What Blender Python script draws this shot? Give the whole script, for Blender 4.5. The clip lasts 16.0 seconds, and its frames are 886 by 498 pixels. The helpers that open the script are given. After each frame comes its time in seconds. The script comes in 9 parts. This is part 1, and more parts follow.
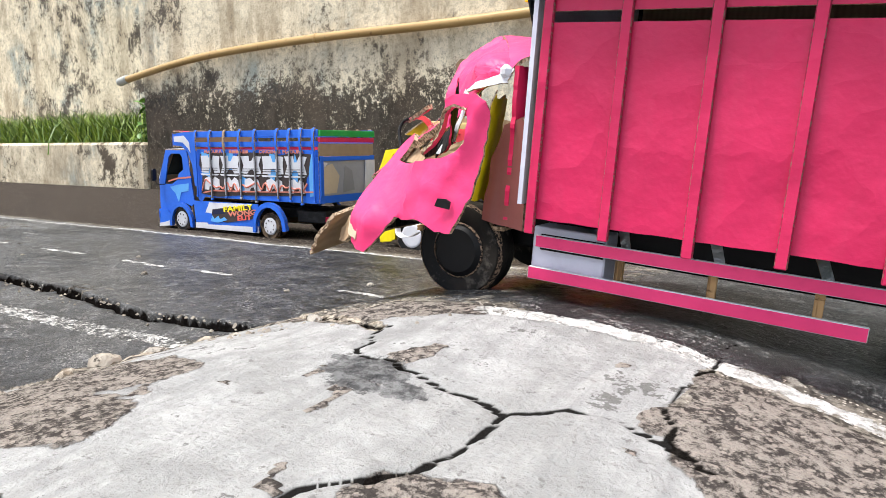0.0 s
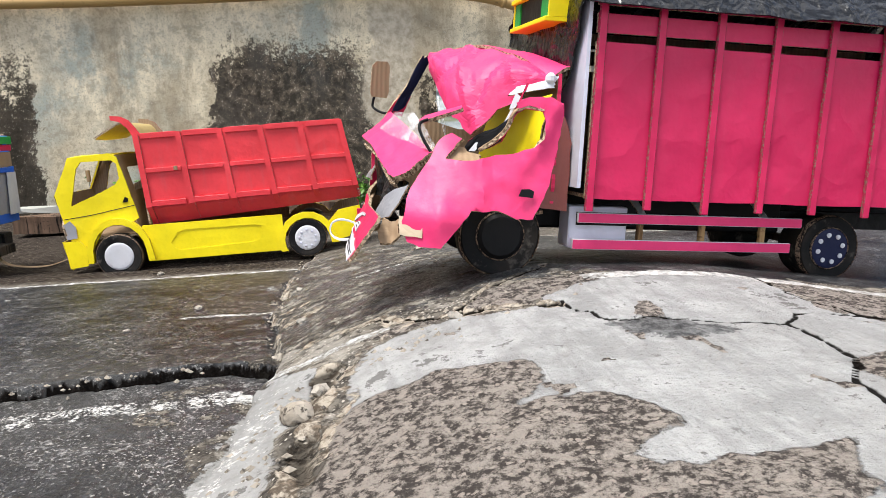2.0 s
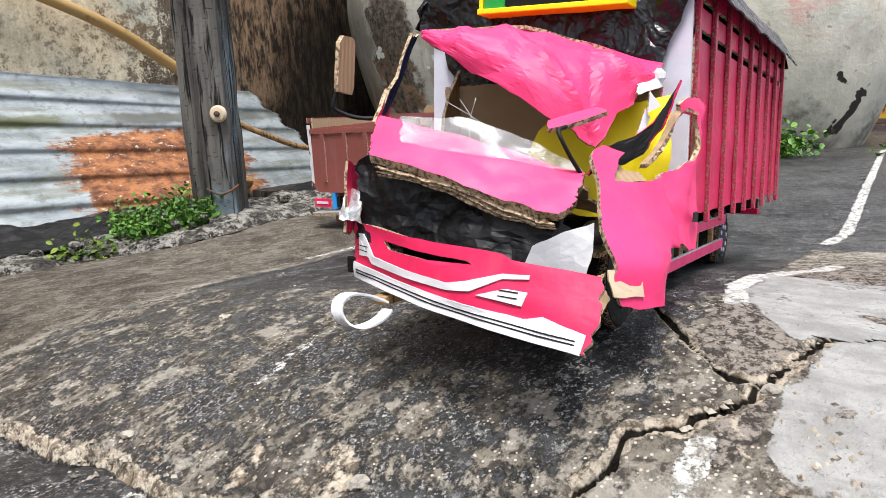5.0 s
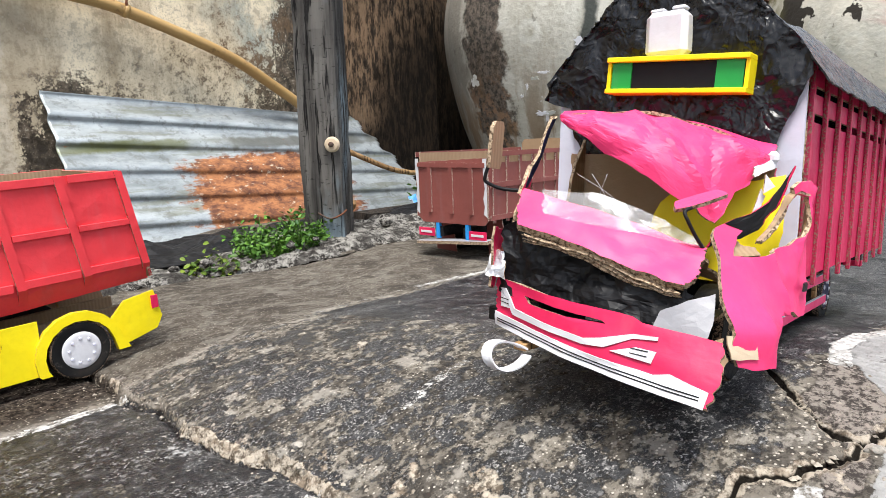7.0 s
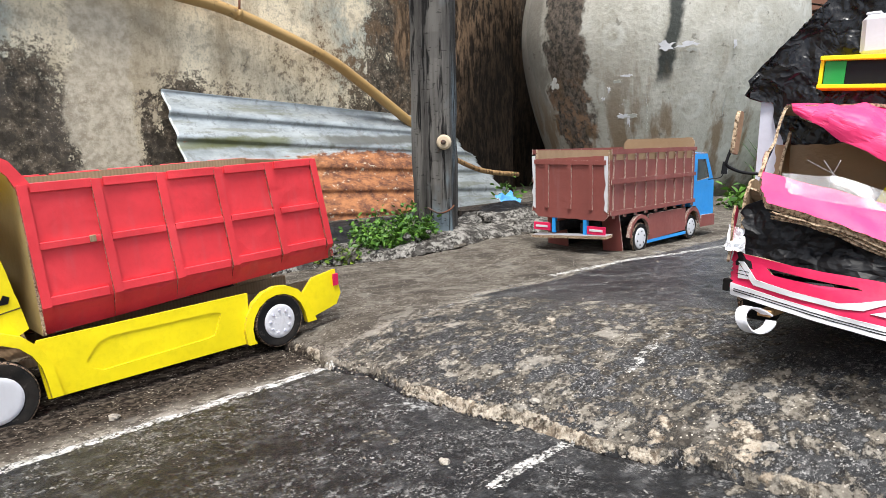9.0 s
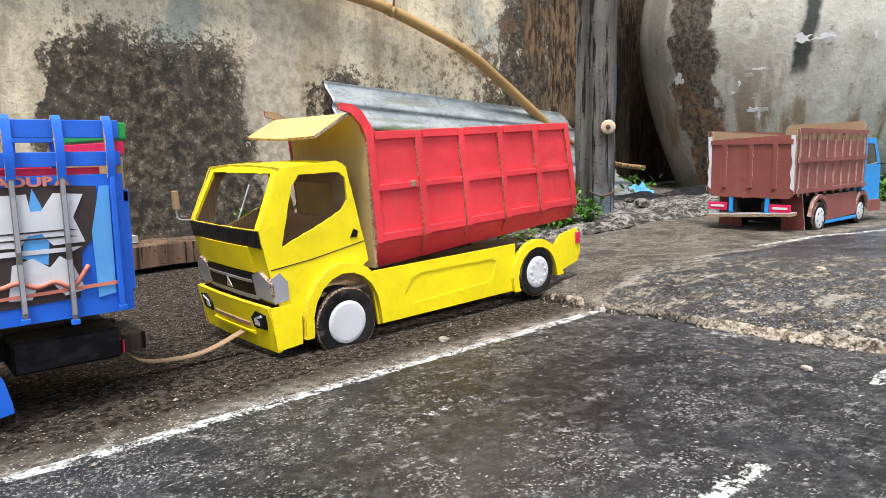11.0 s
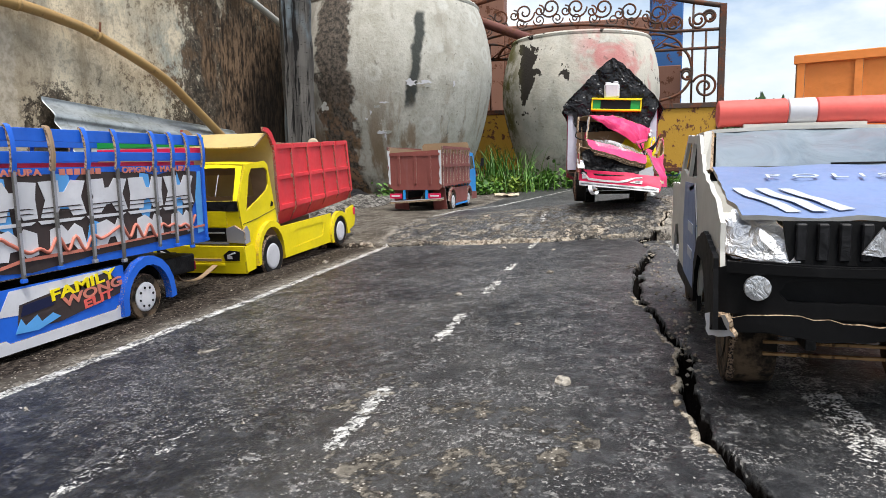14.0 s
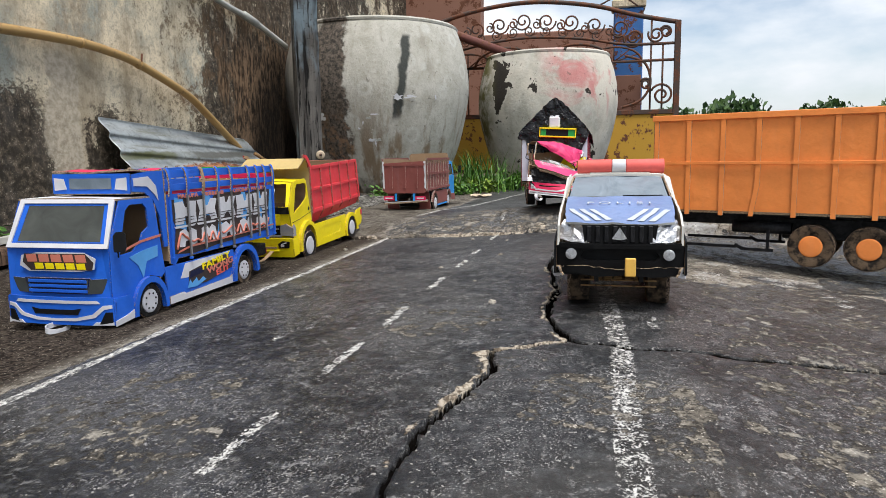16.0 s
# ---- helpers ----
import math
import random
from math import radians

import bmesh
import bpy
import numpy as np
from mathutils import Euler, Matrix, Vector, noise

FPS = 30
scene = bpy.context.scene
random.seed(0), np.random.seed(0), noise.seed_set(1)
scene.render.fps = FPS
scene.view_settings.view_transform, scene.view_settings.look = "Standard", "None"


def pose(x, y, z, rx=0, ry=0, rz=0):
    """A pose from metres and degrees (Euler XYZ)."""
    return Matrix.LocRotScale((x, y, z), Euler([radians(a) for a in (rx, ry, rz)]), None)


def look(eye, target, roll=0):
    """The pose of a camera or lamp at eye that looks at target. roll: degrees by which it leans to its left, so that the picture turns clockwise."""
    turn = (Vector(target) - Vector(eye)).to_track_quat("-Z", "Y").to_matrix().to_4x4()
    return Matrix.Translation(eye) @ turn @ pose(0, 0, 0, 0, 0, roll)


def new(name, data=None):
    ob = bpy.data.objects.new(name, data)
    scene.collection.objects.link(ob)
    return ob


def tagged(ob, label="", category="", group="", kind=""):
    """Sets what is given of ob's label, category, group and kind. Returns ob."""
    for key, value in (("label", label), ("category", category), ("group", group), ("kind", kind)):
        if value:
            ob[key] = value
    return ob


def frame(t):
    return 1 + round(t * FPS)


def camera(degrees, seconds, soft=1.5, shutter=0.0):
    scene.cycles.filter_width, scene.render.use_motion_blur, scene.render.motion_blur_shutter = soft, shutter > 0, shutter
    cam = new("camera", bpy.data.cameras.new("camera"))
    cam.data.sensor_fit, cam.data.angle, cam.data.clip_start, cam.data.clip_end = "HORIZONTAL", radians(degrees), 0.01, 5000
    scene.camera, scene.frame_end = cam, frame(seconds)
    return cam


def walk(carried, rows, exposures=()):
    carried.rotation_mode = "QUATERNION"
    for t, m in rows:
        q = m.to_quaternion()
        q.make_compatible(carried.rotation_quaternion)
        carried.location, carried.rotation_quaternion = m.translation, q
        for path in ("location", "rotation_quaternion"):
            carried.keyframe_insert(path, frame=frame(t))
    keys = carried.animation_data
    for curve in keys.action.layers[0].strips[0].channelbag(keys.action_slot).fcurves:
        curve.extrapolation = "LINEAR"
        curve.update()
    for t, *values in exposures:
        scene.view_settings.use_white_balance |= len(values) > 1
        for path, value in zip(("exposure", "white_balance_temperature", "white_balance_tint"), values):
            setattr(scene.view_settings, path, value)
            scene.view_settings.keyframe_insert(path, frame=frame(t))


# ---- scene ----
cam = camera(66.5, 16.0, 0.75)
PATH = [
    (0, (0.034, 0.038, 0.167), (-1.008, 1.718, -0.136), -0.2),
    (0.5, (-0.052, -0.004, 0.171), (-0.722, 1.855, -0.14), -1.0),
    (1, (-0.177, -0.036, 0.169), (-0.446, 1.92, -0.154), -1.5),
    (1.5, (-0.286, -0.055, 0.163), (-0.197, 1.915, -0.168), -2.0),
    (2, (-0.333, -0.072, 0.175), (-0.038, 1.878, -0.16), -2.1),
    (2.5, (-0.368, -0.02, 0.169), (0.116, 1.889, -0.181), -2.1),
    (3, (-0.382, 0.07, 0.174), (0.44, 1.86, -0.173), -2.5),
    (3.5, (-0.406, 0.145, 0.15), (0.786, 1.711, -0.204), -2.5),
    (4, (-0.493, 0.242, 0.162), (0.967, 1.56, -0.199), -2.5),
    (4.5, (-0.569, 0.302, 0.179), (1.059, 1.402, -0.193), -2.6),
    (4.7, (-0.588, 0.313, 0.187), (1.044, 1.403, -0.198), -2.8),
    (6.8, (-0.667, 0.296, 0.227), (0.833, 1.575, -0.111), -1.8),
    (7, (-0.684, 0.306, 0.237), (0.811, 1.592, -0.096), -1.8),
    (7.5, (-0.723, 0.313, 0.252), (0.758, 1.617, -0.079), -1.6),
    (8, (-0.752, 0.328, 0.251), (0.715, 1.648, -0.073), -1.5),
    (8.5, (-0.794, 0.354, 0.241), (0.655, 1.695, -0.078), -1.2),
    (9, (-0.843, 0.388, 0.227), (0.582, 1.754, -0.09), -1.1),
    (9.5, (-0.891, 0.432, 0.213), (0.492, 1.841, -0.104), -1.0),
    (10, (-0.956, 0.47, 0.214), (0.383, 1.922, -0.099), -0.9),
    (10.2, (-0.984, 0.476, 0.211), (0.314, 1.966, -0.1), -0.8),
    (12.3, (-1.309, 0.579, 0.117), (0.095, 1.986, -0.105), -1.4),
    (12.5, (-1.369, 0.584, 0.129), (0.148, 1.867, -0.097), -1.5),
    (13, (-1.58, 0.57, 0.135), (0.207, 1.433, -0.112), -1.5),
    (13.5, (-1.699, 0.533, 0.142), (0.202, 1.101, -0.113), -1.4),
    (14, (-1.784, 0.499, 0.16), (0.131, 1.011, -0.102), -1.1),
    (14.5, (-1.883, 0.463, 0.162), (0.041, 0.944, -0.095), -1.1),
    (15, (-1.984, 0.455, 0.179), (-0.052, 0.899, -0.083), -0.8),
    (15.5, (-2.138, 0.453, 0.189), (-0.203, 0.882, -0.077), -0.8),
    (16, (-2.287, 0.381, 0.22), (-0.359, 0.837, -0.06), -1.0),
]
walk(cam, [(t, look(eye, target, roll)) for t, eye, target, roll in PATH], [(0.0, 1.2), (2.0, 0.96), (3.5, 0.76), (4.5, 0.94), (7.0, 1.06), (10.2, 1.06), (12.3, 1.2), (13.0, 1.2), (13.5, 0.82), (14.5, 0.66), (15.0, 0.56), (16.0, 0.48)])

# ---------------------------------------------------------------- light
world = bpy.data.worlds.new("overcast_sky")
scene.world = world
world.use_nodes = True
wn, wl = world.node_tree.nodes, world.node_tree.links
wn.clear()
w_out = wn.new("ShaderNodeOutputWorld")
w_bg = wn.new("ShaderNodeBackground")
w_sky = wn.new("ShaderNodeTexSky")
w_sky.sky_type = 'NISHITA'
w_sky.sun_disc = False
SUN_ELEV, SUN_AZ = radians(69), radians(232)
w_sky.sun_elevation, w_sky.sun_rotation = SUN_ELEV, SUN_AZ
w_co = wn.new("ShaderNodeTexCoord")
w_map = wn.new("ShaderNodeMapping")
w_map.inputs["Scale"].default_value = (1.0, 1.0, 2.6)
w_noise = wn.new("ShaderNodeTexNoise")
w_noise.inputs["Scale"].default_value = 2.3
w_noise.inputs["Detail"].default_value = 7
w_noise.inputs["Roughness"].default_value = 0.55
w_ramp = wn.new("ShaderNodeValToRGB")
w_ramp.color_ramp.elements[0].position = 0.40
w_ramp.color_ramp.elements[1].position = 0.62
w_mix = wn.new("ShaderNodeMixRGB")
# an overcast sky is brighter overhead than at the horizon
w_sep = wn.new("ShaderNodeSeparateXYZ")
w_grad = wn.new("ShaderNodeMixRGB")
w_grad.inputs["Color1"].default_value = (5.7, 6.0, 6.4, 1)
w_grad.inputs["Color2"].default_value = (15.5, 15.6, 15.8, 1)
wl.new(w_co.outputs["Generated"], w_sep.inputs["Vector"])
wl.new(w_sep.outputs["Z"], w_grad.inputs["Fac"])
wl.new(w_grad.outputs["Color"], w_mix.inputs["Color2"])
w_bg.inputs["Strength"].default_value = 0.1
wl.new(w_co.outputs["Generated"], w_map.inputs["Vector"])
wl.new(w_map.outputs["Vector"], w_noise.inputs["Vector"])
wl.new(w_noise.outputs["Fac"], w_ramp.inputs["Fac"])
wl.new(w_ramp.outputs["Color"], w_mix.inputs["Fac"])
wl.new(w_sky.outputs["Color"], w_mix.inputs["Color1"])
wl.new(w_mix.outputs["Color"], w_bg.inputs["Color"])
wl.new(w_bg.outputs["Background"], w_out.inputs["Surface"])

sun_data = bpy.data.lights.new("sun", 'SUN')
sun_data.energy, sun_data.angle, sun_data.color = 2.6, radians(16), (1.0, 0.97, 0.92)
sun = new("sun", sun_data)
sun_dir = Vector((math.sin(SUN_AZ) * math.cos(SUN_ELEV), math.cos(SUN_AZ) * math.cos(SUN_ELEV), math.sin(SUN_ELEV)))
sun.matrix_world = look(sun_dir * 10, (0, 0, 0))


# ---------------------------------------------------------------- materials
class Net:
    """A small builder of shader nodes."""

    def __init__(self, name):
        self.mat = bpy.data.materials.new(name)
        self.mat.use_nodes = True
        self.t = self.mat.node_tree
        self.bsdf = self.t.nodes["Principled BSDF"]
        self.co = self.t.nodes.new("ShaderNodeTexCoord").outputs["Object"]

    def n(self, kind, **ins):
        node = self.t.nodes.new(kind)
        for key, v in ins.items():
            self.put(node.inputs[key.replace("_", " ")], v)
        return node

    def put(self, socket, v):
        if hasattr(v, "is_output"):
            self.t.links.new(v, socket)
        else:
            socket.default_value = v

    def math(self, op, a, b=0.0, clamp=False):
        node = self.t.nodes.new("ShaderNodeMath")
        node.operation, node.use_clamp = op, clamp
        self.put(node.inputs[0], a)
        self.put(node.inputs[1], b)
        return node.outputs[0]

    def noise(self, scale, detail=4, rough=0.55, stretch=None, warp=0.0):
        v = self.co
        if stretch:
            v = self.n("ShaderNodeMapping", Vector=v, Scale=stretch).outputs[0]
        return self.n("ShaderNodeTexNoise", Vector=v, Scale=scale, Detail=detail, Roughness=rough, Distortion=warp).outputs["Fac"]

    def ramp(self, v, a, b):
        node = self.t.nodes.new("ShaderNodeMapRange")
        node.interpolation_type = 'SMOOTHSTEP'
        self.put(node.inputs[0], v)
        self.put(node.inputs[1], a)
        self.put(node.inputs[2], b)
        return node.outputs[0]

    def mix(self, f, a, b):
        node = self.t.nodes.new("ShaderNodeMixRGB")
        self.put(node.inputs[0], f)
        self.put(node.inputs[1], a if hasattr(a, "is_output") else (*a, 1))
        self.put(node.inputs[2], b if hasattr(b, "is_output") else (*b, 1))
        return node.outputs[0]

    def attr(self, name):
        node = self.t.nodes.new("ShaderNodeAttribute")
        node.attribute_name = name
        return node.outputs["Fac"]

    def random(self):
        return self.t.nodes.new("ShaderNodeObjectInfo").outputs["Random"]

    def bump(self, height, strength=0.3, dist=0.001):
        b = self.n("ShaderNodeBump", Height=height, Strength=strength, Distance=dist)
        self.put(self.bsdf.inputs["Normal"], b.outputs[0])

    def done(self, color, rough=0.6, metal=0.0, spec=0.5):
        self.put(self.bsdf.inputs["Base Color"], color if hasattr(color, "is_output") else (*color, 1))
        self.put(self.bsdf.inputs["Roughness"], rough)
        self.put(self.bsdf.inputs["Metallic"], metal)
        self.put(self.bsdf.inputs["Specular IOR Level"], spec)
        return self.mat


def tint(c, k):
    return tuple(min(1.0, v * k) for v in c)


def coated(name, col, rough=0.55, wear=(0.42, 0.30, 0.19), worn=0.0, fold=0.35, dirt=0.25, spec=0.4):
    """Coloured paper or brush paint on cardboard: faint flutes, creases, rubbed spots and dust."""
    m = Net(name)
    big, fine = m.noise(9, 4), m.noise(160, 5)
    c = m.mix(m.ramp(big, 0.3, 0.7), tint(col, 0.86), tint(col, 1.08))
    c = m.mix(m.math('MULTIPLY', m.ramp(fine, 0.45, 0.75), 0.18), c, tint(col, 0.7))
    streak = m.noise(60, 3, 0.6, (1, 1, 0.15))
    c = m.mix(m.math('MULTIPLY', m.ramp(streak, 0.5, 0.8), dirt), c, tuple(0.6 * v + 0.10 for v in col))
    if worn:
        rub = m.noise(45, 6, 0.7)
        c = m.mix(m.ramp(rub, 0.76 - worn, 0.80 - worn), c, wear)
    bent = m.n("ShaderNodeMixRGB", Fac=0.10, Color1=m.co, Color2=m.n("ShaderNodeTexNoise", Vector=m.co, Scale=14.0, Detail=3.0).outputs["Color"]).outputs[0]
    crease = m.n("ShaderNodeTexVoronoi", Vector=bent, Scale=26.0, Randomness=1.0).outputs["Distance"]
    h = m.math('ADD', m.math('MULTIPLY', m.math('ADD', crease, m.math('MULTIPLY', m.noise(48, 3, 0.5), 0.6)), fold), m.math('MULTIPLY', fine, 0.12))
    m.bump(h, 0.5, 0.0042)
    return m.done(c, m.math('ADD', rough - 0.08, m.math('MULTIPLY', fine, 0.2)), 0.0, spec)


PINK = coated("pink_paper", (0.78, 0.040, 0.170), 0.48, fold=0.42, dirt=0.12)
PINKDEEP = coated("deep_pink_paper", (0.57, 0.012, 0.085), 0.42, fold=0.75, dirt=0.08)
RED = coated("red_paint", (0.80, 0.048, 0.062), 0.45, fold=0.5, worn=0.0)
CRIMSON = coated("crimson_paper", (0.66, 0.012, 0.085), 0.5, worn=0.0)
YELLOW = coated("yellow_paint", (0.92, 0.74, 0.004), 0.5, worn=0.0, dirt=0.10)
TAPE = coated("clear_dark_tape", (0.115, 0.11, 0.105), 0.28, dirt=0.5, spec=0.6)
PALEGREY = coated("pale_grey_paper", (0.25, 0.25, 0.27), 0.4)
MASKING = coated("masking_tape", (0.56, 0.45, 0.32), 0.7)
FOAM = coated("yellow_foam", (0.80, 0.47, 0.09), 0.6)
BLUE = coated("blue_paint", (0.012, 0.125, 0.64), 0.5, worn=0.015, dirt=0.1)
SKYBLUE = coated("sky_blue_paint", (0.02, 0.29, 0.74), 0.5)
PALEBLUE = coated("pale_blue_sticker", (0.10, 0.36, 0.75), 0.4)
ORANGE = coated("orange_paint", (0.93, 0.285, 0.065), 0.55, worn=0.0, dirt=0.12)
MAROON = coated("maroon_paint", (0.235, 0.066, 0.055), 0.55, worn=0.055)
GREEN = coated("green_paint", (0.01, 0.30, 0.05), 0.5)
WHITE = coated("white_paper", (0.64, 0.64, 0.67), 0.5, worn=0.0, dirt=0.2)
LILAC = coated("white_board", (0.62, 0.62, 0.72), 0.5, dirt=0.15)
GREY = coated("grey_paper", (0.32, 0.32, 0.35), 0.45)
BLACK = coated("black_paper", (0.007, 0.007, 0.008), 0.5, dirt=0.03, spec=0.2)
NAVY = coated("navy_paper", (0.010, 0.014, 0.05), 0.5, dirt=0.08, spec=0.25)
SALMON = coated("salmon_sticker", (0.62, 0.20, 0.14), 0.45)
DARKSTICK = coated("dark_brown_sticker", (0.050, 0.037, 0.036), 0.4, dirt=0.06, spec=0.25)
CORALBAR = coated("coral_foam", (0.75, 0.12, 0.10), 0.6)
POLBLUE = coated("faded_blue_sticker", (0.17, 0.24, 0.44), 0.4, dirt=0.35)
YELLOWWASH = coated("yellow_washed_cardboard", (0.50, 0.37, 0.15), 0.7, worn=0.05)
BLACKTAPE = coated("black_tape", (0.006, 0.006, 0.0065), 0.55, dirt=0.02, spec=0.10)
FADED = coated("faded_white_print", (0.50, 0.54, 0.61), 0.45, dirt=0.5)
OFFWHITE = coated("dirty_white_board", (0.58, 0.57, 0.53), 0.55, worn=0.02, dirt=0.45)


def make_cardboard():
    m = Net("bare_cardboard")
    f = m.noise(220, 4)
    flute = m.n("ShaderNodeTexWave", Vector=m.co, Scale=70.0, Distortion=2.0, Detail=1.0).outputs["Fac"]
    c = m.mix(m.noise(14, 4), (0.27, 0.175, 0.10), (0.43, 0.31, 0.20))
    c = m.mix(m.math('MULTIPLY', flute, 0.3), c, (0.20, 0.13, 0.075))
    m.bump(m.math('ADD', f, m.math('MULTIPLY', flute, 0.6)), 0.4, 0.001)
    return m.done(c, 0.85, 0, 0.2)


def make_edge():
    m = Net("cut_cardboard_edge")
    v = m.noise(420, 3)
    c = m.mix(m.ramp(v, 0.35, 0.60), (0.11, 0.07, 0.042), (0.50, 0.375, 0.255))
    m.bump(v, 0.6, 0.0012)
    return m.done(c, 0.9, 0, 0.2)


def make_worn_edge(name, paint, share, bare=(0.16, 0.09, 0.06), torn=(0.42, 0.31, 0.22)):
    """The rubbed side of a painted card strip: paint with bare brown flecks."""
    m = Net(name)
    v = m.noise(520, 5, 0.72)
    c = m.mix(m.ramp(v, share, share + 0.06), paint, m.mix(m.noise(500, 2), bare, torn))
    m.bump(v, 0.5, 0.001)
    return m.done(c, 0.75, 0, 0.2)


def make_film():
    """Thin loose plastic film: mostly clear, with milky creases."""
    m = Net("loose_clear_film")
    a, b = m.noise(28, 4, 0.6, None, 1.6), m.noise(90, 3)
    m.bump(m.math('ADD', a, m.math('MULTIPLY', b, 0.3)), 0.6, 0.003)
    m.done((0.86, 0.86, 0.88), 0.14, 0, 0.7)
    m.put(m.bsdf.inputs["Alpha"], m.math('ADD', 0.10, m.math('MULTIPLY', m.ramp(a, 0.48, 0.72), 0.26)))
    return m.mat


def make_tarp(name="crumpled_black_plastic", rough=0.20, spec=0.35):
    m = Net(name)
    a = m.noise(30, 5, 0.6, None, 2.5)
    bent = m.n("ShaderNodeMixRGB", Fac=0.10, Color1=m.co, Color2=m.n("ShaderNodeTexNoise", Vector=m.co, Scale=22.0, Detail=3.0).outputs["Color"]).outputs[0]
    cell_a = m.n("ShaderNodeTexVoronoi", Vector=bent, Scale=34.0, Randomness=1.0).outputs["Distance"]
    cell_b = m.n("ShaderNodeTexVoronoi", Vector=bent, Scale=95.0, Randomness=1.0).outputs["Distance"]
    fold = m.math('ABSOLUTE', m.math('SUBTRACT', m.noise(24, 3, 0.55, None, 0.8), 0.5))
    m.bump(m.math('ADD', m.math('MULTIPLY', fold, 1.6), m.math('ADD', m.math('MULTIPLY', cell_a, 0.9), m.math('MULTIPLY', cell_b, 0.18))), 0.9, 0.0055)
    return m.done(m.mix(a, (0.003, 0.003, 0.004), (0.008, 0.008, 0.010)), m.math('ADD', rough, m.math('MULTIPLY', a, 0.15)), 0, spec)


def make_dull_black():
    m = Net("matt_black_sheet")
    a = m.noise(60, 5, 0.6, None, 1.0)
    m.bump(a, 0.6, 0.002)
    return m.done(m.mix(m.ramp(a, 0.4, 0.65), (0.005, 0.005, 0.006), (0.020, 0.020, 0.022)), 0.5, 0, 0.22)


def make_tyre():
    m = Net("muddy_black_tyre")
    a, b = m.noise(70, 6, 0.65), m.noise(25, 4)
    c = m.mix(m.ramp(a, 0.56, 0.70), (0.008, 0.008, 0.0085), (0.085, 0.075, 0.065))
    c = m.mix(m.math('MULTIPLY', m.ramp(b, 0.45, 0.7), 0.15), c, (0.14, 0.11, 0.08))
    m.bump(a, 0.6, 0.002)
    return m.done(c, 0.7, 0, 0.2)


def make_mud_tyre():
    m = Net("brown_muddy_tyre")
    a, b = m.noise(60, 6, 0.65), m.noise(180, 4)
    c = m.mix(m.ramp(a, 0.38, 0.6), (0.014, 0.011, 0.009), (0.13, 0.09, 0.058))
    m.bump(m.math('ADD', a, b), 0.7, 0.002)
    return m.done(c, 0.85, 0, 0.2)


def make_foil():
    m = Net("crinkled_foil")
    a = m.noise(70, 4, 0.6, None, 2.0)
    m.bump(a, 0.8, 0.003)
    return m.done(m.mix(a, (0.35, 0.36, 0.38), (0.75, 0.75, 0.76)), 0.28, 0.75)


def make_glass_dark():
    m = Net("dark_film_window")
    a = m.noise(26, 4, 0.5, None, 1.0)
    m.bump(a, 0.4, 0.002)
    return m.done(m.mix(a, (0.03, 0.035, 0.035), (0.09, 0.10, 0.095)), 0.16, 0, 0.6)


def make_grey_film():
    m = Net("grey_blue_film_windscreen")
    a, b = m.noise(16, 4, 0.5, None, 2.0), m.noise(60, 4)
    m.bump(a, 0.6, 0.004)
    return m.done(m.mix(a, (0.08, 0.11, 0.135), (0.25, 0.30, 0.35)), m.math('ADD', 0.12, m.math('MULTIPLY', b, 0.2)), 0, 0.6)


def make_wood(name, dark, light, blue=None):
    m = Net(name)
    g = m.noise(24, 6, 0.65, (1, 1, 0.07), 0.4)
    f = m.noise(160, 4, 0.6, (1, 1, 0.05))
    c = m.mix(m.ramp(g, 0.3, 0.7), dark, light)
    if blue:
        c = m.mix(m.math('MULTIPLY', m.ramp(m.noise(7, 4, 0.6, (1, 1, 0.4)), 0.48, 0.62), 0.8), c, blue)
    crackw = m.ramp(m.noise(120, 4, 0.6, (1, 1, 0.03)), 0.38, 0.46)
    nick = m.ramp(m.noise(200, 3, 0.6, (0.35, 0.35, 1)), 0.60, 0.68)
    c = m.mix(crackw, tint(dark, 0.4), c)
    c = m.mix(m.math('MULTIPLY', nick, 0.6), c, tint(dark, 0.6))
    m.bump(m.math('ADD', m.math('MULTIPLY', f, 0.5), m.math('SUBTRACT', crackw, m.math('MULTIPLY', nick, 0.5))), 0.7, 0.003)
    return m.done(c, 0.8, 0, 0.25)


def make_bamboo():
    m = Net("bamboo")
    c = m.mix(m.noise(14, 5, 0.6, (0.3, 1, 1)), (0.30, 0.17, 0.055), (0.50, 0.33, 0.13))
    c = m.mix(m.math('MULTIPLY', m.ramp(m.noise(40, 5), 0.58, 0.72), 0.6), c, (0.13, 0.075, 0.035))
    return m.done(c, 0.45, 0, 0.4)


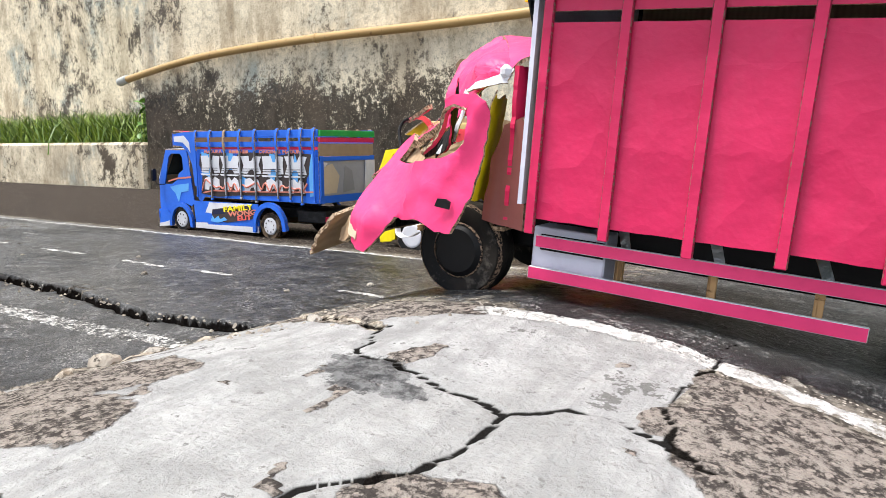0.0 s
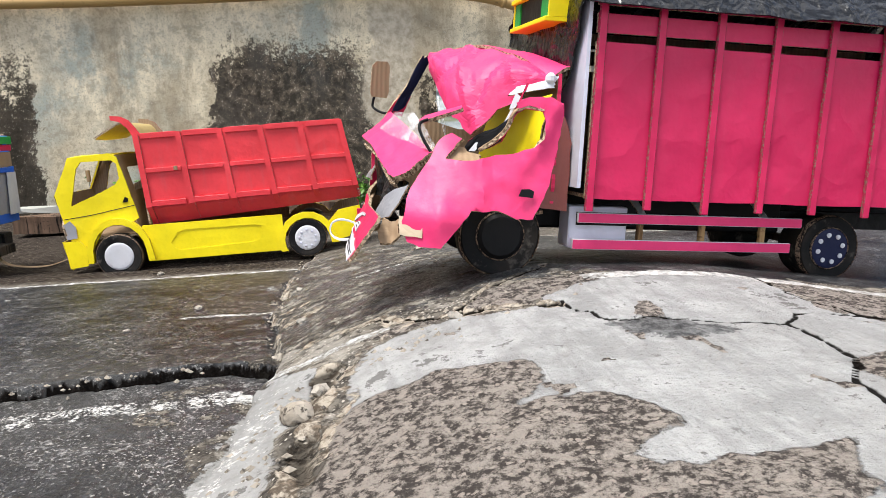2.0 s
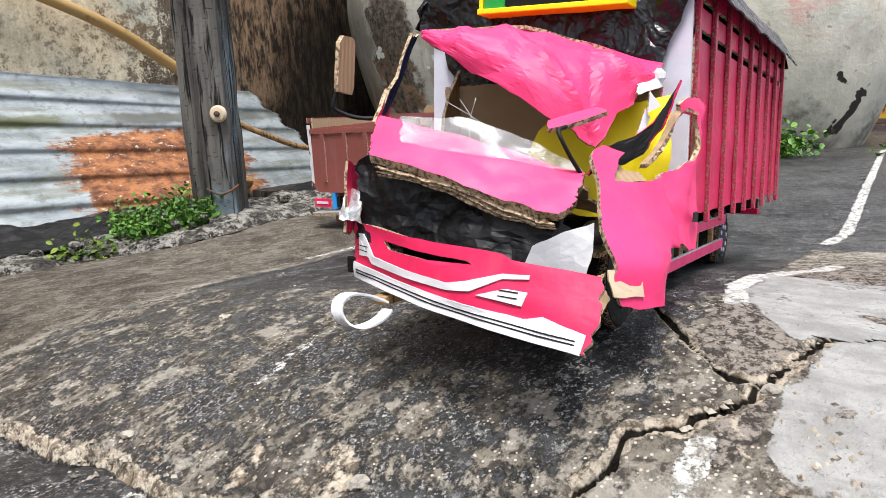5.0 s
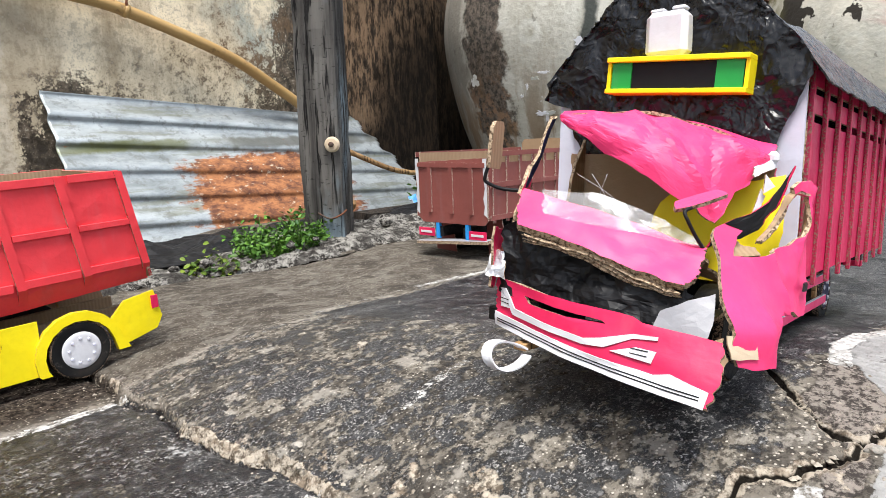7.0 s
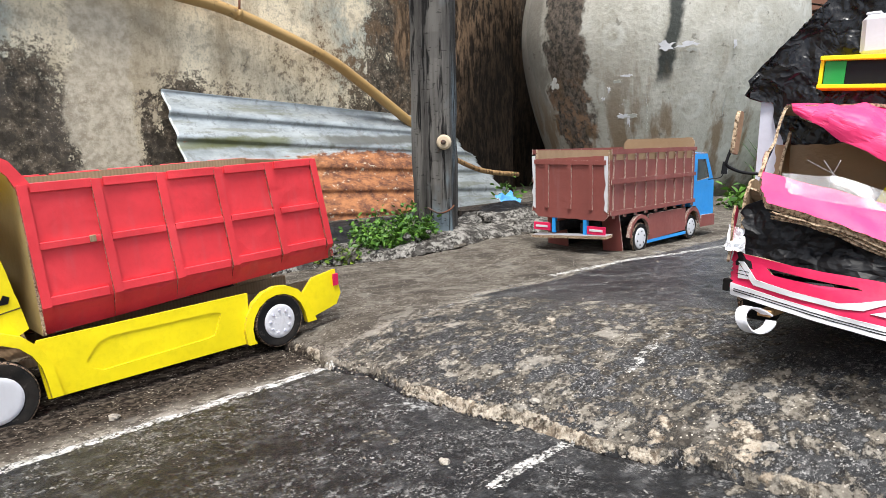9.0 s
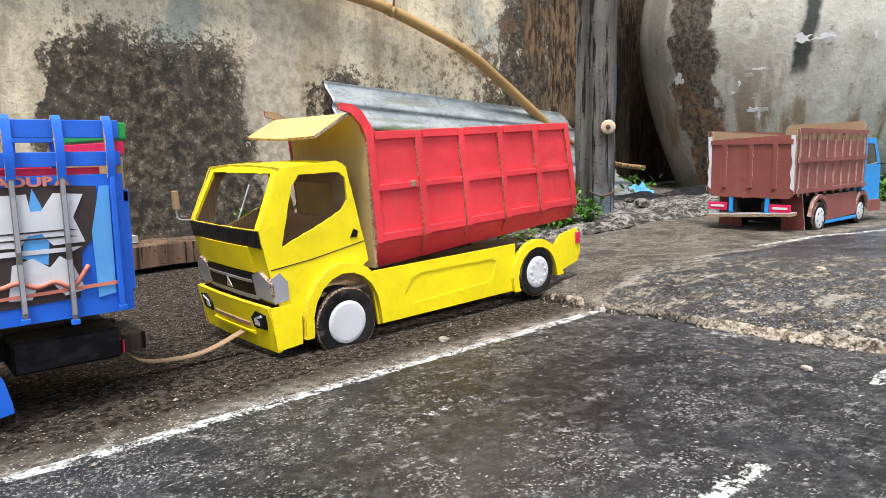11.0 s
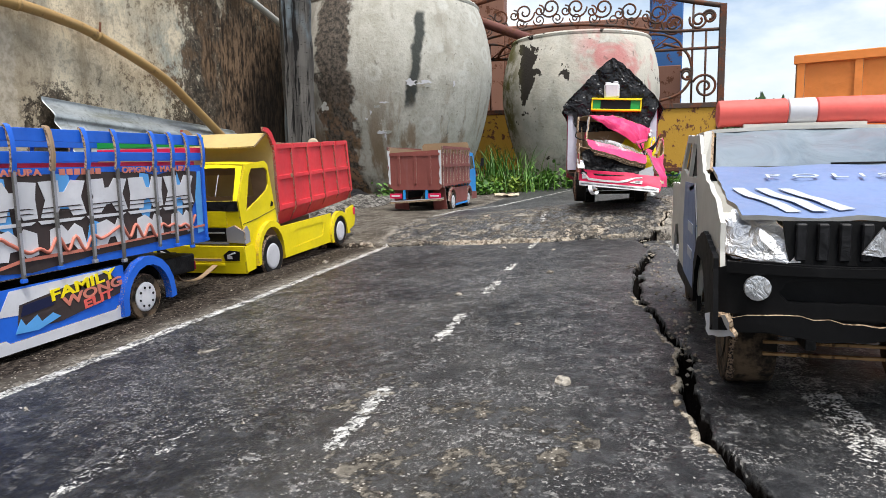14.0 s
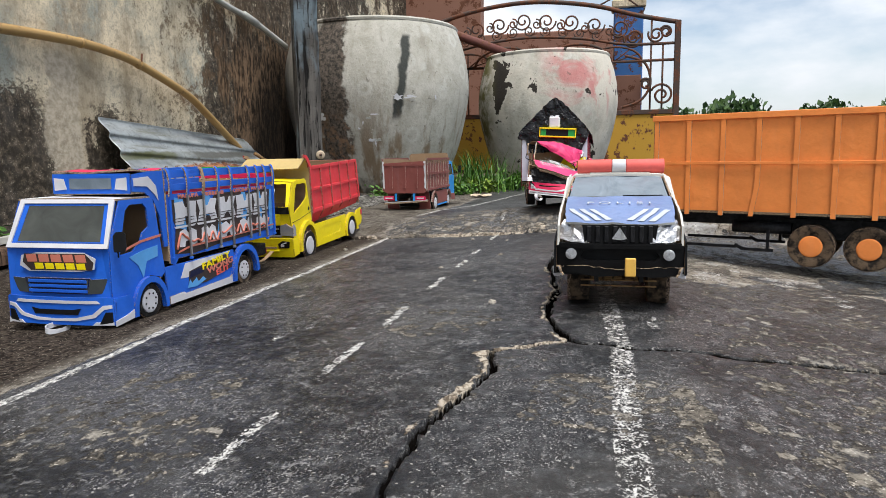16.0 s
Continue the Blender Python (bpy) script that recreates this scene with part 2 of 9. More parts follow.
def make_tin():
    m = Net("weathered_tin")
    big = m.noise(3.2, 5, 0.6, (1, 1, 2.4), 0.6)
    mid, fine = m.noise(16, 6, 0.65), m.noise(90, 4)
    c = m.mix(m.ramp(m.noise(10, 7, 0.7, (0.6, 1, 1.6)), 0.3, 0.7), (0.20, 0.225, 0.235), (0.44, 0.475, 0.49))
    c = m.mix(m.math('MULTIPLY', m.ramp(m.noise(26, 6, 0.75), 0.52, 0.62), 0.5), c, (0.13, 0.135, 0.12))
    c = m.mix(m.math('MULTIPLY', m.ramp(m.noise(6, 6, 0.7, (0.4, 1, 5)), 0.54, 0.64), 0.5), c, (0.15, 0.15, 0.085))
    sx = m.n("ShaderNodeSeparateXYZ", Vector=m.co)
    rust_x = m.ramp(m.math('ABSOLUTE', m.math('SUBTRACT', sx.outputs[0], 0.62)), 0.42, 0.10)
    rust_z = m.ramp(sx.outputs[2], 0.27, 0.10)
    ridge = m.math('MULTIPLY', m.math('SINE', m.math('MULTIPLY', sx.outputs[2], 83.0)), 0.07)
    rust = m.math('ADD', m.math('MULTIPLY', m.math('MULTIPLY', rust_x, rust_z), 1.15), ridge)
    moss_x = m.ramp(m.noise(3.0, 3, 0.6, (1, 1, 0.3)), 0.36, 0.56)
    moss_z = m.ramp(m.math('ABSOLUTE', m.math('ADD', m.math('SUBTRACT', sx.outputs[2], 0.232), m.math('MULTIPLY', m.math('SUBTRACT', mid, 0.5), 0.03))), 0.022, 0.010)
    c = m.mix(m.math('MULTIPLY', m.math('MULTIPLY', moss_z, moss_x), 0.85), c, m.mix(m.ramp(sx.outputs[0], 0.35, 0.6), (0.10, 0.105, 0.022), (0.10, 0.10, 0.085)))
    rf = m.ramp(m.math('ADD', rust, m.math('ADD', m.math('MULTIPLY', m.math('SUBTRACT', mid, 0.5), 0.9), m.math('MULTIPLY', m.math('SUBTRACT', m.noise(40, 6, 0.7, (0.35, 1, 1.6)), 0.5), 1.1))), 0.30, 0.50)
    rustc = m.mix(m.ramp(m.noise(30, 7, 0.75, (0.7, 1, 1.3)), 0.36, 0.64), (0.085, 0.028, 0.014), (0.36, 0.145, 0.055))
    rustc = m.mix(m.ramp(m.noise(70, 5, 0.7, (0.6, 1, 1.0)), 0.60, 0.66), rustc, (0.50, 0.43, 0.33))
    c = m.mix(rf, c, rustc)
    m.bump(m.math('ADD', fine, mid), 0.3, 0.002)
    return m.done(c, m.math('ADD', 0.38, m.math('MULTIPLY', rf, 0.45)), m.math('MULTIPLY', m.math('SUBTRACT', 1.0, rf), 0.35))


def make_plaster(name="mouldy_plaster", damp=0.46):
    """Old lime plaster: cream and grey-green above, black mould of every size, with a pale scar."""
    m = Net(name)
    sx = m.n("ShaderNodeSeparateXYZ", Vector=m.co)
    X, Z = sx.outputs[0], sx.outputs[2]
    big, mid = m.noise(1.3, 5, 0.6, (1, 1, 0.8), 0.5), m.noise(7, 8, 0.72, (1, 1, 0.75))
    fine, grit = m.noise(34, 8, 0.75), m.noise(150, 6, 0.75)
    c = m.mix(m.ramp(mid, 0.36, 0.66), (0.80, 0.70, 0.52), (0.50, 0.42, 0.295))
    cool = m.math('MULTIPLY', m.ramp(m.noise(1.7, 4), 0.48, 0.62), 0.8)
    c = m.mix(m.math('MULTIPLY', cool, m.ramp(mid, 0.38, 0.58)), c, (0.33, 0.37, 0.34))
    c = m.mix(m.math('MULTIPLY', m.ramp(fine, 0.50, 0.60), 0.5), c, (0.25, 0.205, 0.145))
    c = m.mix(m.math('MULTIPLY', m.ramp(grit, 0.52, 0.60), 0.45), c, (0.20, 0.17, 0.125))
    # mould thickens low down and, partly as painted shade, towards the jar
    low, east = m.ramp(Z, 0.62, 0.0), m.ramp(X, 0.40, 1.35)
    rain = m.ramp(m.noise(5, 6, 0.7, (1, 1, 0.22)), 0.47, 0.62)
    c = m.mix(m.math('MULTIPLY', rain, 0.45), c, (0.20, 0.135, 0.075))
    a = m.math('ADD', m.math('MULTIPLY', m.math('SUBTRACT', big, 0.5), 1.7), m.math('MULTIPLY', m.math('SUBTRACT', mid, 0.5), 1.8))
    b = m.math('ADD', m.math('MULTIPLY', m.math('SUBTRACT', fine, 0.5), 1.5), m.math('MULTIPLY', m.math('SUBTRACT', grit, 0.5), 1.1))
    a = m.math('ADD', m.math('ADD', a, b), m.math('ADD', m.math('MULTIPLY', low, damp), m.math('ADD', m.math('MULTIPLY', east, 0.50), m.math('MULTIPLY', m.ramp(X, -0.25, -0.8), 0.02))))
    # one patch that was scraped clean, with thick mould on both sides of it
    edge_x = m.math('ADD', X, m.math('ADD', m.math('MULTIPLY', m.math('SUBTRACT', mid, 0.5), 0.55), m.math('MULTIPLY', m.math('SUBTRACT', big, 0.5), 0.35)))
    edge_z = m.math('ADD', Z, m.math('ADD', m.math('MULTIPLY', m.math('SUBTRACT', mid, 0.5), 0.6), m.math('MULTIPLY', m.math('SUBTRACT', big, 0.5), 0.5)))
    clean = m.ramp(m.math('ABSOLUTE', m.math('ADD', edge_x, 0.965)), 0.34, 0.22)
    thick = m.math('MULTIPLY', m.ramp(edge_x, -1.20, -1.32), m.ramp(edge_z, 0.60, 0.30))
    thick_b = m.math('MULTIPLY', m.ramp(m.math('ABSOLUTE', m.math('ADD', edge_x, 0.46)), 0.28, 0.14), m.ramp(edge_z, 0.56, 0.32))
    thick_c = m.math('MULTIPLY', m.ramp(m.math('ABSOLUTE', m.math('SUBTRACT', edge_x, 0.06)), 0.13, 0.05), m.ramp(edge_z, 0.46, 0.24))
    a = m.math('ADD', a, m.math('SUBTRACT', m.math('ADD', m.math('MULTIPLY', thick, 0.28), m.math('ADD', m.math('MULTIPLY', thick_b, 0.60), m.math('MULTIPLY', thick_c, 0.75))), m.math('MULTIPLY', clean, 0.75)))
    f = m.ramp(a, 0.14, 0.36)
    dark = m.mix(m.ramp(fine, 0.42, 0.66), (0.010, 0.008, 0.007), (0.16, 0.125, 0.092))
    rusty = m.mix(m.ramp(X, 0.1, 0.7), (0.07, 0.06, 0.052), (0.19, 0.115, 0.06))
    # the brown is also darkened where the jar shades the wall
    rusty = m.mix(m.ramp(X, 0.95, 1.45), rusty, (0.07, 0.045, 0.028))
    dark = m.mix(m.math('MULTIPLY', m.ramp(mid, 0.48, 0.62), 0.6), dark, rusty)
    dark = m.mix(m.math('MULTIPLY', m.ramp(m.math('ADD', thick, m.math('MULTIPLY', m.math('SUBTRACT', mid, 0.5), 1.6)), 0.3, 0.9), 0.8), dark, m.mix(m.ramp(mid, 0.42, 0.6), (0.006, 0.005, 0.004), (0.060, 0.044, 0.032)))
    c = m.mix(m.math('MULTIPLY', f, 0.95), c, dark)
    # brown grainy stain, darkened for the shade behind post and jar
    stain_and_shade = m.math('MULTIPLY', m.ramp(m.math('ADD', X, m.math('MULTIPLY', m.math('SUBTRACT', mid, 0.5), 0.9)), 0.88, 1.15), m.ramp(m.math('ADD', Z, m.math('MULTIPLY', m.math('SUBTRACT', mid, 0.5), 1.2)), 1.15, 0.75))
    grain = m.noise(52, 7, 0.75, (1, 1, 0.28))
    c = m.mix(m.math('MULTIPLY', stain_and_shade, 0.80), c, m.mix(m.ramp(grain, 0.42, 0.60), (0.016, 0.011, 0.008), (0.27, 0.175, 0.105)))
    # near-black painted where the narrow gap beside the jar is in shade
    gap_shade = m.math('MULTIPLY', m.ramp(m.math('ADD', m.math('SUBTRACT', X, m.math('MULTIPLY', Z, 0.55)), m.math('MULTIPLY', m.math('SUBTRACT', mid, 0.5), 0.5)), 0.88, 1.20), m.ramp(m.math('ADD', Z, m.math('MULTIPLY', m.math('SUBTRACT', mid, 0.5), 0.5)), 1.0, 0.55))
    c = m.mix(m.math('MULTIPLY', gap_shade, 0.9), c, (0.006, 0.005, 0.004))
    scar_x = m.math('ADD', X, m.math('MULTIPLY', m.math('SUBTRACT', mid, 0.5), 0.22))
    scar = m.math('MULTIPLY', m.ramp(m.math('ABSOLUTE', m.math('SUBTRACT', scar_x, -0.13)), 0.080, 0.055), m.ramp(Z, 0.72, 0.55))
    c = m.mix(m.math('MULTIPLY', scar, 0.88), c, m.mix(m.ramp(fine, 0.35, 0.65), (0.60, 0.53, 0.42), (0.36, 0.30, 0.22)))
    pale = m.ramp(m.math('ADD', grit, m.math('MULTIPLY', fine, 0.6)), 0.89, 0.97)
    c = m.mix(m.math('MULTIPLY', m.math('MULTIPLY', pale, 0.6), m.math('SUBTRACT', 1.0, stain_and_shade)), c, (0.62, 0.56, 0.45))
    m.bump(m.math('ADD', m.math('MULTIPLY', mid, 1.3), m.math('ADD', fine, m.math('MULTIPLY', grit, 0.6))), 0.6, 0.006)
    return m.done(c, 0.92, 0, 0.1)


def make_jar(name, pinkish):
    m = Net(name)
    sx = m.n("ShaderNodeSeparateXYZ", Vector=m.co)
    X, Y, Z = sx.outputs
    big, mid = m.noise(2.6, 5, 0.6), m.noise(11, 6, 0.65)
    fine, drip = m.noise(60, 5), m.noise(9, 5, 0.6, (1, 1, 0.12))
    c = m.mix(m.ramp(mid, 0.30, 0.70), (0.37, 0.355, 0.30), (0.52, 0.505, 0.45))
    c = m.mix(m.math('MULTIPLY', m.ramp(big, 0.45, 0.65), 0.5), c, (0.47, 0.46, 0.41))
    c = m.mix(m.math('MULTIPLY', m.ramp(drip, 0.52, 0.72), 0.40), c, (0.20, 0.17, 0.12))
    c = m.mix(m.math('MULTIPLY', m.ramp(fine, 0.52, 0.70), 0.35), c, (0.24, 0.22, 0.18))
    rings = m.n("ShaderNodeTexVoronoi", Vector=m.co, Scale=7.0).outputs["Distance"]
    blot = m.math('MULTIPLY', m.ramp(m.math('ABSOLUTE', m.math('SUBTRACT', rings, 0.28)), 0.10, 0.03), m.ramp(m.noise(2.1, 2), 0.42, 0.56))
    c = m.mix(m.math('MULTIPLY', blot, 0.4), c, (0.60, 0.61, 0.57))
    moss = m.ramp(m.math('ADD', m.ramp(Z, 0.42 if pinkish else 0.30, 0.0), m.math('MULTIPLY', m.math('SUBTRACT', mid, 0.5), 2.4)), 0.38, 0.95)
    c = m.mix(m.math('MULTIPLY', moss, 0.85), c, (0.05, 0.042, 0.028))
    if pinkish:
        c = m.mix(m.math('MULTIPLY', m.ramp(big, 0.36, 0.60), 0.7), c, (0.64, 0.59, 0.50))
        spray = m.math('MULTIPLY', m.ramp(m.noise(3.4, 4, 0.6, None, 1.0), 0.50, 0.66), m.math('MULTIPLY', m.ramp(Y, 0.08, -0.16), m.ramp(Z, 0.42, 0.62)))
        c = m.mix(m.math('MULTIPLY', spray, 0.75), c, (0.50, 0.14, 0.14))
        holes = m.ramp(m.math('ADD', m.math('ADD', m.noise(5.5, 3, 0.5, None, 0.6), m.math('MULTIPLY', m.math('MULTIPLY', m.ramp(Y, 0.05, 0.30), m.ramp(Z, 0.45, 0.75)), 0.10)), m.math('MULTIPLY', m.math('SUBTRACT', fine, 0.5), 0.15)), 0.665, 0.68)
        c = m.mix(holes, c, (0.03, 0.025, 0.02))
        side = m.ramp(Y, 0.30, 0.42)
        c = m.mix(m.math('MULTIPLY', side, m.ramp(mid, 0.35, 0.6)), c, (0.12, 0.11, 0.03))
    else:
        turn = m.math('ARCTAN2', m.math('MULTIPLY', Y, -1.0), m.math('MULTIPLY', X, -1.0))
        turn = m.math('ADD', m.math('ADD', turn, 0.18), m.math('MULTIPLY', m.math('SUBTRACT', mid, 0.5), 0.36))
        crust = m.ramp(m.math('ABSOLUTE', turn), 0.20, 0.15)
        crustc = m.mix(m.ramp(m.noise(46, 8, 0.80), 0.40, 0.62), (0.012, 0.010, 0.008), (0.15, 0.118, 0.094))
        crustc = m.mix(m.math('MULTIPLY', m.ramp(Z, 0.62, 0.30), m.ramp(m.noise(16, 6, 0.7), 0.46, 0.58)), crustc, (0.26, 0.15, 0.085))
        c = m.mix(m.math('MULTIPLY', crust, 0.95), c, crustc)
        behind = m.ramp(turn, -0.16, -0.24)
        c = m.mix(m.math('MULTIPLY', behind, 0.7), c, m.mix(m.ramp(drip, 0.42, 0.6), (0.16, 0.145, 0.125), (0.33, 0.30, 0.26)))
        chips = m.ramp(m.math('ADD', m.noise(8, 4, 0.6), m.math('MULTIPLY', m.ramp(m.math('ABSOLUTE', m.math('SUBTRACT', Z, 0.48)), 0.25, 0.0), 0.06)), 0.735, 0.75)
        c = m.mix(chips, c, (0.74, 0.74, 0.72))
        ang = m.math('ARCTAN2', Y, X)
        off = m.math('ADD', m.math('ADD', ang, 2.585), m.math('ADD', m.math('MULTIPLY', m.math('SUBTRACT', Z, 0.7), -0.28), m.math('MULTIPLY', m.math('SUBTRACT', mid, 0.5), 0.10)))
        streak = m.math('MULTIPLY', m.ramp(m.math('ABSOLUTE', off), 0.062, 0.028), m.math('MULTIPLY', m.ramp(m.math('ADD', Z, m.math('MULTIPLY', mid, 0.1)), 0.51, 0.57), m.ramp(Z, 0.98, 0.95)))
        c = m.mix(m.math('MULTIPLY', streak, 0.93), c, (0.022, 0.028, 0.026))
        wet = m.math('MULTIPLY', m.ramp(drip, 0.49, 0.60), m.ramp(Z, 0.70, 0.25))
        c = m.mix(m.math('MULTIPLY', wet, 0.75), c, (0.17, 0.105, 0.05))
    pits = m.ramp(m.noise(26, 3), 0.66, 0.70)
    c = m.mix(m.math('MULTIPLY', pits, 0.5), c, (0.10, 0.09, 0.075))
    m.bump(m.math('ADD', m.math('ADD', mid, fine), m.math('MULTIPLY', big, 2.0)), 0.45, 0.006)
    return m.done(c, 0.8, 0, 0.3)


def make_rust(name, base, rust_at=0.5):
    m = Net(name)
    a, f = m.noise(9, 6, 0.68), m.noise(70, 5)
    k = m.ramp(m.math('ADD', a, m.math('MULTIPLY', m.math('SUBTRACT', f, 0.5), 0.25)), rust_at, rust_at + 0.05)
    c = m.mix(k, base, m.mix(f, (0.06, 0.022, 0.012), (0.20, 0.075, 0.035)))
    m.bump(m.math('ADD', f, k), 0.4, 0.003)
    return m.done(c, 0.7, 0.0, 0.3)


def make_stone():
    m = Net("broken_concrete")
    a, f = m.noise(30, 5), m.noise(190, 5, 0.7)
    c = m.mix(m.ramp(a, 0.3, 0.7), (0.20, 0.17, 0.135), (0.42, 0.375, 0.31))
    c = m.mix(m.ramp(f, 0.50, 0.62), c, (0.07, 0.058, 0.048))
    c = m.mix(m.math('MULTIPLY', m.random(), 0.4), c, (0.55, 0.53, 0.48))
    m.bump(m.math('ADD', a, f), 0.7, 0.003)
    return m.done(c, 0.92, 0, 0.15)


def make_kerb_stone():
    m = Net("dirty_rough_concrete")
    a, f = m.noise(18, 7, 0.7), m.noise(300, 6, 0.72)
    c = m.mix(m.ramp(m.noise(70, 7, 0.75), 0.44, 0.57), (0.020, 0.018, 0.016), (0.30, 0.285, 0.26))
    c = m.mix(m.math('MULTIPLY', m.ramp(f, 0.52, 0.62), 0.7), c, (0.48, 0.46, 0.42))
    c = m.mix(m.math('MULTIPLY', m.ramp(a, 0.48, 0.58), 0.8), c, (0.035, 0.031, 0.028))
    m.bump(m.math('ADD', a, f), 0.9, 0.006)
    return m.done(c, 0.92, 0, 0.12)


def make_leaf(name, a, b):
    m = Net(name)
    isl = m.t.nodes.new("ShaderNodeNewGeometry").outputs["Random Per Island"]
    c = m.mix(isl, a, b)
    m.done(c, 0.5, 0, 0.35)
    m.bsdf.inputs["Subsurface Weight"].default_value = 0.0
    return m.mat


def make_ground():
    """Concrete yard under a worn coat of black road paint, with grey cement, coarse aggregate and white lines."""
    m = Net("yard_surface")
    paint, cement, white, agg = m.attr("paint"), m.attr("cement"), m.attr("white"), m.attr("coarse")
    dirt, patch, pale = m.attr("dirt"), m.attr("patch"), m.attr("pale")
    n3, n2 = m.noise(5, 5, 0.6), m.noise(26, 7, 0.70)
    nb, n1, n0 = m.noise(60, 7, 0.72), m.noise(130, 6, 0.72), m.noise(430, 5, 0.7)
    grit = m.n("ShaderNodeTexVoronoi", Vector=m.co, Scale=430.0, Randomness=1.0)
    gd, gsep = grit.outputs["Distance"], m.n("ShaderNodeSeparateColor", Color=grit.outputs["Color"]).outputs[0]
    chips = m.n("ShaderNodeTexVoronoi", Vector=m.n("ShaderNodeMixRGB", Fac=0.012, Color1=m.co, Color2=m.n("ShaderNodeTexNoise", Vector=m.co, Scale=90.0).outputs["Color"]).outputs[0], Scale=300.0, Randomness=1.0)
    cd, csep = chips.outputs["Distance"], m.n("ShaderNodeSeparateColor", Color=chips.outputs["Color"]).outputs[0]
    grain = m.math('MULTIPLY', m.ramp(gsep, 0.78, 0.84), m.ramp(gd, 0.42, 0.30))
    # bare worn concrete, dirty and pebbled
    c = m.mix(m.ramp(n2, 0.32, 0.68), (0.16, 0.142, 0.118), (0.38, 0.345, 0.29))
    c = m.mix(m.math('MULTIPLY', m.ramp(n1, 0.46, 0.58), 0.85), c, (0.036, 0.031, 0.027))
    c = m.mix(m.math('MULTIPLY', m.ramp(m.noise(11, 7, 0.72, None, 0.4), 0.49, 0.58), 0.65), c, (0.045, 0.040, 0.036))
    c = m.mix(m.math('MULTIPLY', m.ramp(m.noise(17, 7, 0.74), 0.53, 0.60), 0.55), c, (0.43, 0.40, 0.35))
    c = m.mix(grain, c, (0.50, 0.46, 0.40))
    brown = m.mix(m.ramp(n1, 0.42, 0.62), (0.014, 0.011, 0.0095), (0.086, 0.069, 0.055))
    brown = m.mix(m.math('MULTIPLY', grain, m.ramp(nb, 0.45, 0.55)), brown, (0.42, 0.38, 0.32))
    c = m.mix(m.math('MULTIPLY', dirt, m.ramp(nb, 0.24, 0.42)), c, brown)
    # coarse aggregate patches
    aggc = m.mix(m.ramp(m.math('ADD', m.math('MULTIPLY', m.noise(170, 6, 0.76), 0.75), m.math('MULTIPLY', nb, 0.25)), 0.44, 0.56), (0.060, 0.052, 0.047), (0.31, 0.275, 0.24))
    aggc = m.mix(m.math('MULTIPLY', m.math('MULTIPLY', m.ramp(csep, 0.60, 0.66), m.ramp(n0, 0.36, 0.52)), m.ramp(cd, 0.50, 0.34)), aggc, (0.34, 0.295, 0.255))
    aggc = m.mix(m.math('MULTIPLY', grain, 0.35), aggc, (0.46, 0.41, 0.36))
    # black road paint with flakes and pinholes
    pm = m.math('ADD', paint, m.math('ADD', m.math('MULTIPLY', m.math('SUBTRACT', n2, 0.5), 0.95), m.math('MULTIPLY', m.math('SUBTRACT', nb, 0.5), 0.95)))
    pk = m.ramp(pm, 0.44, 0.53)
    black = m.mix(m.ramp(n3, 0.35, 0.65), (0.006, 0.0064, 0.0076), (0.022, 0.023, 0.026))
    black = m.mix(m.math('MULTIPLY', m.ramp(m.noise(2.3, 4, 0.6, None, 0.8), 0.46, 0.66), 0.55), black, (0.060, 0.058, 0.054))
    black = m.mix(m.math('MULTIPLY', m.ramp(nb, 0.50, 0.64), 0.5), black, (0.050, 0.052, 0.056))
    black = m.mix(m.math('MULTIPLY', m.ramp(n1, 0.555, 0.60), m.math('MULTIPLY', m.ramp(n2, 0.40, 0.60), 0.85)), black, (0.21, 0.205, 0.20))
    black = m.mix(m.math('MULTIPLY', m.ramp(n0, 0.565, 0.61), m.ramp(m.math('ADD', n2, m.math('MULTIPLY', n3, 0.6)), 0.70, 0.92)), black, (0.38, 0.37, 0.355))
    chip = m.math('MULTIPLY', m.math('MULTIPLY', m.ramp(csep, 0.925, 0.935), m.ramp(cd, 0.36, 0.28)), m.ramp(n3, 0.38, 0.5))
    black = m.mix(m.math('MULTIPLY', chip, 0.8), black, (0.42, 0.405, 0.375))
    c = m.mix(pk, c, black)
    am = m.math('ADD', agg, m.math('ADD', m.math('MULTIPLY', m.math('SUBTRACT', n2, 0.5), 0.55), m.math('MULTIPLY', m.math('SUBTRACT', nb, 0.5), 0.5)))
    ak = m.ramp(am, 0.47, 0.53)
    # light cement skim
    cm = m.math('ADD', cement, m.math('ADD', m.math('MULTIPLY', m.math('SUBTRACT', n2, 0.5), 0.6), m.math('MULTIPLY', m.math('SUBTRACT', nb, 0.5), 0.45)))
    ck = m.ramp(cm, 0.48, 0.52)
    cem = m.mix(m.ramp(n2, 0.34, 0.66), (0.27, 0.27, 0.262), (0.44, 0.44, 0.43))
    cem = m.mix(m.math('MULTIPLY', m.ramp(n3, 0.40, 0.62), 0.45), cem, (0.30, 0.295, 0.28))
    trowel = m.noise(95, 5, 0.65, (1, 0.12, 1), 0.35)
    cem = m.mix(m.math('MULTIPLY', m.ramp(trowel, 0.46, 0.62), 0.5), cem, (0.25, 0.25, 0.244))
    cem = m.mix(m.math('MULTIPLY', m.ramp(n0, 0.60, 0.66), 0.5), cem, (0.15, 0.145, 0.137))
    cem = m.mix(m.math('MULTIPLY', m.ramp(n1, 0.60, 0.66), 0.7), cem, (0.15, 0.145, 0.137))
    cem = m.mix(m.math('MULTIPLY', m.ramp(n2, 0.605, 0.625), 0.8), cem, (0.12, 0.115, 0.108))
    c = m.mix(ck, c, cem)
    c = m.mix(ak, c, aggc)
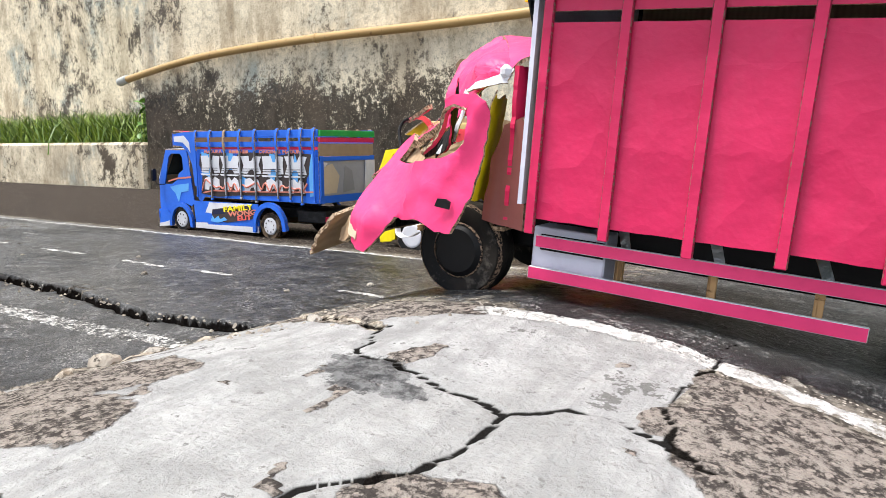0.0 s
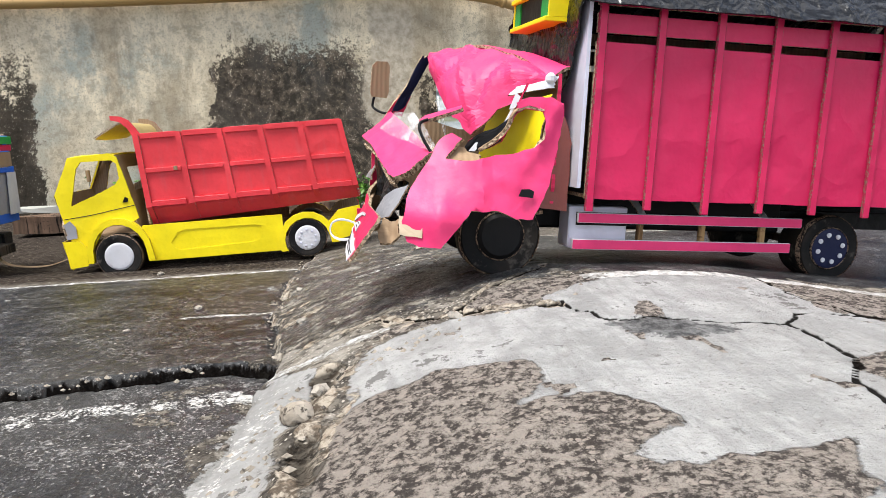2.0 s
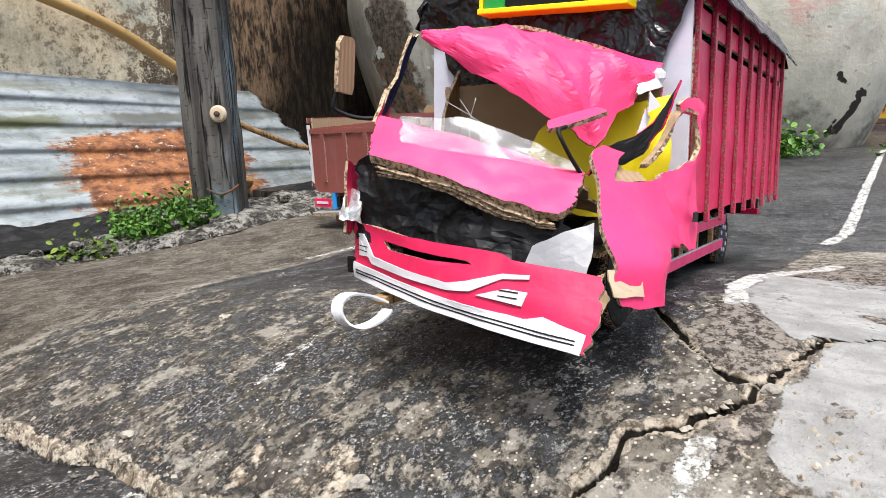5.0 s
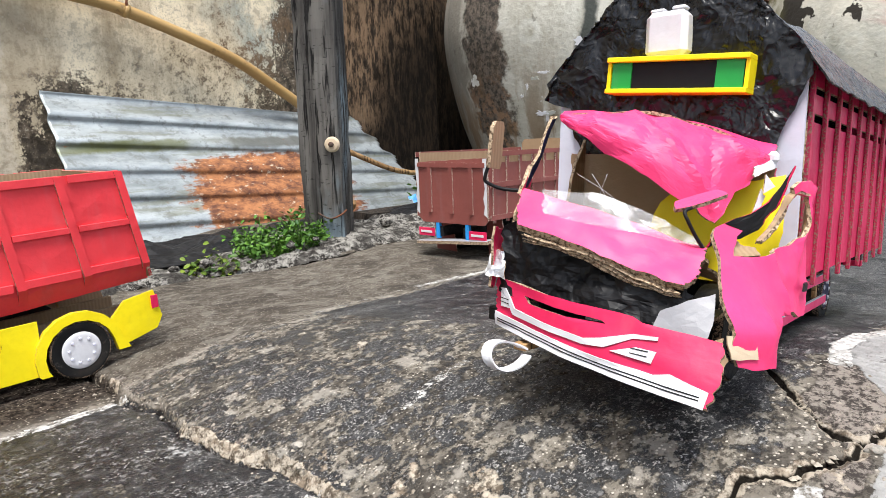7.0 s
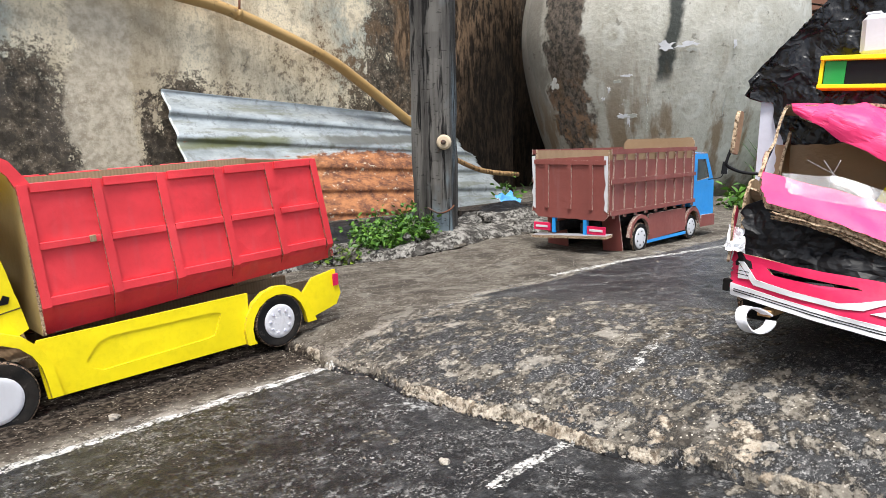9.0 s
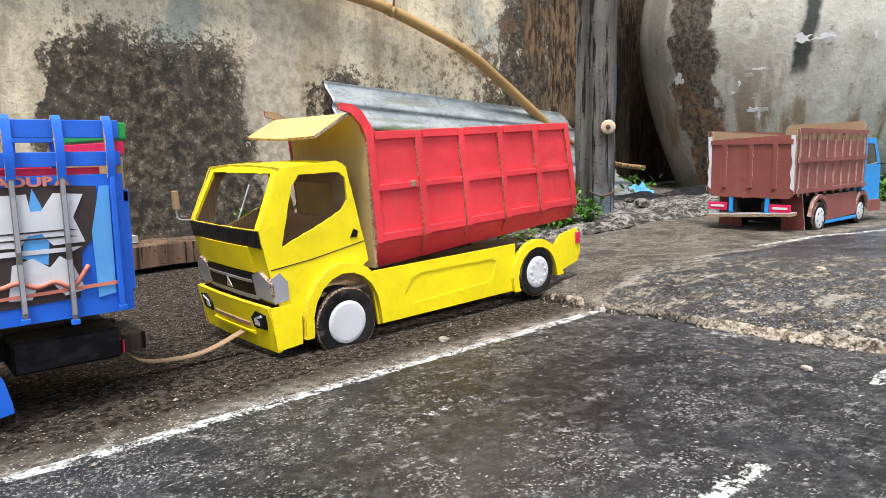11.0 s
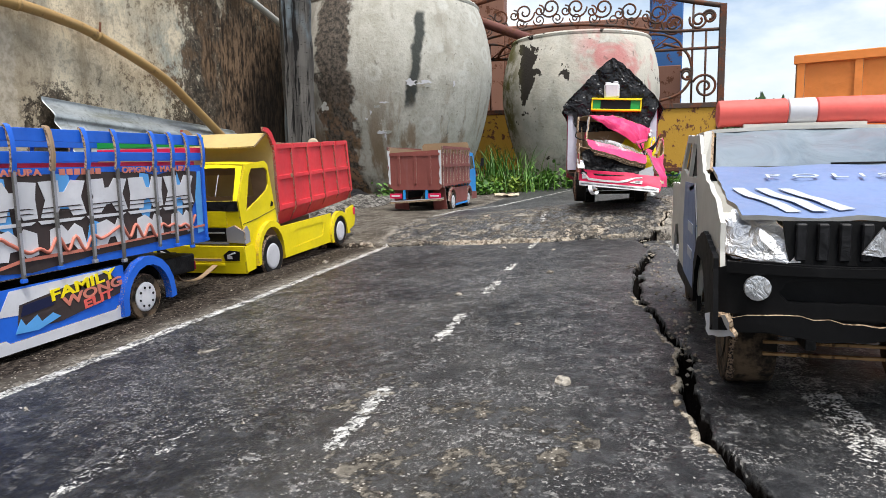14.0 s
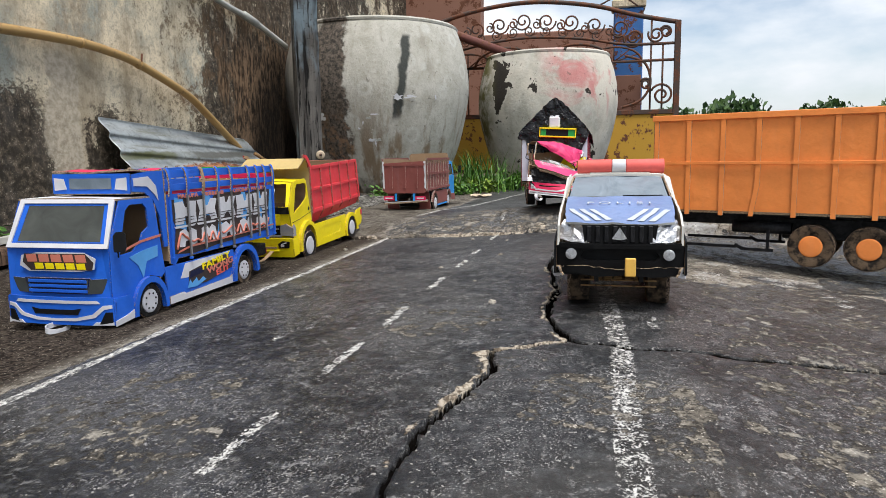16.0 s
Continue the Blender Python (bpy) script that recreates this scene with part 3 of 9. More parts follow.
    # fresh broken concrete along the cracks
    lm = m.math('ADD', pale, m.math('ADD', m.math('MULTIPLY', m.math('SUBTRACT', nb, 0.5), 0.9), m.math('MULTIPLY', m.math('SUBTRACT', n2, 0.5), 0.6)))
    lk = m.ramp(lm, 0.46, 0.54)
    palec = m.mix(m.ramp(n1, 0.40, 0.56), (0.14, 0.112, 0.085), (0.54, 0.475, 0.385))
    palec = m.mix(m.math('MULTIPLY', m.ramp(nb, 0.56, 0.64), 0.6), palec, (0.34, 0.27, 0.20))
    c = m.mix(lk, c, palec)
    pkm = m.ramp(m.math('ADD', patch, m.math('MULTIPLY', m.math('SUBTRACT', nb, 0.5), 1.6)), 0.44, 0.56)
    c = m.mix(pkm, c, m.mix(m.ramp(n1, 0.38, 0.62), (0.07, 0.07, 0.07), (0.20, 0.20, 0.197)))
    # white line paint
    wm = m.math('ADD', white, m.math('ADD', m.math('MULTIPLY', m.math('SUBTRACT', nb, 0.5), 0.55), m.math('ADD', m.math('MULTIPLY', m.math('SUBTRACT', n1, 0.5), 0.55), m.math('MULTIPLY', m.math('SUBTRACT', n0, 0.5), 0.9))))
    wk = m.ramp(wm, 0.49, 0.56)
    c = m.mix(wk, c, m.mix(m.ramp(n1, 0.35, 0.65), (0.31, 0.305, 0.285), (0.68, 0.67, 0.645)))
    # cracks, edge gap and pits also get their shade as near-black colour
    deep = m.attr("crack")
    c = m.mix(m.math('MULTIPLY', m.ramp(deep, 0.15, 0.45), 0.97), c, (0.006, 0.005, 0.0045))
    rough_part = m.math('ADD', m.math('MULTIPLY', m.math('SUBTRACT', 1.0, pk), 0.7), m.math('MULTIPLY', m.math('MAXIMUM', ak, lk), 0.9))
    h = m.math('ADD', m.math('MULTIPLY', n1, m.math('ADD', 0.6, rough_part)), m.math('ADD', m.math('MULTIPLY', n0, 0.45), m.math('MULTIPLY', nb, m.math('ADD', 0.6, rough_part))))
    h = m.math('ADD', h, m.math('MULTIPLY', m.math('MAXIMUM', wk, ck), 0.2))
    m.bump(h, 0.85, 0.0034)
    fresh = m.math('MULTIPLY', pk, m.math('SUBTRACT', 1.0, m.math('MAXIMUM', m.math('MAXIMUM', ck, ak), m.math('MAXIMUM', lk, wk))))
    rough = m.math('ADD', 0.84, m.math('MULTIPLY', fresh, -0.53))
    shine = m.math('ADD', 0.04, m.math('MULTIPLY', fresh, m.math('ADD', 0.19, m.math('MULTIPLY', m.ramp(nb, 0.44, 0.62), 0.30))))
    # no shine inside them, so the painted shade stays black
    shine = m.math('MULTIPLY', shine, m.math('SUBTRACT', 1.0, m.ramp(deep, 0.12, 0.45)))
    return m.done(c, m.math('ADD', rough, m.math('MULTIPLY', n1, 0.15)), 0, shine)


CARD, EDGE, TARP, SHEET = make_cardboard(), make_edge(), make_tarp(), make_dull_black()
PINKEDGE, REDEDGE = make_worn_edge("worn_pink_edge", (0.30, 0.014, 0.05), 0.50, (0.09, 0.045, 0.035), (0.30, 0.20, 0.145)), make_worn_edge("worn_red_edge", (0.36, 0.03, 0.03), 0.49, (0.24, 0.15, 0.10), (0.62, 0.50, 0.38))
MAROONEDGE = make_worn_edge("worn_maroon_edge", (0.20, 0.06, 0.05), 0.47, (0.30, 0.22, 0.17), (0.72, 0.66, 0.58))
BLUEEDGE, YELLOWEDGE = make_worn_edge("worn_blue_edge", (0.010, 0.085, 0.45), 0.56), make_worn_edge("worn_yellow_edge", (0.62, 0.47, 0.01), 0.56)
FILM = make_film()
BLACKPAPER = make_tarp("crumpled_black_paper", 0.42, 0.30)
TYREEDGE = make_worn_edge("worn_tyre_edge", (0.012, 0.012, 0.012), 0.47)
TYRE, MUDTYRE, FOIL = make_tyre(), make_mud_tyre(), make_foil()
DARKFILM, GREYFILM = make_glass_dark(), make_grey_film()
POSTWOOD = make_wood("weathered_grey_wood", (0.014, 0.012, 0.011), (0.125, 0.117, 0.106), (0.17, 0.225, 0.26))
PLANK = make_wood("dark_old_plank", (0.010, 0.008, 0.007), (0.075, 0.06, 0.047))
BOARD = make_wood("old_reddish_board", (0.035, 0.022, 0.015), (0.21, 0.13, 0.085))
STICK = make_wood("bare_stick", (0.25, 0.14, 0.06), (0.42, 0.26, 0.12))
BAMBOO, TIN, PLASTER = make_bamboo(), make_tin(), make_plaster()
LOWPLASTER = make_plaster("mossy_concrete", -0.30)
JAR_A, JAR_B = make_jar("grey_cement_jar", False), make_jar("stained_cement_jar", True)
IRON = make_rust("rusted_iron", (0.075, 0.05, 0.04), 0.48)
REDSTEEL = make_rust("dark_red_steel", (0.14, 0.05, 0.04), 0.5)
YELLOWSTEEL = make_rust("rusting_yellow_steel", (0.50, 0.28, 0.035), 0.55)
BLUEPOST = make_rust("peeling_blue_paint", (0.05, 0.16, 0.42), 0.52)
BRICKRED = make_rust("stained_red_wall", (0.26, 0.13, 0.09), 0.55)
STONE, GROUND = make_stone(), make_ground()
KERBSTONE = make_kerb_stone()
PVC = coated("dirty_pvc", (0.42, 0.42, 0.38), 0.45, dirt=0.5)
LEAF = make_leaf("green_leaves", (0.02, 0.075, 0.010), (0.11, 0.24, 0.025))
GRASS = make_leaf("yellow_green_grass", (0.03, 0.085, 0.010), (0.20, 0.28, 0.03))
FARLEAF = make_leaf("far_leaves", (0.025, 0.06, 0.018), (0.08, 0.14, 0.035))


# ---------------------------------------------------------------- mesh helpers
from mathutils.geometry import delaunay_2d_cdt


def mesh_object(name, verts, faces, mats, parent=None, slots=None, smooth=False, label=""):
    me = bpy.data.meshes.new(name)
    me.from_pydata([tuple(v) for v in verts], [], faces)
    for mt in (mats if isinstance(mats, (list, tuple)) else [mats]):
        me.materials.append(mt)
    if slots:
        me.polygons.foreach_set("material_index", slots)
    if smooth:
        me.polygons.foreach_set("use_smooth", [True] * len(me.polygons))
    me.update()
    ob = new(name, me)
    if parent is not None:
        ob.parent = parent
    if label:
        ob["label"] = label
    return ob


def part(name, bm, mats, parent=None, label="", smooth=False):
    """Links a bmesh as one mesh object under a thing or a part."""
    me = bpy.data.meshes.new(name)
    bmesh.ops.recalc_face_normals(bm, faces=bm.faces)
    bm.to_mesh(me)
    bm.free()
    for mt in (mats if isinstance(mats, (list, tuple)) else [mats]):
        me.materials.append(mt)
    if smooth:
        me.polygons.foreach_set("use_smooth", [True] * len(me.polygons))
    ob = new(name, me)
    if parent is not None:
        ob.parent = parent
    if label:
        ob["label"] = label
    return ob


def thing(name, m, label, category, group="", kind=""):
    ob = new(name)
    ob.empty_display_size = 0.02
    ob.matrix_world = m
    return tagged(ob, label, category, group, kind)


def add_box(bm, x0, x1, y0, y1, z0, z1, bevel=0.0, m=None):
    r = bmesh.ops.create_cube(bm, size=1.0)["verts"]
    bmesh.ops.transform(bm, verts=r, matrix=Matrix.LocRotScale(((x0 + x1) / 2, (y0 + y1) / 2, (z0 + z1) / 2), None, (x1 - x0, y1 - y0, z1 - z0)))
    if bevel:
        es = list({e for v in r for e in v.link_edges})
        r = bmesh.ops.bevel(bm, geom=es, offset=bevel, segments=1, affect='EDGES')["verts"]
    if m is not None:
        bmesh.ops.transform(bm, verts=r, matrix=m)
    return r


def box(name, parent, mat, x0, x1, y0, y1, z0, z1, bevel=0.0006, label="", m=None):
    bm = bmesh.new()
    add_box(bm, x0, x1, y0, y1, z0, z1, bevel, m)
    return part(name, bm, mat, parent, label)


def lathe(name, parent, mats, profile, m, seg=32, label="", smooth=True, cap=True):
    """Turns (radius, height) pairs round the z axis of m; a third number picks the material."""
    verts, faces, slots = [], [], []
    for r, h, *_ in profile:
        for k in range(seg):
            a = 2 * math.pi * k / seg
            verts.append(m @ Vector((r * math.cos(a), r * math.sin(a), h)))
    for i in range(len(profile) - 1):
        for k in range(seg):
            q = (k + 1) % seg
            faces.append((i * seg + k, i * seg + q, (i + 1) * seg + q, (i + 1) * seg + k))
            slots.append(profile[i][2] if len(profile[i]) > 2 else 0)
    if cap:
        faces.append(tuple(range(seg))[::-1])
        faces.append(tuple((len(profile) - 1) * seg + k for k in range(seg)))
        slots += [profile[0][2] if len(profile[0]) > 2 else 0, profile[-1][2] if len(profile[-1]) > 2 else 0]
    ob = mesh_object(name, verts, faces, mats, parent, slots, False, label)
    if smooth:
        for p in ob.data.polygons:
            p.use_smooth = len(p.vertices) == 4
        ob.data.set_sharp_from_angle(angle=radians(38))
    return ob


def tube_mesh(verts, faces, pts, r, sides=7, taper=1.0):
    pts = [Vector(p) for p in pts]
    base = len(verts)
    prev = None
    for i, p in enumerate(pts):
        d = (pts[min(i + 1, len(pts) - 1)] - pts[max(i - 1, 0)]).normalized()
        ref = prev if prev is not None else (Vector((0, 0, 1)) if abs(d.z) < 0.9 else Vector((1, 0, 0)))
        u = (ref - d * ref.dot(d)).normalized()
        prev = u
        v = d.cross(u)
        k = r * (1 + (taper - 1) * i / (len(pts) - 1))
        for s in range(sides):
            a = 2 * math.pi * s / sides
            verts.append(p + u * (k * math.cos(a)) + v * (k * math.sin(a)))
    for i in range(len(pts) - 1):
        for s in range(sides):
            q = (s + 1) % sides
            faces.append((base + i * sides + s, base + i * sides + q, base + (i + 1) * sides + q, base + (i + 1) * sides + s))
    faces.append(tuple(base + s for s in range(sides))[::-1])
    faces.append(tuple(base + (len(pts) - 1) * sides + s for s in range(sides)))


def tube(name, parent, mat, pts, r, sides=8, label="", taper=1.0):
    verts, faces = [], []
    tube_mesh(verts, faces, pts, r, sides, taper)
    return mesh_object(name, verts, faces, mat, parent, None, True, label)


def smooth_line(pts, n=6):
    """Catmull-Rom through the points."""
    pts = [Vector(p) for p in pts]
    out = []
    for i in range(len(pts) - 1):
        a, b, c, d = pts[max(i - 1, 0)], pts[i], pts[i + 1], pts[min(i + 2, len(pts) - 1)]
        for k in range(n):
            t = k / n
            out.append(0.5 * ((2 * b) + (c - a) * t + (2 * a - 5 * b + 4 * c - d) * t * t + (3 * b - a - 3 * c + d) * t ** 3))
    return out + [pts[-1]]


def inside(x, y, poly):
    hit = False
    j = len(poly) - 1
    for i in range(len(poly)):
        (xi, yi), (xj, yj) = poly[i], poly[j]
        if (yi > y) != (yj > y) and x < (xj - xi) * (y - yi) / (yj - yi) + xi:
            hit = not hit
        j = i
    return hit


def ragged(poly, step, amount, rng):
    """The outline cut into short pieces, each point moved a little."""
    out = []
    for i, a in enumerate(poly):
        b = poly[(i + 1) % len(poly)]
        d = math.hypot(b[0] - a[0], b[1] - a[1])
        k = max(1, int(d / step))
        for q in range(k):
            t = q / k
            j = amount if q else amount * 0.3
            out.append((a[0] + (b[0] - a[0]) * t + rng.uniform(-j, j), a[1] + (b[1] - a[1]) * t + rng.uniform(-j, j)))
    return out


def panel(name, parent, mats, outline, place, thick=0.0022, holes=(), spacing=0.0, rag=0.0, step=0.004, seed=1, label="", smooth=False, out=None):
    """A board cut to an outline, with holes. place(u, v) gives its point in space and may bend it.
    mats: face, cut edge, back."""
    rng = random.Random(seed)
    loops = [list(outline)] + [list(h) for h in holes]
    if rag or spacing:
        loops = [ragged(l, step, rag, rng) for l in loops]
    pts, edges = [], []
    for l in loops:
        b = len(pts)
        pts += [Vector(p) for p in l]
        edges += [(b + i, b + (i + 1) % len(l)) for i in range(len(l))]
    if spacing:
        xs, ys = [p[0] for p in loops[0]], [p[1] for p in loops[0]]
        x = min(xs) + spacing / 2
        while x < max(xs):
            y = min(ys) + spacing / 2
            while y < max(ys):
                q = (x + rng.uniform(-0.3, 0.3) * spacing, y + rng.uniform(-0.3, 0.3) * spacing)
                if inside(*q, loops[0]) and not any(inside(*q, h) for h in loops[1:]):
                    pts.append(Vector(q))
                y += spacing
            x += spacing
    co, ed, tri, *_ = delaunay_2d_cdt(pts, edges, [], 0, 1e-7)
    keep = []
    for f in tri:
        cx, cy = sum(co[i][0] for i in f) / len(f), sum(co[i][1] for i in f) / len(f)
        if inside(cx, cy, loops[0]) and not any(inside(cx, cy, h) for h in loops[1:]):
            keep.append(tuple(f))
    P = [Vector(place(*c)) for c in co]
    N = [Vector() for _ in P]
    for f in keep:
        a, b, c = (P[i] for i in f[:3])
        n = (b - a).cross(c - a)
        for i in f:
            N[i] += n
    N = [n.normalized() if n.length > 0 else n for n in N]
    k = len(P)
    verts = [p + n * (thick / 2) for p, n in zip(P, N)] + [p - n * (thick / 2) for p, n in zip(P, N)]
    faces = keep + [tuple(i + k for i in f[::-1]) for f in keep]
    back = 2 if isinstance(mats, (list, tuple)) and len(mats) > 2 else 0
    out = out or OUTWARD.get(place)
    turned = out is not None and sum((n for n in N), Vector()).dot(Vector(out)) < 0
    slots = [back if turned else 0] * len(keep) + [0 if turned else back] * len(keep)
    used = {}
    for f in keep:
        for i in range(len(f)):
            e = (f[i], f[(i + 1) % len(f)])
            used[e] = used.get(e, 0) + 1
    for a, b in list(used):
        if (b, a) not in used:
            faces.append((a, a + k, b + k, b))
            slots.append(1 if isinstance(mats, (list, tuple)) and len(mats) > 1 else 0)
    ob = mesh_object(name, verts, faces, mats, parent, slots, smooth, label)
    if smooth:
        ob.data.set_sharp_from_angle(angle=radians(50))
    return ob


OUTWARD = {}


def side_at(y):
    def at(u, v):
        return (u, y, v)
    OUTWARD[at] = (0, 1 if y > 0 else -1, 0)
    return at


def front_at(x):
    def at(u, v):
        return (x, u, v)
    OUTWARD[at] = (-1, 0, 0)
    return at


def flat_at(z):
    return lambda u, v: (u, v, z)


def quad(a, b, c, d, bend=0.0, seed=0, freq=60.0):
    """Unit square onto four corners (a at 0,0; b at 1,0; c at 1,1; d at 0,1), crumpled by bend."""
    a, b, c, d = (Vector(p) for p in (a, b, c, d))
    n = (b - a).cross(d - a).normalized()

    def at(u, v):
        p = a * ((1 - u) * (1 - v)) + b * (u * (1 - v)) + c * (u * v) + d * ((1 - u) * v)
        if bend:
            q = p * freq + Vector((seed * 7.3, seed * 3.1, seed))
            p = p + n * (bend * (noise.noise(q) + 0.5 * noise.noise(q * 2.3)))
        return p
    return at


UNIT = [(0, 0), (1, 0), (1, 1), (0, 1)]


def rect(x0, x1, y0, y1):
    return [(x0, y0), (x1, y0), (x1, y1), (x0, y1)]


def words(name, parent, mat, text, m, size, depth=0.0004, squeeze=1.0, label="", bold=0.0):
    cu = bpy.data.curves.new(name, 'FONT')
    cu.offset = bold
    cu.body, cu.size, cu.extrude, cu.align_x, cu.align_y = text, size, depth, 'CENTER', 'CENTER'
    tmp = bpy.data.objects.new(name, cu)
    me = bpy.data.meshes.new_from_object(tmp)
    bpy.data.objects.remove(tmp)
    me.transform(m @ Matrix.Diagonal((squeeze, 1, 1, 1)))
    me.materials.clear()
    me.materials.append(mat)
    ob = new(name, me)
    ob.parent = parent
    if label:
        ob["label"] = label
    return ob


# ---------------------------------------------------------------- the yard
def lattice(seed):
    return np.random.RandomState(seed).rand(256, 256)


def vnoise(x, y, scale, seed):
    L = lattice(seed)
    fx, fy = x * scale, y * scale
    ix, iy = np.floor(fx).astype(int), np.floor(fy).astype(int)
    tx, ty = fx - ix, fy - iy
    tx, ty = tx * tx * (3 - 2 * tx), ty * ty * (3 - 2 * ty)
    a, b = L[ix % 256, iy % 256], L[(ix + 1) % 256, iy % 256]
    c, d = L[ix % 256, (iy + 1) % 256], L[(ix + 1) % 256, (iy + 1) % 256]
    return a * (1 - tx) * (1 - ty) + b * tx * (1 - ty) + c * (1 - tx) * ty + d * tx * ty


def fbm(x, y, scale, seed, octaves=4):
    s, amp, tot = 0, 1.0, 0
    for o in range(octaves):
        s = s + amp * vnoise(x, y, scale * 2 ** o, seed + o)
        tot += amp
        amp *= 0.55
    return s / tot


def sstep(a, b, v):
    u = np.clip((v - a) / (b - a), 0, 1)
    return u * u * (3 - 2 * u)


def line_dist(x, y, pts):
    best = np.full(np.shape(x), 1e9)
    for (ax, ay), (bx, by) in zip(pts, pts[1:]):
        dx, dy = bx - ax, by - ay
        t = np.clip(((x - ax) * dx + (y - ay) * dy) / (dx * dx + dy * dy), 0, 1)
        best = np.minimum(best, np.hypot(x - ax - t * dx, y - ay - t * dy))
    return best


def poly_mask(x, y, poly, soft):
    """1 inside, 0 outside, 0.5 on the outline, soft metres wide."""
    hit = np.zeros(np.shape(x), bool)
    j = len(poly) - 1
    for i in range(len(poly)):
        (xi, yi), (xj, yj) = poly[i], poly[j]
        cond = (yi > y) != (yj > y)
        xx = (xj - xi) * (y - yi) / (yj - yi + 1e-12) + xi
        hit ^= cond & (x < xx)
        j = i
    d = line_dist(x, y, poly + poly[:1])
    return np.clip(0.5 + np.where(hit, d, -d) / soft, 0, 1)


EDGE_Y = [-3.0, 0.10, 0.20, 0.30, 0.36, 0.44, 0.60, 0.70, 0.80, 0.90, 1.00, 1.12, 1.5, 3.0]
EDGE_X = [-0.44, -0.41, -0.405, -0.395, -0.39, -0.39, -0.40, -0.405, -0.405, -0.395, -0.39, -0.375, -0.36, -0.33]
CRACK_MAIN = [(-2.4, 0.55), (-1.89, 0.522), (-1.76, 0.52), (-1.627, 0.488), (-1.559, 0.504), (-1.505, 0.416), (-1.385, 0.453), (-1.231, 0.448), (-1.1, 0.462), (-0.98, 0.478), (-0.893, 0.481), (-0.727, 0.474), (-0.584, 0.448), (-0.514, 0.460), (-0.422, 0.466), (-0.385, 0.44)]
CRACK_SIDE = [(-1.505, 0.416), (-1.525, 0.345), (-1.517, 0.222), (-1.499, 0.081), (-1.51, -0.2), (-1.46, -0.7)]
CRACK_CEMENT = [(-0.19, 0.345), (-0.189, 0.326), (-0.178, 0.295), (-0.150, 0.292), (-0.123, 0.280), (-0.082, 0.270), (-0.080, 0.249), (-0.086, 0.219), (-0.101, 0.192), (-0.113, 0.176), (-0.13, 0.12), (-0.12, 0.05)]
CRACK_ARM = [(-0.082, 0.270), (-0.062, 0.287), (-0.041, 0.294), (-0.023, 0.286), (0.003, 0.270), (0.03, 0.26)]
CRACK_UP = [(-0.015, 0.43), (-0.023, 0.386), (-0.029, 0.330), (-0.023, 0.286)]
CRACK_FRONT = [(-0.165, 0.455), (-0.176, 0.444), (-0.212, 0.416), (-0.233, 0.399), (-0.252, 0.378), (-0.256, 0.360)]
CRACK_FRONT_B = [(-0.195, 0.338), (-0.239, 0.354), (-0.256, 0.360), (-0.280, 0.372), (-0.298, 0.389), (-0.307, 0.410), (-0.331, 0.414), (-0.365, 0.425)]
CRACK_FRONT_C = [(-0.280, 0.372), (-0.302, 0.365), (-0.325, 0.335), (-0.334, 0.287), (-0.343, 0.240), (-0.352, 0.19), (-0.372, 0.10)]
CRACK_FAR = [(-0.35, 1.595), (0.05, 1.575), (0.15, 1.465), (0.26, 1.405), (0.39, 1.425), (0.54, 1.42), (0.7, 1.425), (1.15, 1.445)]
CEMENT_LEFT = [(-0.425, 0.22), (-0.416, 0.325), (-0.406, 0.367), (-0.385, 0.374), (-0.362, 0.362), (-0.347, 0.335), (-0.353, 0.28), (-0.367, 0.262), (-0.372, 0.19), (-0.40, 0.08), (-0.45, 0.10)]
CEMENT = [(-0.199, 0.357), (-0.174, 0.372), (-0.155, 0.385), (-0.14, 0.400), (-0.11, 0.41), (-0.04, 0.395), (-0.024, 0.385), (-0.03, 0.33), (-0.02, 0.285), (0.0, 0.262), (0.10, 0.22), (0.16, 0.05), (0.1, -0.25), (-0.3, -0.25), (-0.36, 0.05), (-0.345, 0.2), (-0.337, 0.25), (-0.337, 0.287), (-0.327, 0.326), (-0.306, 0.346), (-0.292, 0.352), (-0.264, 0.352), (-0.243, 0.348), (-0.205, 0.341)]
COARSE = [(-0.34, 0.25), (-0.288, 0.270), (-0.246, 0.254), (-0.241, 0.226), (-0.262, 0.206), (-0.216, 0.195), (-0.205, 0.165), (-0.232, 0.146), (-0.212, 0.128), (-0.160, 0.130), (-0.17, 0.10), (-0.24, 0.07), (-0.33, 0.05), (-0.37, 0.11)]
COARSE_B = [(-0.02, 0.37), (0.05, 0.355), (0.12, 0.32), (0.25, 0.22), (0.2, 0.02), (0.07, 0.06), (0.045, 0.17), (0.0, 0.255), (-0.028, 0.30)]
COARSE_C = [(-0.192, 0.396), (-0.165, 0.398), (-0.152, 0.385), (-0.174, 0.370), (-0.199, 0.357), (-0.215, 0.345), (-0.239, 0.352), (-0.256, 0.358), (-0.300, 0.352), (-0.318, 0.362), (-0.290, 0.376), (-0.268, 0.370), (-0.252, 0.380), (-0.227, 0.408)]
COARSE_D = [(-0.10, 0.21), (-0.06, 0.22), (-0.03, 0.19), (-0.04, 0.13), (-0.09, 0.12)]
PATCH = [(-0.185, 0.289), (-0.166, 0.291), (-0.146, 0.29), (-0.132, 0.281), (-0.121, 0.268), (-0.099, 0.262), (-0.118, 0.256), (-0.145, 0.252), (-0.162, 0.254), (-0.177, 0.269)]
DASHES = [(-2.33, -2.19), (-2.10, -1.975), (-1.878, -1.745), (-1.650, -1.516), (-1.431, -1.314), (-1.190, -1.063), (-0.953, -0.848), (-0.77, -0.70), (-0.512, -0.405), (-0.322, -0.232)]
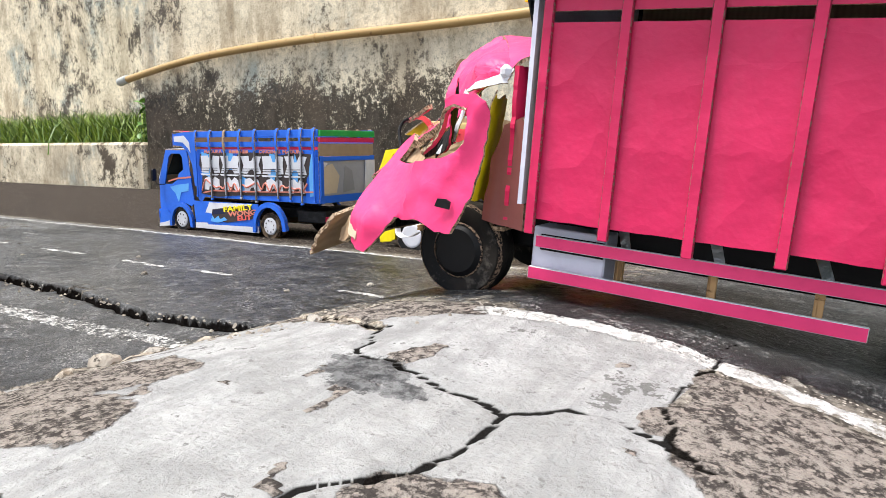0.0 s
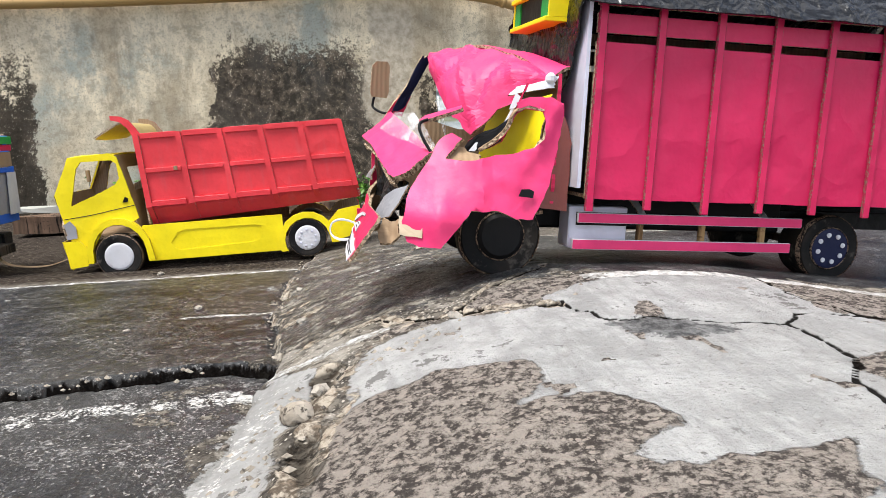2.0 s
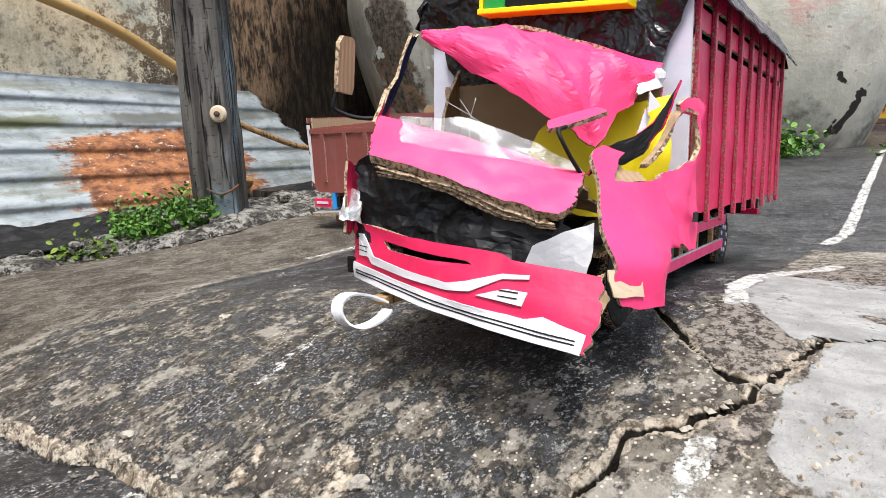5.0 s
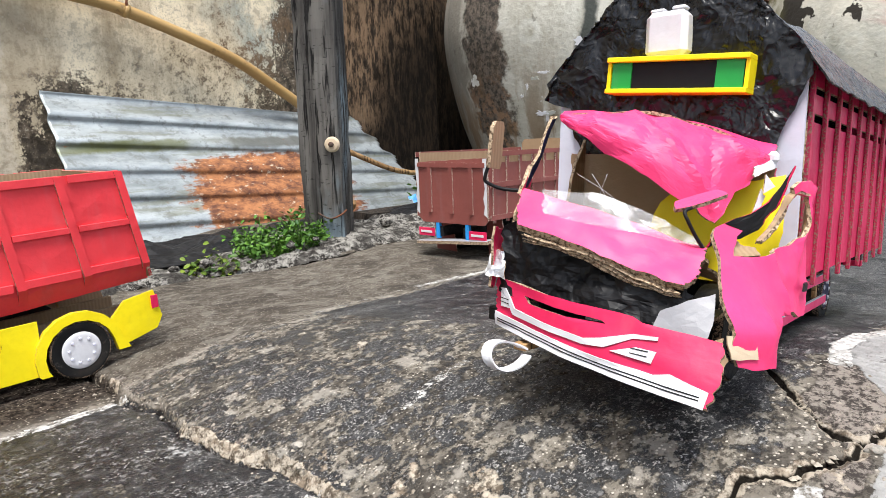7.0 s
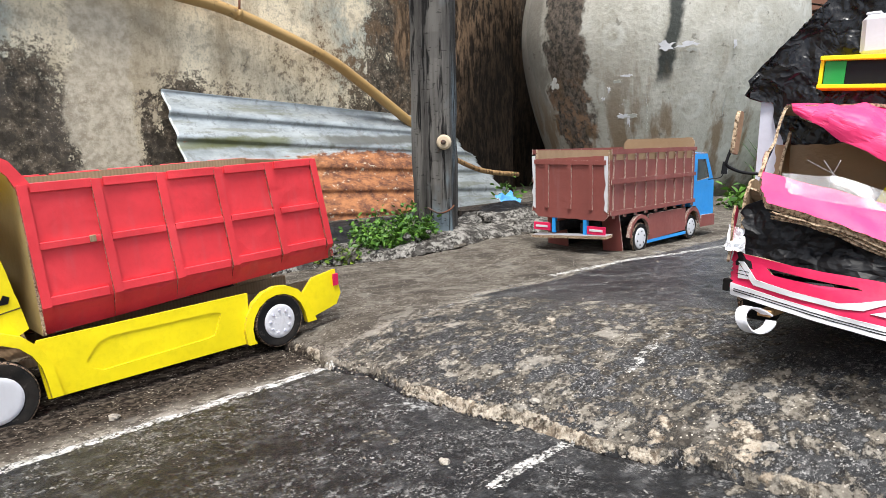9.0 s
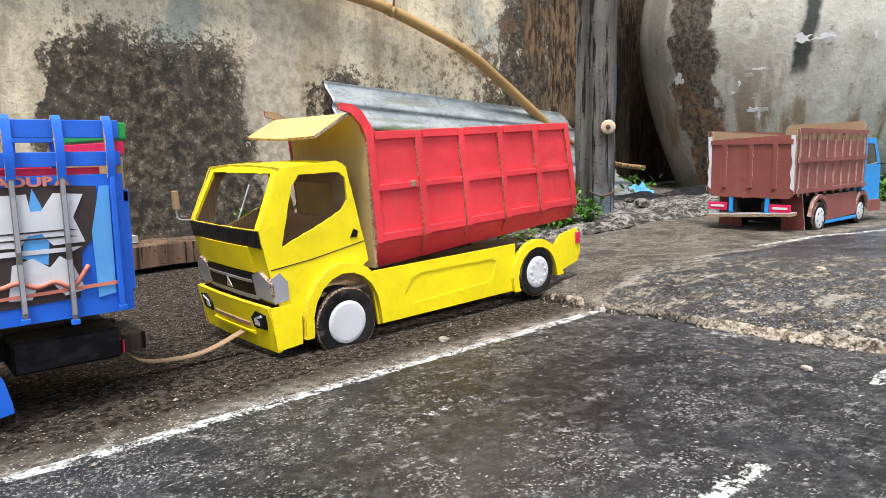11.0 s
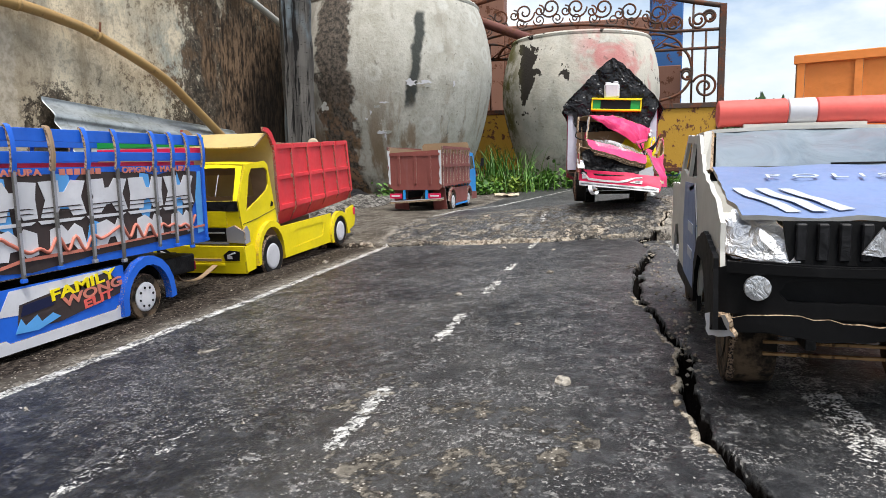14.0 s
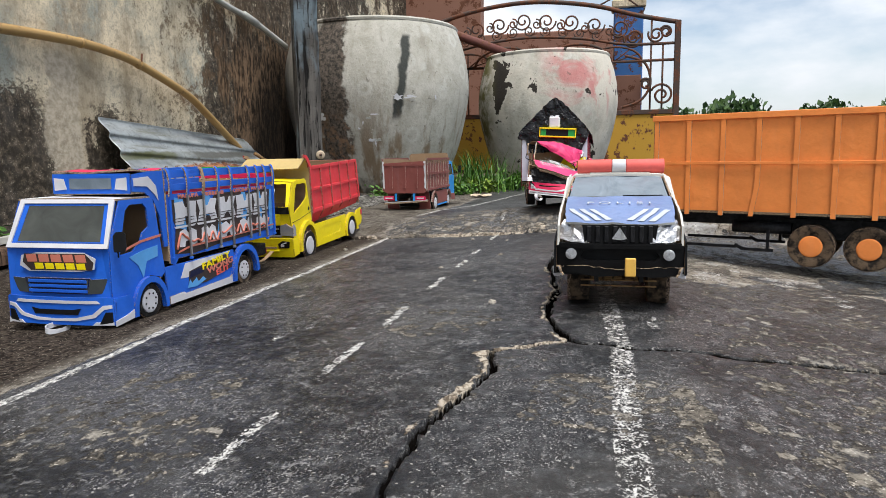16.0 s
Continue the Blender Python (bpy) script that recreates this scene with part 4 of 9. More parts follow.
LINE_SOLID = [(-6.0, 0.96), (-1.9, 0.975), (-1.752, 0.977), (-1.394, 0.995), (-0.78, 0.995), (-0.40, 1.000)]
LINE_BEYOND = [(0.10, 1.035), (0.25, 1.01), (0.667, 0.945), (1.4, 0.84), (2.4, 0.7)]
LINE_FAINT = [(-0.38, 0.95), (-0.2, 1.0), (0.1, 1.045)]
LINE_NEAR = [(-2.4, 0.352), (-1.82, 0.357), (-1.54, 0.357), (-1.3, 0.37), (-0.9, 0.385), (-0.567, 0.40), (-0.42, 0.405)]
LINE_HUMP = [(-0.155, 0.392), (-0.12, 0.400), (-0.09, 0.402), (-0.042, 0.394), (0.013, 0.379), (0.048, 0.366), (0.10, 0.352)]
LINE_AWAY = [(0.43, 0.385), (0.54, 0.370), (1.207, 0.369), (2.5, 0.36)]
LINE_RIM = [(-0.410, 0.402), (-0.385, 0.383), (-0.362, 0.374), (-0.335, 0.378), (-0.309, 0.378)]
BREAK = [(-0.345, 0.335), (-0.352, 0.28), (-0.358, 0.24), (-0.360, 0.19), (-0.38, 0.10)]


def base_height(x, y):
    """The smooth lie of the yard."""
    flat = -0.05 * np.clip(y - 0.45, 0, 1.2) - 0.1 * np.clip(0.3 - y, 0, 0.5) * sstep(-0.35, -0.75, x)
    flat = flat + (-0.014 - flat) * sstep(0.0, 0.4, x)
    xe = np.interp(y, EDGE_Y, EDGE_X)
    amp = np.interp(y, [-1.5, 0.1, 0.3, 0.42, 0.67, 0.8, 1.0, 1.2, 1.5, 2.2], [0.04, 0.060, 0.064, 0.068, 0.054, 0.048, 0.036, 0.026, 0.02, 0.015])
    lip = np.interp(y, [0.0, 0.3, 0.42, 0.5, 0.8, 1.1, 1.6], [0.022, 0.018, 0.010, 0.006, 0.007, 0.009, 0.008])
    crest = -0.15
    u = np.clip((x - xe) / (crest - xe), 0, 1)
    up = 1 - (1 - u) ** 2
    down = 1 - np.interp(x, [crest, -0.05, 0.06, 0.2, 0.4, 0.7], [0, 0.1, 0.37, 0.62, 0.86, 1.0])
    f = np.where(x < crest, up, down)
    return flat, xe, lip, amp, f


def ground_z(x, y):
    flat, xe, lip, amp, f = base_height(np.asarray(x, float), np.asarray(y, float))
    on = x > xe
    return np.where(on, flat + lip * (1 - f) * sstep(0.7, 0.1, x) + amp * f, flat)


def gz(x, y):
    return float(ground_z(np.array([x]), np.array([y]))[0])


def spread(stops):
    """Grid lines from (start, step) pairs."""
    out = []
    for (a, s), (b, _) in zip(stops, stops[1:]):
        k = max(1, int(round((b - a) / s)))
        out += [a + (b - a) * i / k for i in range(k)]
    return np.array(out + [stops[-1][0]])


def build_ground():
    gx = spread([(-80, 12), (-20, 3), (-8, 0.6), (-3.5, 0.1), (-2.35, 0.010), (-1.75, 0.0032), (-1.60, 0.0017), (-1.44, 0.0030), (-1.28, 0.0036), (-0.66, 0.0024), (0.12, 0.005), (0.5, 0.015), (1.2, 0.05), (3.5, 0.4), (8, 3), (20, 12), (80, 1)])
    gy = spread([(-80, 12), (-20, 3), (-8, 0.6), (-2, 0.1), (-0.5, 0.02), (-0.04, 0.0028), (0.40, 0.0020), (0.56, 0.0036), (1.15, 0.007), (1.6, 0.03), (3, 0.3), (8, 3), (20, 12), (80, 1)])
    X, Y = np.meshgrid(gx, gy, indexing="ij")
    x, y = X.ravel(), Y.ravel()
    wob = 0.010 * (fbm(x, y, 22, 11) - 0.5)
    wob2 = 0.010 * (fbm(x, y, 22, 31) - 0.5)
    flat, xe, lip, amp, f = base_height(x, y)
    ragx = x + 0.030 * (fbm(x, y, 14, 51) - 0.5) + 0.008 * (fbm(x, y, 70, 55) - 0.5)
    on = sstep(-0.003, 0.003, ragx - xe)
    far = sstep(3.2, 2.2, np.hypot(x + 0.6, y - 0.6))
    z = flat + on * (lip * (1 - f) * sstep(0.7, 0.1, x) + amp * f)
    # the strip past the long crack has sunk a little
    ycrack = np.interp(x, [p[0] for p in sorted(CRACK_MAIN)], [p[1] for p in sorted(CRACK_MAIN)])
    sunk = (1 - on) * sstep(0.003, -0.003, y + wob - ycrack) * sstep(-1.3, -0.8, x) * np.exp(-np.clip(ycrack - y, 0, 9) / 0.3)
    z = z - 0.008 * sunk
    # cracks
    xw, yw = x + wob, y + wob2
    jag = 0.014 * (fbm(x, y, 48, 61, 3) - 0.5)
    jag2 = 0.014 * (fbm(x, y, 48, 65, 3) - 0.5)
    xw, yw = xw + jag, yw + jag2
    crack, lipped = np.zeros_like(x), np.zeros_like(x)
    for pts, w, d in ((CRACK_MAIN, 0.0040, 0.019), (CRACK_SIDE, 0.0046, 0.016), (CRACK_CEMENT, 0.0012, 0.0026), (CRACK_ARM, 0.0008, 0.0008), (CRACK_UP, 0.0009, 0.0008), (CRACK_FRONT, 0.0017, 0.005), (CRACK_FRONT_B, 0.0016, 0.004), (CRACK_FAR, 0.007, 0.010)):
        ww = w * (0.45 + 1.1 * fbm(x, y, 30, 71, 2))
        if pts is CRACK_MAIN:
            ww = ww * (1 - 0.12 * sstep(-1.0, -0.75, x)) * (1 - 0.30 * sstep(-1.4, -1.6, x))
        dist = line_dist(xw, yw, pts)
        ww = np.maximum(ww, 0.0014)
        g = np.exp(-(dist / ww) ** 2)
        if pts in (CRACK_MAIN, CRACK_SIDE):
            g = 1 - sstep(0.75, 1.30, dist / ww)
        z = z - d * g
        if pts in (CRACK_MAIN, CRACK_SIDE):
            lipped = np.maximum(lipped, np.exp(-(line_dist(xw, yw - 0.008, pts) / (0.0050 + 0.0015 * sstep(-1.3, -1.55, x))) ** 2) * (0.45 + 0.85 * fbm(x, y, 16, 77, 2)) * (1 - 0.75 * sstep(-1.1, -0.8, x)))
        if pts in (CRACK_ARM, CRACK_UP):
            g = g * (0.25 + 0.75 * fbm(x, y, 45, 211, 2))
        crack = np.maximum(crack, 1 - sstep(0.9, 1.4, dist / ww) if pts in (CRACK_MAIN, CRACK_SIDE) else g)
    # groove at the slab edge; its mask also paints the shade under the lip
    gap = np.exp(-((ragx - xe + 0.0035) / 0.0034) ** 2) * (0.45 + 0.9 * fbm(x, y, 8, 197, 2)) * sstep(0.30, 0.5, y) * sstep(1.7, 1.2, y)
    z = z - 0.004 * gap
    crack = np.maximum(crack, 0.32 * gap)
    # what the surface is made of
    soft = 0.03
    cement = poly_mask(x + 2 * wob, y + 2 * wob2, CEMENT, soft) * (x > xe)
    cement = np.maximum(cement, 0.94 * poly_mask(x + 2 * wob, y + 2 * wob2, CEMENT_LEFT, 0.05))
    foot = sstep(0.030, 0.012, np.abs(ragx - xe + 0.020 + 0.02 * (fbm(x, y, 6, 231, 2) - 0.5))) * sstep(0.55, 0.66, y) * sstep(1.10, 1.02, y)
    cement = np.maximum(cement, (0.30 + 0.20 * fbm(x, y, 11, 235, 2)) * foot)
    coarse = np.maximum.reduce([poly_mask(x + 2 * wob, y + 2 * wob2, p, soft) for p in (COARSE, COARSE_B, COARSE_C, COARSE_D)])
    rim = sstep(0.013, 0.0, line_dist(xw, yw, BREAK) - 0.004)
    pale = (0.24 + 0.56 * fbm(x, y, 9, 171, 2)) * sstep(0.007, 0.002, np.abs(ragx - xe - 0.001)) * sstep(0.42, 0.5, y) * sstep(1.5, 1.2, y)
    pale = np.maximum(pale, (0.25 + 0.5 * fbm(x, y, 12, 175, 2)) * sstep(0.06, 0.005, np.abs(ragx - xe - 0.015)) * sstep(0.46, 0.55, y) * sstep(0.9, 0.7, y))
    pale = np.maximum(pale, 0.64 * np.clip(lipped, 0, 1))
    pale = np.maximum(pale, 0.58 * sstep(0.016, 0.004, line_dist(xw, yw, CRACK_FRONT_B)))
    pale = np.maximum(pale, 0.55 * sstep(0.010, 0.002, line_dist(xw, yw, CRACK_FRONT)))
    pale = np.maximum(pale, 0.62 * rim)
    pale = np.maximum(pale, 0.5 * sstep(0.009, 0.003, line_dist(xw, yw, CRACK_FRONT_C)))
    chips = 0.72 * sstep(0.755, 0.79, fbm(x, y, 34, 207, 3))
    coarse = np.maximum(coarse, 0.85 * chips * (cement > 0.5))
    coarse = np.maximum(coarse, 0.42 * sstep(0.08, 0.012, np.abs(ragx - xe - 0.02)) * sstep(0.45, 0.6, y) * sstep(1.3, 1.1, y) * on)
    patch = 1.0 * poly_mask(x + 2 * wob, y + 2 * wob2, PATCH, 0.03)
    lane = sstep(1.02, 0.985, y) * (1 - on)
    slab_paint_and_shade = 0.495 * sstep(0.36, 0.42, y) * sstep(1.08, 0.98, y) * on
    slab_paint_and_shade = np.where((x > -0.13) & (y < 1.0), np.maximum(slab_paint_and_shade, 0.8 * sstep(0.37, 0.41, y) * on), slab_paint_and_shade)
    # more black below the pink truck: road paint plus the truck's painted shade
    slab_paint_and_shade = np.maximum(slab_paint_and_shade, 0.60 * on * sstep(0.38, 0.43, y) * sstep(0.66, 0.56, y) * sstep(-0.36, -0.26, x))
    slab_paint_and_shade = np.maximum(slab_paint_and_shade, 0.72 * on * np.exp(-((x + 0.22) / 0.07) ** 2 - ((y - 0.455) / 0.05) ** 2))
    paint = np.maximum(0.84 * lane * (1 - 0.35 * (fbm(x, y, 5, 91) > 0.60)), slab_paint_and_shade)
    paint = np.where(x > 0.35, np.maximum(paint, 0.66 * sstep(1.05, 0.9, y)), paint)
    paint = paint * (1 - 0.36 * sstep(0.40, 0.20, y) * (1 - on))
    dirt = np.clip(sstep(0.99, 1.05, y), 0, 1) * np.where(x < xe, 1.0, 0.55)
    dirt = np.maximum(dirt, 0.5 * sstep(2.5, 3.5, np.hypot(x, y)))
    # pits between broken lumps, lowered and also shaded by colour
    pits = np.clip(pale * 2 - 0.7, 0, 1) * sstep(0.44, 0.36, fbm(x, y, 60, 183, 2))
    pits = np.maximum(pits, rim * sstep(0.46, 0.36, fbm(x, y, 40, 187, 2)))
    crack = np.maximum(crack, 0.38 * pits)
    z = z - 0.004 * pits
    lumpy = np.clip(np.maximum(coarse, pale) * 2 - 0.6, 0, 1)
    rubble = lumpy * fbm(x, y, 110, 101, 3) + 0.55 * fbm(x, y, 60, 111, 3) + 0.35 * fbm(x, y, 190, 115, 2)
    paint = np.where(np.hypot(x + 0.6, y - 0.6) > 2.6, 0.62 * sstep(1.02, 0.985, y), paint)
    rubble = rubble + 0.9 * np.clip(pale * 2 - 0.8, 0, 1) * (fbm(x, y, 55, 117, 3) - 0.45)
    near = sstep(1.9, 1.2, np.hypot(x + 0.7, y - 0.5))
    z = z + near * (0.0022 * (rubble - 0.3) + 0.004 * (fbm(x, y, 7, 121) - 0.5) + 0.0016 * rim * fbm(x, y, 90, 131))
    z = z + near * rim * (0.008 * (fbm(x, y, 32, 141, 2) - 0.42) + 0.006 * (fbm(x, y, 95, 145, 2) - 0.5))
    white = np.zeros_like(x)
    wsh = 0.004 * (fbm(x, y, 40, 151) - 0.5)
    for pts, hw, k in ((LINE_SOLID, 0.0092, 0.565), (LINE_BEYOND, 0.010, 0.555), (LINE_FAINT, 0.007, 0.40), (LINE_NEAR, 0.015, 0.505), (LINE_HUMP, 0.0085, 0.62), (LINE_AWAY, 0.011, 0.60), (LINE_RIM, 0.0085, 0.58)):
        d = line_dist(x + wsh, y + wsh, pts)
        white = np.maximum(white, k * sstep(hw * 1.25, hw * 0.75, d))
    for a, b in DASHES:
        d = line_dist(x + wsh, y + wsh, [(a + 0.008, 0.668), (b - 0.008, 0.668)])
        white = np.maximum(white, (0.555 if a < -0.4 else 0.51) * sstep(0.0098, 0.0060, d))
    for a, b, yy, k in ((-1.50, -1.42, 0.795, 0.46), (-1.44, -1.36, 0.775, 0.44), (-1.05, -0.95, 0.86, 0.40), (-1.43, -1.38, 0.315, 0.5), (-0.78, -0.70, 0.88, 0.42)):
        white = np.maximum(white, k * sstep(0.012, 0.006, line_dist(x + wsh, y + wsh, [(a, yy), (b, yy)])))
    flakes = sstep(0.60, 0.68, fbm(x, y, 16, 191)) * sstep(-0.25, -0.1, y) * sstep(0.30, 0.2, y) * sstep(-1.35, -1.2, x) * sstep(-0.55, -0.7, x)
    white = np.maximum(white, 0.50 * flakes)
    wash = poly_mask(x + 2 * wob, y + 2 * wob2, CEMENT_LEFT, 0.03) * sstep(0.5, 0.2, rim)
    white = np.maximum(white, wash * (0.30 + 0.30 * fbm(x * 0.6, y, 26, 221, 3)))
    nx, ny = len(gx), len(gy)
    idx = np.arange(nx * ny).reshape(nx, ny)
    faces = np.stack([idx[:-1, :-1], idx[1:, :-1], idx[1:, 1:], idx[:-1, 1:]], -1).reshape(-1, 4)
    me = bpy.data.meshes.new("ground")
    me.vertices.add(nx * ny)
    me.vertices.foreach_set("co", np.stack([x, y, z], -1).ravel())
    me.loops.add(faces.size)
    me.loops.foreach_set("vertex_index", faces.ravel())
    me.polygons.add(len(faces))
    me.polygons.foreach_set("loop_start", np.arange(0, faces.size, 4))
    me.polygons.foreach_set("use_smooth", np.ones(len(faces), bool))
    me.update(calc_edges=True)
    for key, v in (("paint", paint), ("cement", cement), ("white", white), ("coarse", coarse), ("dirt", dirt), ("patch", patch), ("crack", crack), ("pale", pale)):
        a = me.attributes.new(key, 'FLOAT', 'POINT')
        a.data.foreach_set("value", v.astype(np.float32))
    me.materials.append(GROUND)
    ob = new("ground", me)
    tagged(ob, "cracked concrete yard painted as a black toy road with white lines", "ground", "", "structure")
    return ob


build_ground()


def boulder(name, p, r, seed, mat=STONE, parent=None):
    bm = bmesh.new()
    bmesh.ops.create_icosphere(bm, subdivisions=2, radius=1.0)
    rng = random.Random(seed)
    s = Vector((r * rng.uniform(0.8, 1.3), r * rng.uniform(0.7, 1.1), r * rng.uniform(0.5, 0.8)))
    for v in bm.verts:
        k = 1 + 0.45 * noise.noise(v.co * 1.3 + Vector((seed, seed * 2.0, 0))) + 0.15 * noise.noise(v.co * 4 + Vector((seed, 0, 0)))
        v.co = Vector((v.co.x * s.x, v.co.y * s.y, v.co.z * s.z)) * k
    bmesh.ops.rotate(bm, verts=bm.verts, matrix=Matrix.Rotation(rng.uniform(0, 6), 3, 'Z'))
    bmesh.ops.translate(bm, verts=bm.verts, vec=p)
    return part(name, bm, mat, parent)


# broken lumps along the edge of the heaved slab
for i, (px, py, pr) in enumerate(((-0.362, 0.272, 0.011), (-0.350, 0.300, 0.006), (-0.262, 0.356, 0.005), (-0.385, 0.43, 0.005), (-0.24, 0.80, 0.004), (-0.372, 0.53, 0.006), (-0.385, 0.72, 0.005))):
    tagged(boulder("concrete_lump", (px, py, gz(px, py) + pr * 0.25), pr, i + 3), "rough broken lump of pale concrete on the slab edge", "rubble", "rubble along the slab edge")


def crumbs(name, count, spots, size, mat, label, category, seed):
    """Loose grit strewn along lines: one mesh."""
    rng = random.Random(seed)
    verts, faces = [], []
    for _ in range(count):
        a, b, wide = rng.choice(spots)
        t = rng.random()
        x = a[0] + (b[0] - a[0]) * t + rng.gauss(0, wide)
        y = a[1] + (b[1] - a[1]) * t + rng.gauss(0, wide)
        r = size * rng.uniform(0.4, 1.3)
        z = gz(x, y) + r * 0.1
        k = len(verts)
        for d in ((1, 0, 0), (0, 1, 0), (-1, 0, 0), (0, -1, 0), (0, 0, 0.8), (0, 0, -0.6)):
            verts.append((x + r * d[0] * rng.uniform(0.6, 1.2), y + r * d[1] * rng.uniform(0.6, 1.2), z + r * d[2] * rng.uniform(0.6, 1.1)))
        for f in ((0, 1, 4), (1, 2, 4), (2, 3, 4), (3, 0, 4), (1, 0, 5), (2, 1, 5), (3, 2, 5), (0, 3, 5)):
            faces.append(tuple(k + i for i in f))
    return tagged(mesh_object(name, verts, faces, mat), label, category, "", "stuff")


crumbs("slab_edge_grit", 620, [((-1.30, 0.444), (-0.45, 0.460), 0.006), ((-1.30, 0.430), (-0.45, 0.446), 0.012), ((-0.40, 1.1), (-0.40, 0.75), 0.008), ((-0.40, 0.75), (-0.385, 0.5), 0.012), ((-0.36, 0.33), (-0.39, 0.15), 0.010), ((-0.18, 0.37), (-0.34, 0.31), 0.008), ((-0.18, 0.37), (-0.30, 0.385), 0.010)], 0.0024, STONE, "loose pale grit along the broken slab edge", "grit", 5)
crumbs("road_grit", 260, [((-1.9, 0.75), (-0.5, 0.8), 0.16), ((-1.5, 1.05), (-0.5, 1.05), 0.07), ((-0.3, 0.8), (0.3, 0.9), 0.1)], 0.0018, STONE, "loose grit strewn over the painted road", "grit", 6)
for i, (px, py, pr) in enumerate(((-0.232, 0.808, 0.0055), (-0.62, 1.04, 0.006), (-0.96, 0.70, 0.0045), (-0.50, 0.72, 0.005), (-1.30, 0.54, 0.006), (-1.12, 0.60, 0.0035), (-0.80, 0.60, 0.0045), (-0.55, 0.62, 0.004))):
    tagged(boulder("pebble", (px, py, gz(px, py) + pr * 0.3), pr, i + 40), "small pale pebble lying on the road", "pebble", "loose pebbles")


# ---------------------------------------------------------------- walls and yard things
def build_wall(name, x0, x1, y0, y1, z0, z1, mat, label, bevel=0.01):
    bm = bmesh.new()
    add_box(bm, x0, x1, y0, y1, z0, z1, bevel)
    ob = part(name, bm, mat)
    return tagged(ob, label, "wall", "", "structure")


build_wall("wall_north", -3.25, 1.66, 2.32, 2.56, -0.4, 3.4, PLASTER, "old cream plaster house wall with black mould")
build_wall("wall_recess", 1.662, 2.618, 2.49, 2.70, -0.4, 3.4, PLASTER, "plaster wall set back behind the water jar, shade painted dark")
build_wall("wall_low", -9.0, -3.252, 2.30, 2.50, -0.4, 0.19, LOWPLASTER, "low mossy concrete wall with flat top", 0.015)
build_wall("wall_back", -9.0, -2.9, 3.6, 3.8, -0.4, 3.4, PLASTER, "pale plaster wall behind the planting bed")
build_wall("wall_corner", 2.62, 5.3, 2.55, 2.75, -0.4, 2.9, PLASTER, "mouldy wall behind the water jars, darkened further for shade")
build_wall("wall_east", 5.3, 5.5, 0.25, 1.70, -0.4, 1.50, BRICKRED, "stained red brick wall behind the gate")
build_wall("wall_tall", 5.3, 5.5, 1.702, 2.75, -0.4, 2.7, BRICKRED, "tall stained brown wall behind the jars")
build_wall("bed_soil", -9.0, -3.26, 2.5, 3.6, -0.4, 0.12, STONE, "raised soil bed behind the low wall", 0.0)

bamboo = thing("bamboo_pole", Matrix(), "long bent bamboo pole leaning along the plaster wall", "pole")
POLE = [(-3.37, 2.290, 0.513), (-2.95, 2.292, 0.573), (-2.57, 2.294, 0.605), (-2.0, 2.294, 0.622), (-1.3, 2.294, 0.622), (-0.7, 2.294, 0.636), (-0.3, 2.293, 0.652), (-0.05, 2.29, 0.654), (0.11, 2.285, 0.640), (0.264, 2.28, 0.612), (0.55, 2.26, 0.513), (0.72, 2.262, 0.428), (0.90, 2.264, 0.325), (1.04, 2.262, 0.240)]
tube("cane", bamboo, BAMBOO, smooth_line(POLE, 5), 0.018, 10)
for p, q in ((POLE[9], POLE[10]), (POLE[7], POLE[8]), (POLE[3], POLE[4])):
    a, b = Vector(p), Vector(q)
    tube("node_ring", bamboo, BAMBOO, [a - (b - a).normalized() * 0.006, a, a + (b - a).normalized() * 0.006], 0.0205, 10)
tube("grey_sleeve", bamboo, PVC, smooth_line([(-3.40, 2.289, 0.508), (-3.33, 2.290, 0.522)], 3), 0.0225, 10, "grey plastic sleeve on the end")
tube("nail", bamboo, IRON, [(0.262, 2.27, 0.60), (0.262, 2.262, 0.655)], 0.004, 6)
pipe = thing("wall_pipe", Matrix(), "dirty grey plastic pipe slanting along the wall", "pipe")
tube("tube", pipe, PVC, smooth_line([(0.45, 2.29, 1.10), (0.92, 2.29, 1.01), (1.2, 2.29, 0.98), (1.30, 2.288, 0.965), (1.66, 2.28, 0.885)], 5), 0.016, 10)
tube("coupling", pipe, PVC, [(1.18, 2.29, 0.985), (1.32, 2.288, 0.96)], 0.021, 10)


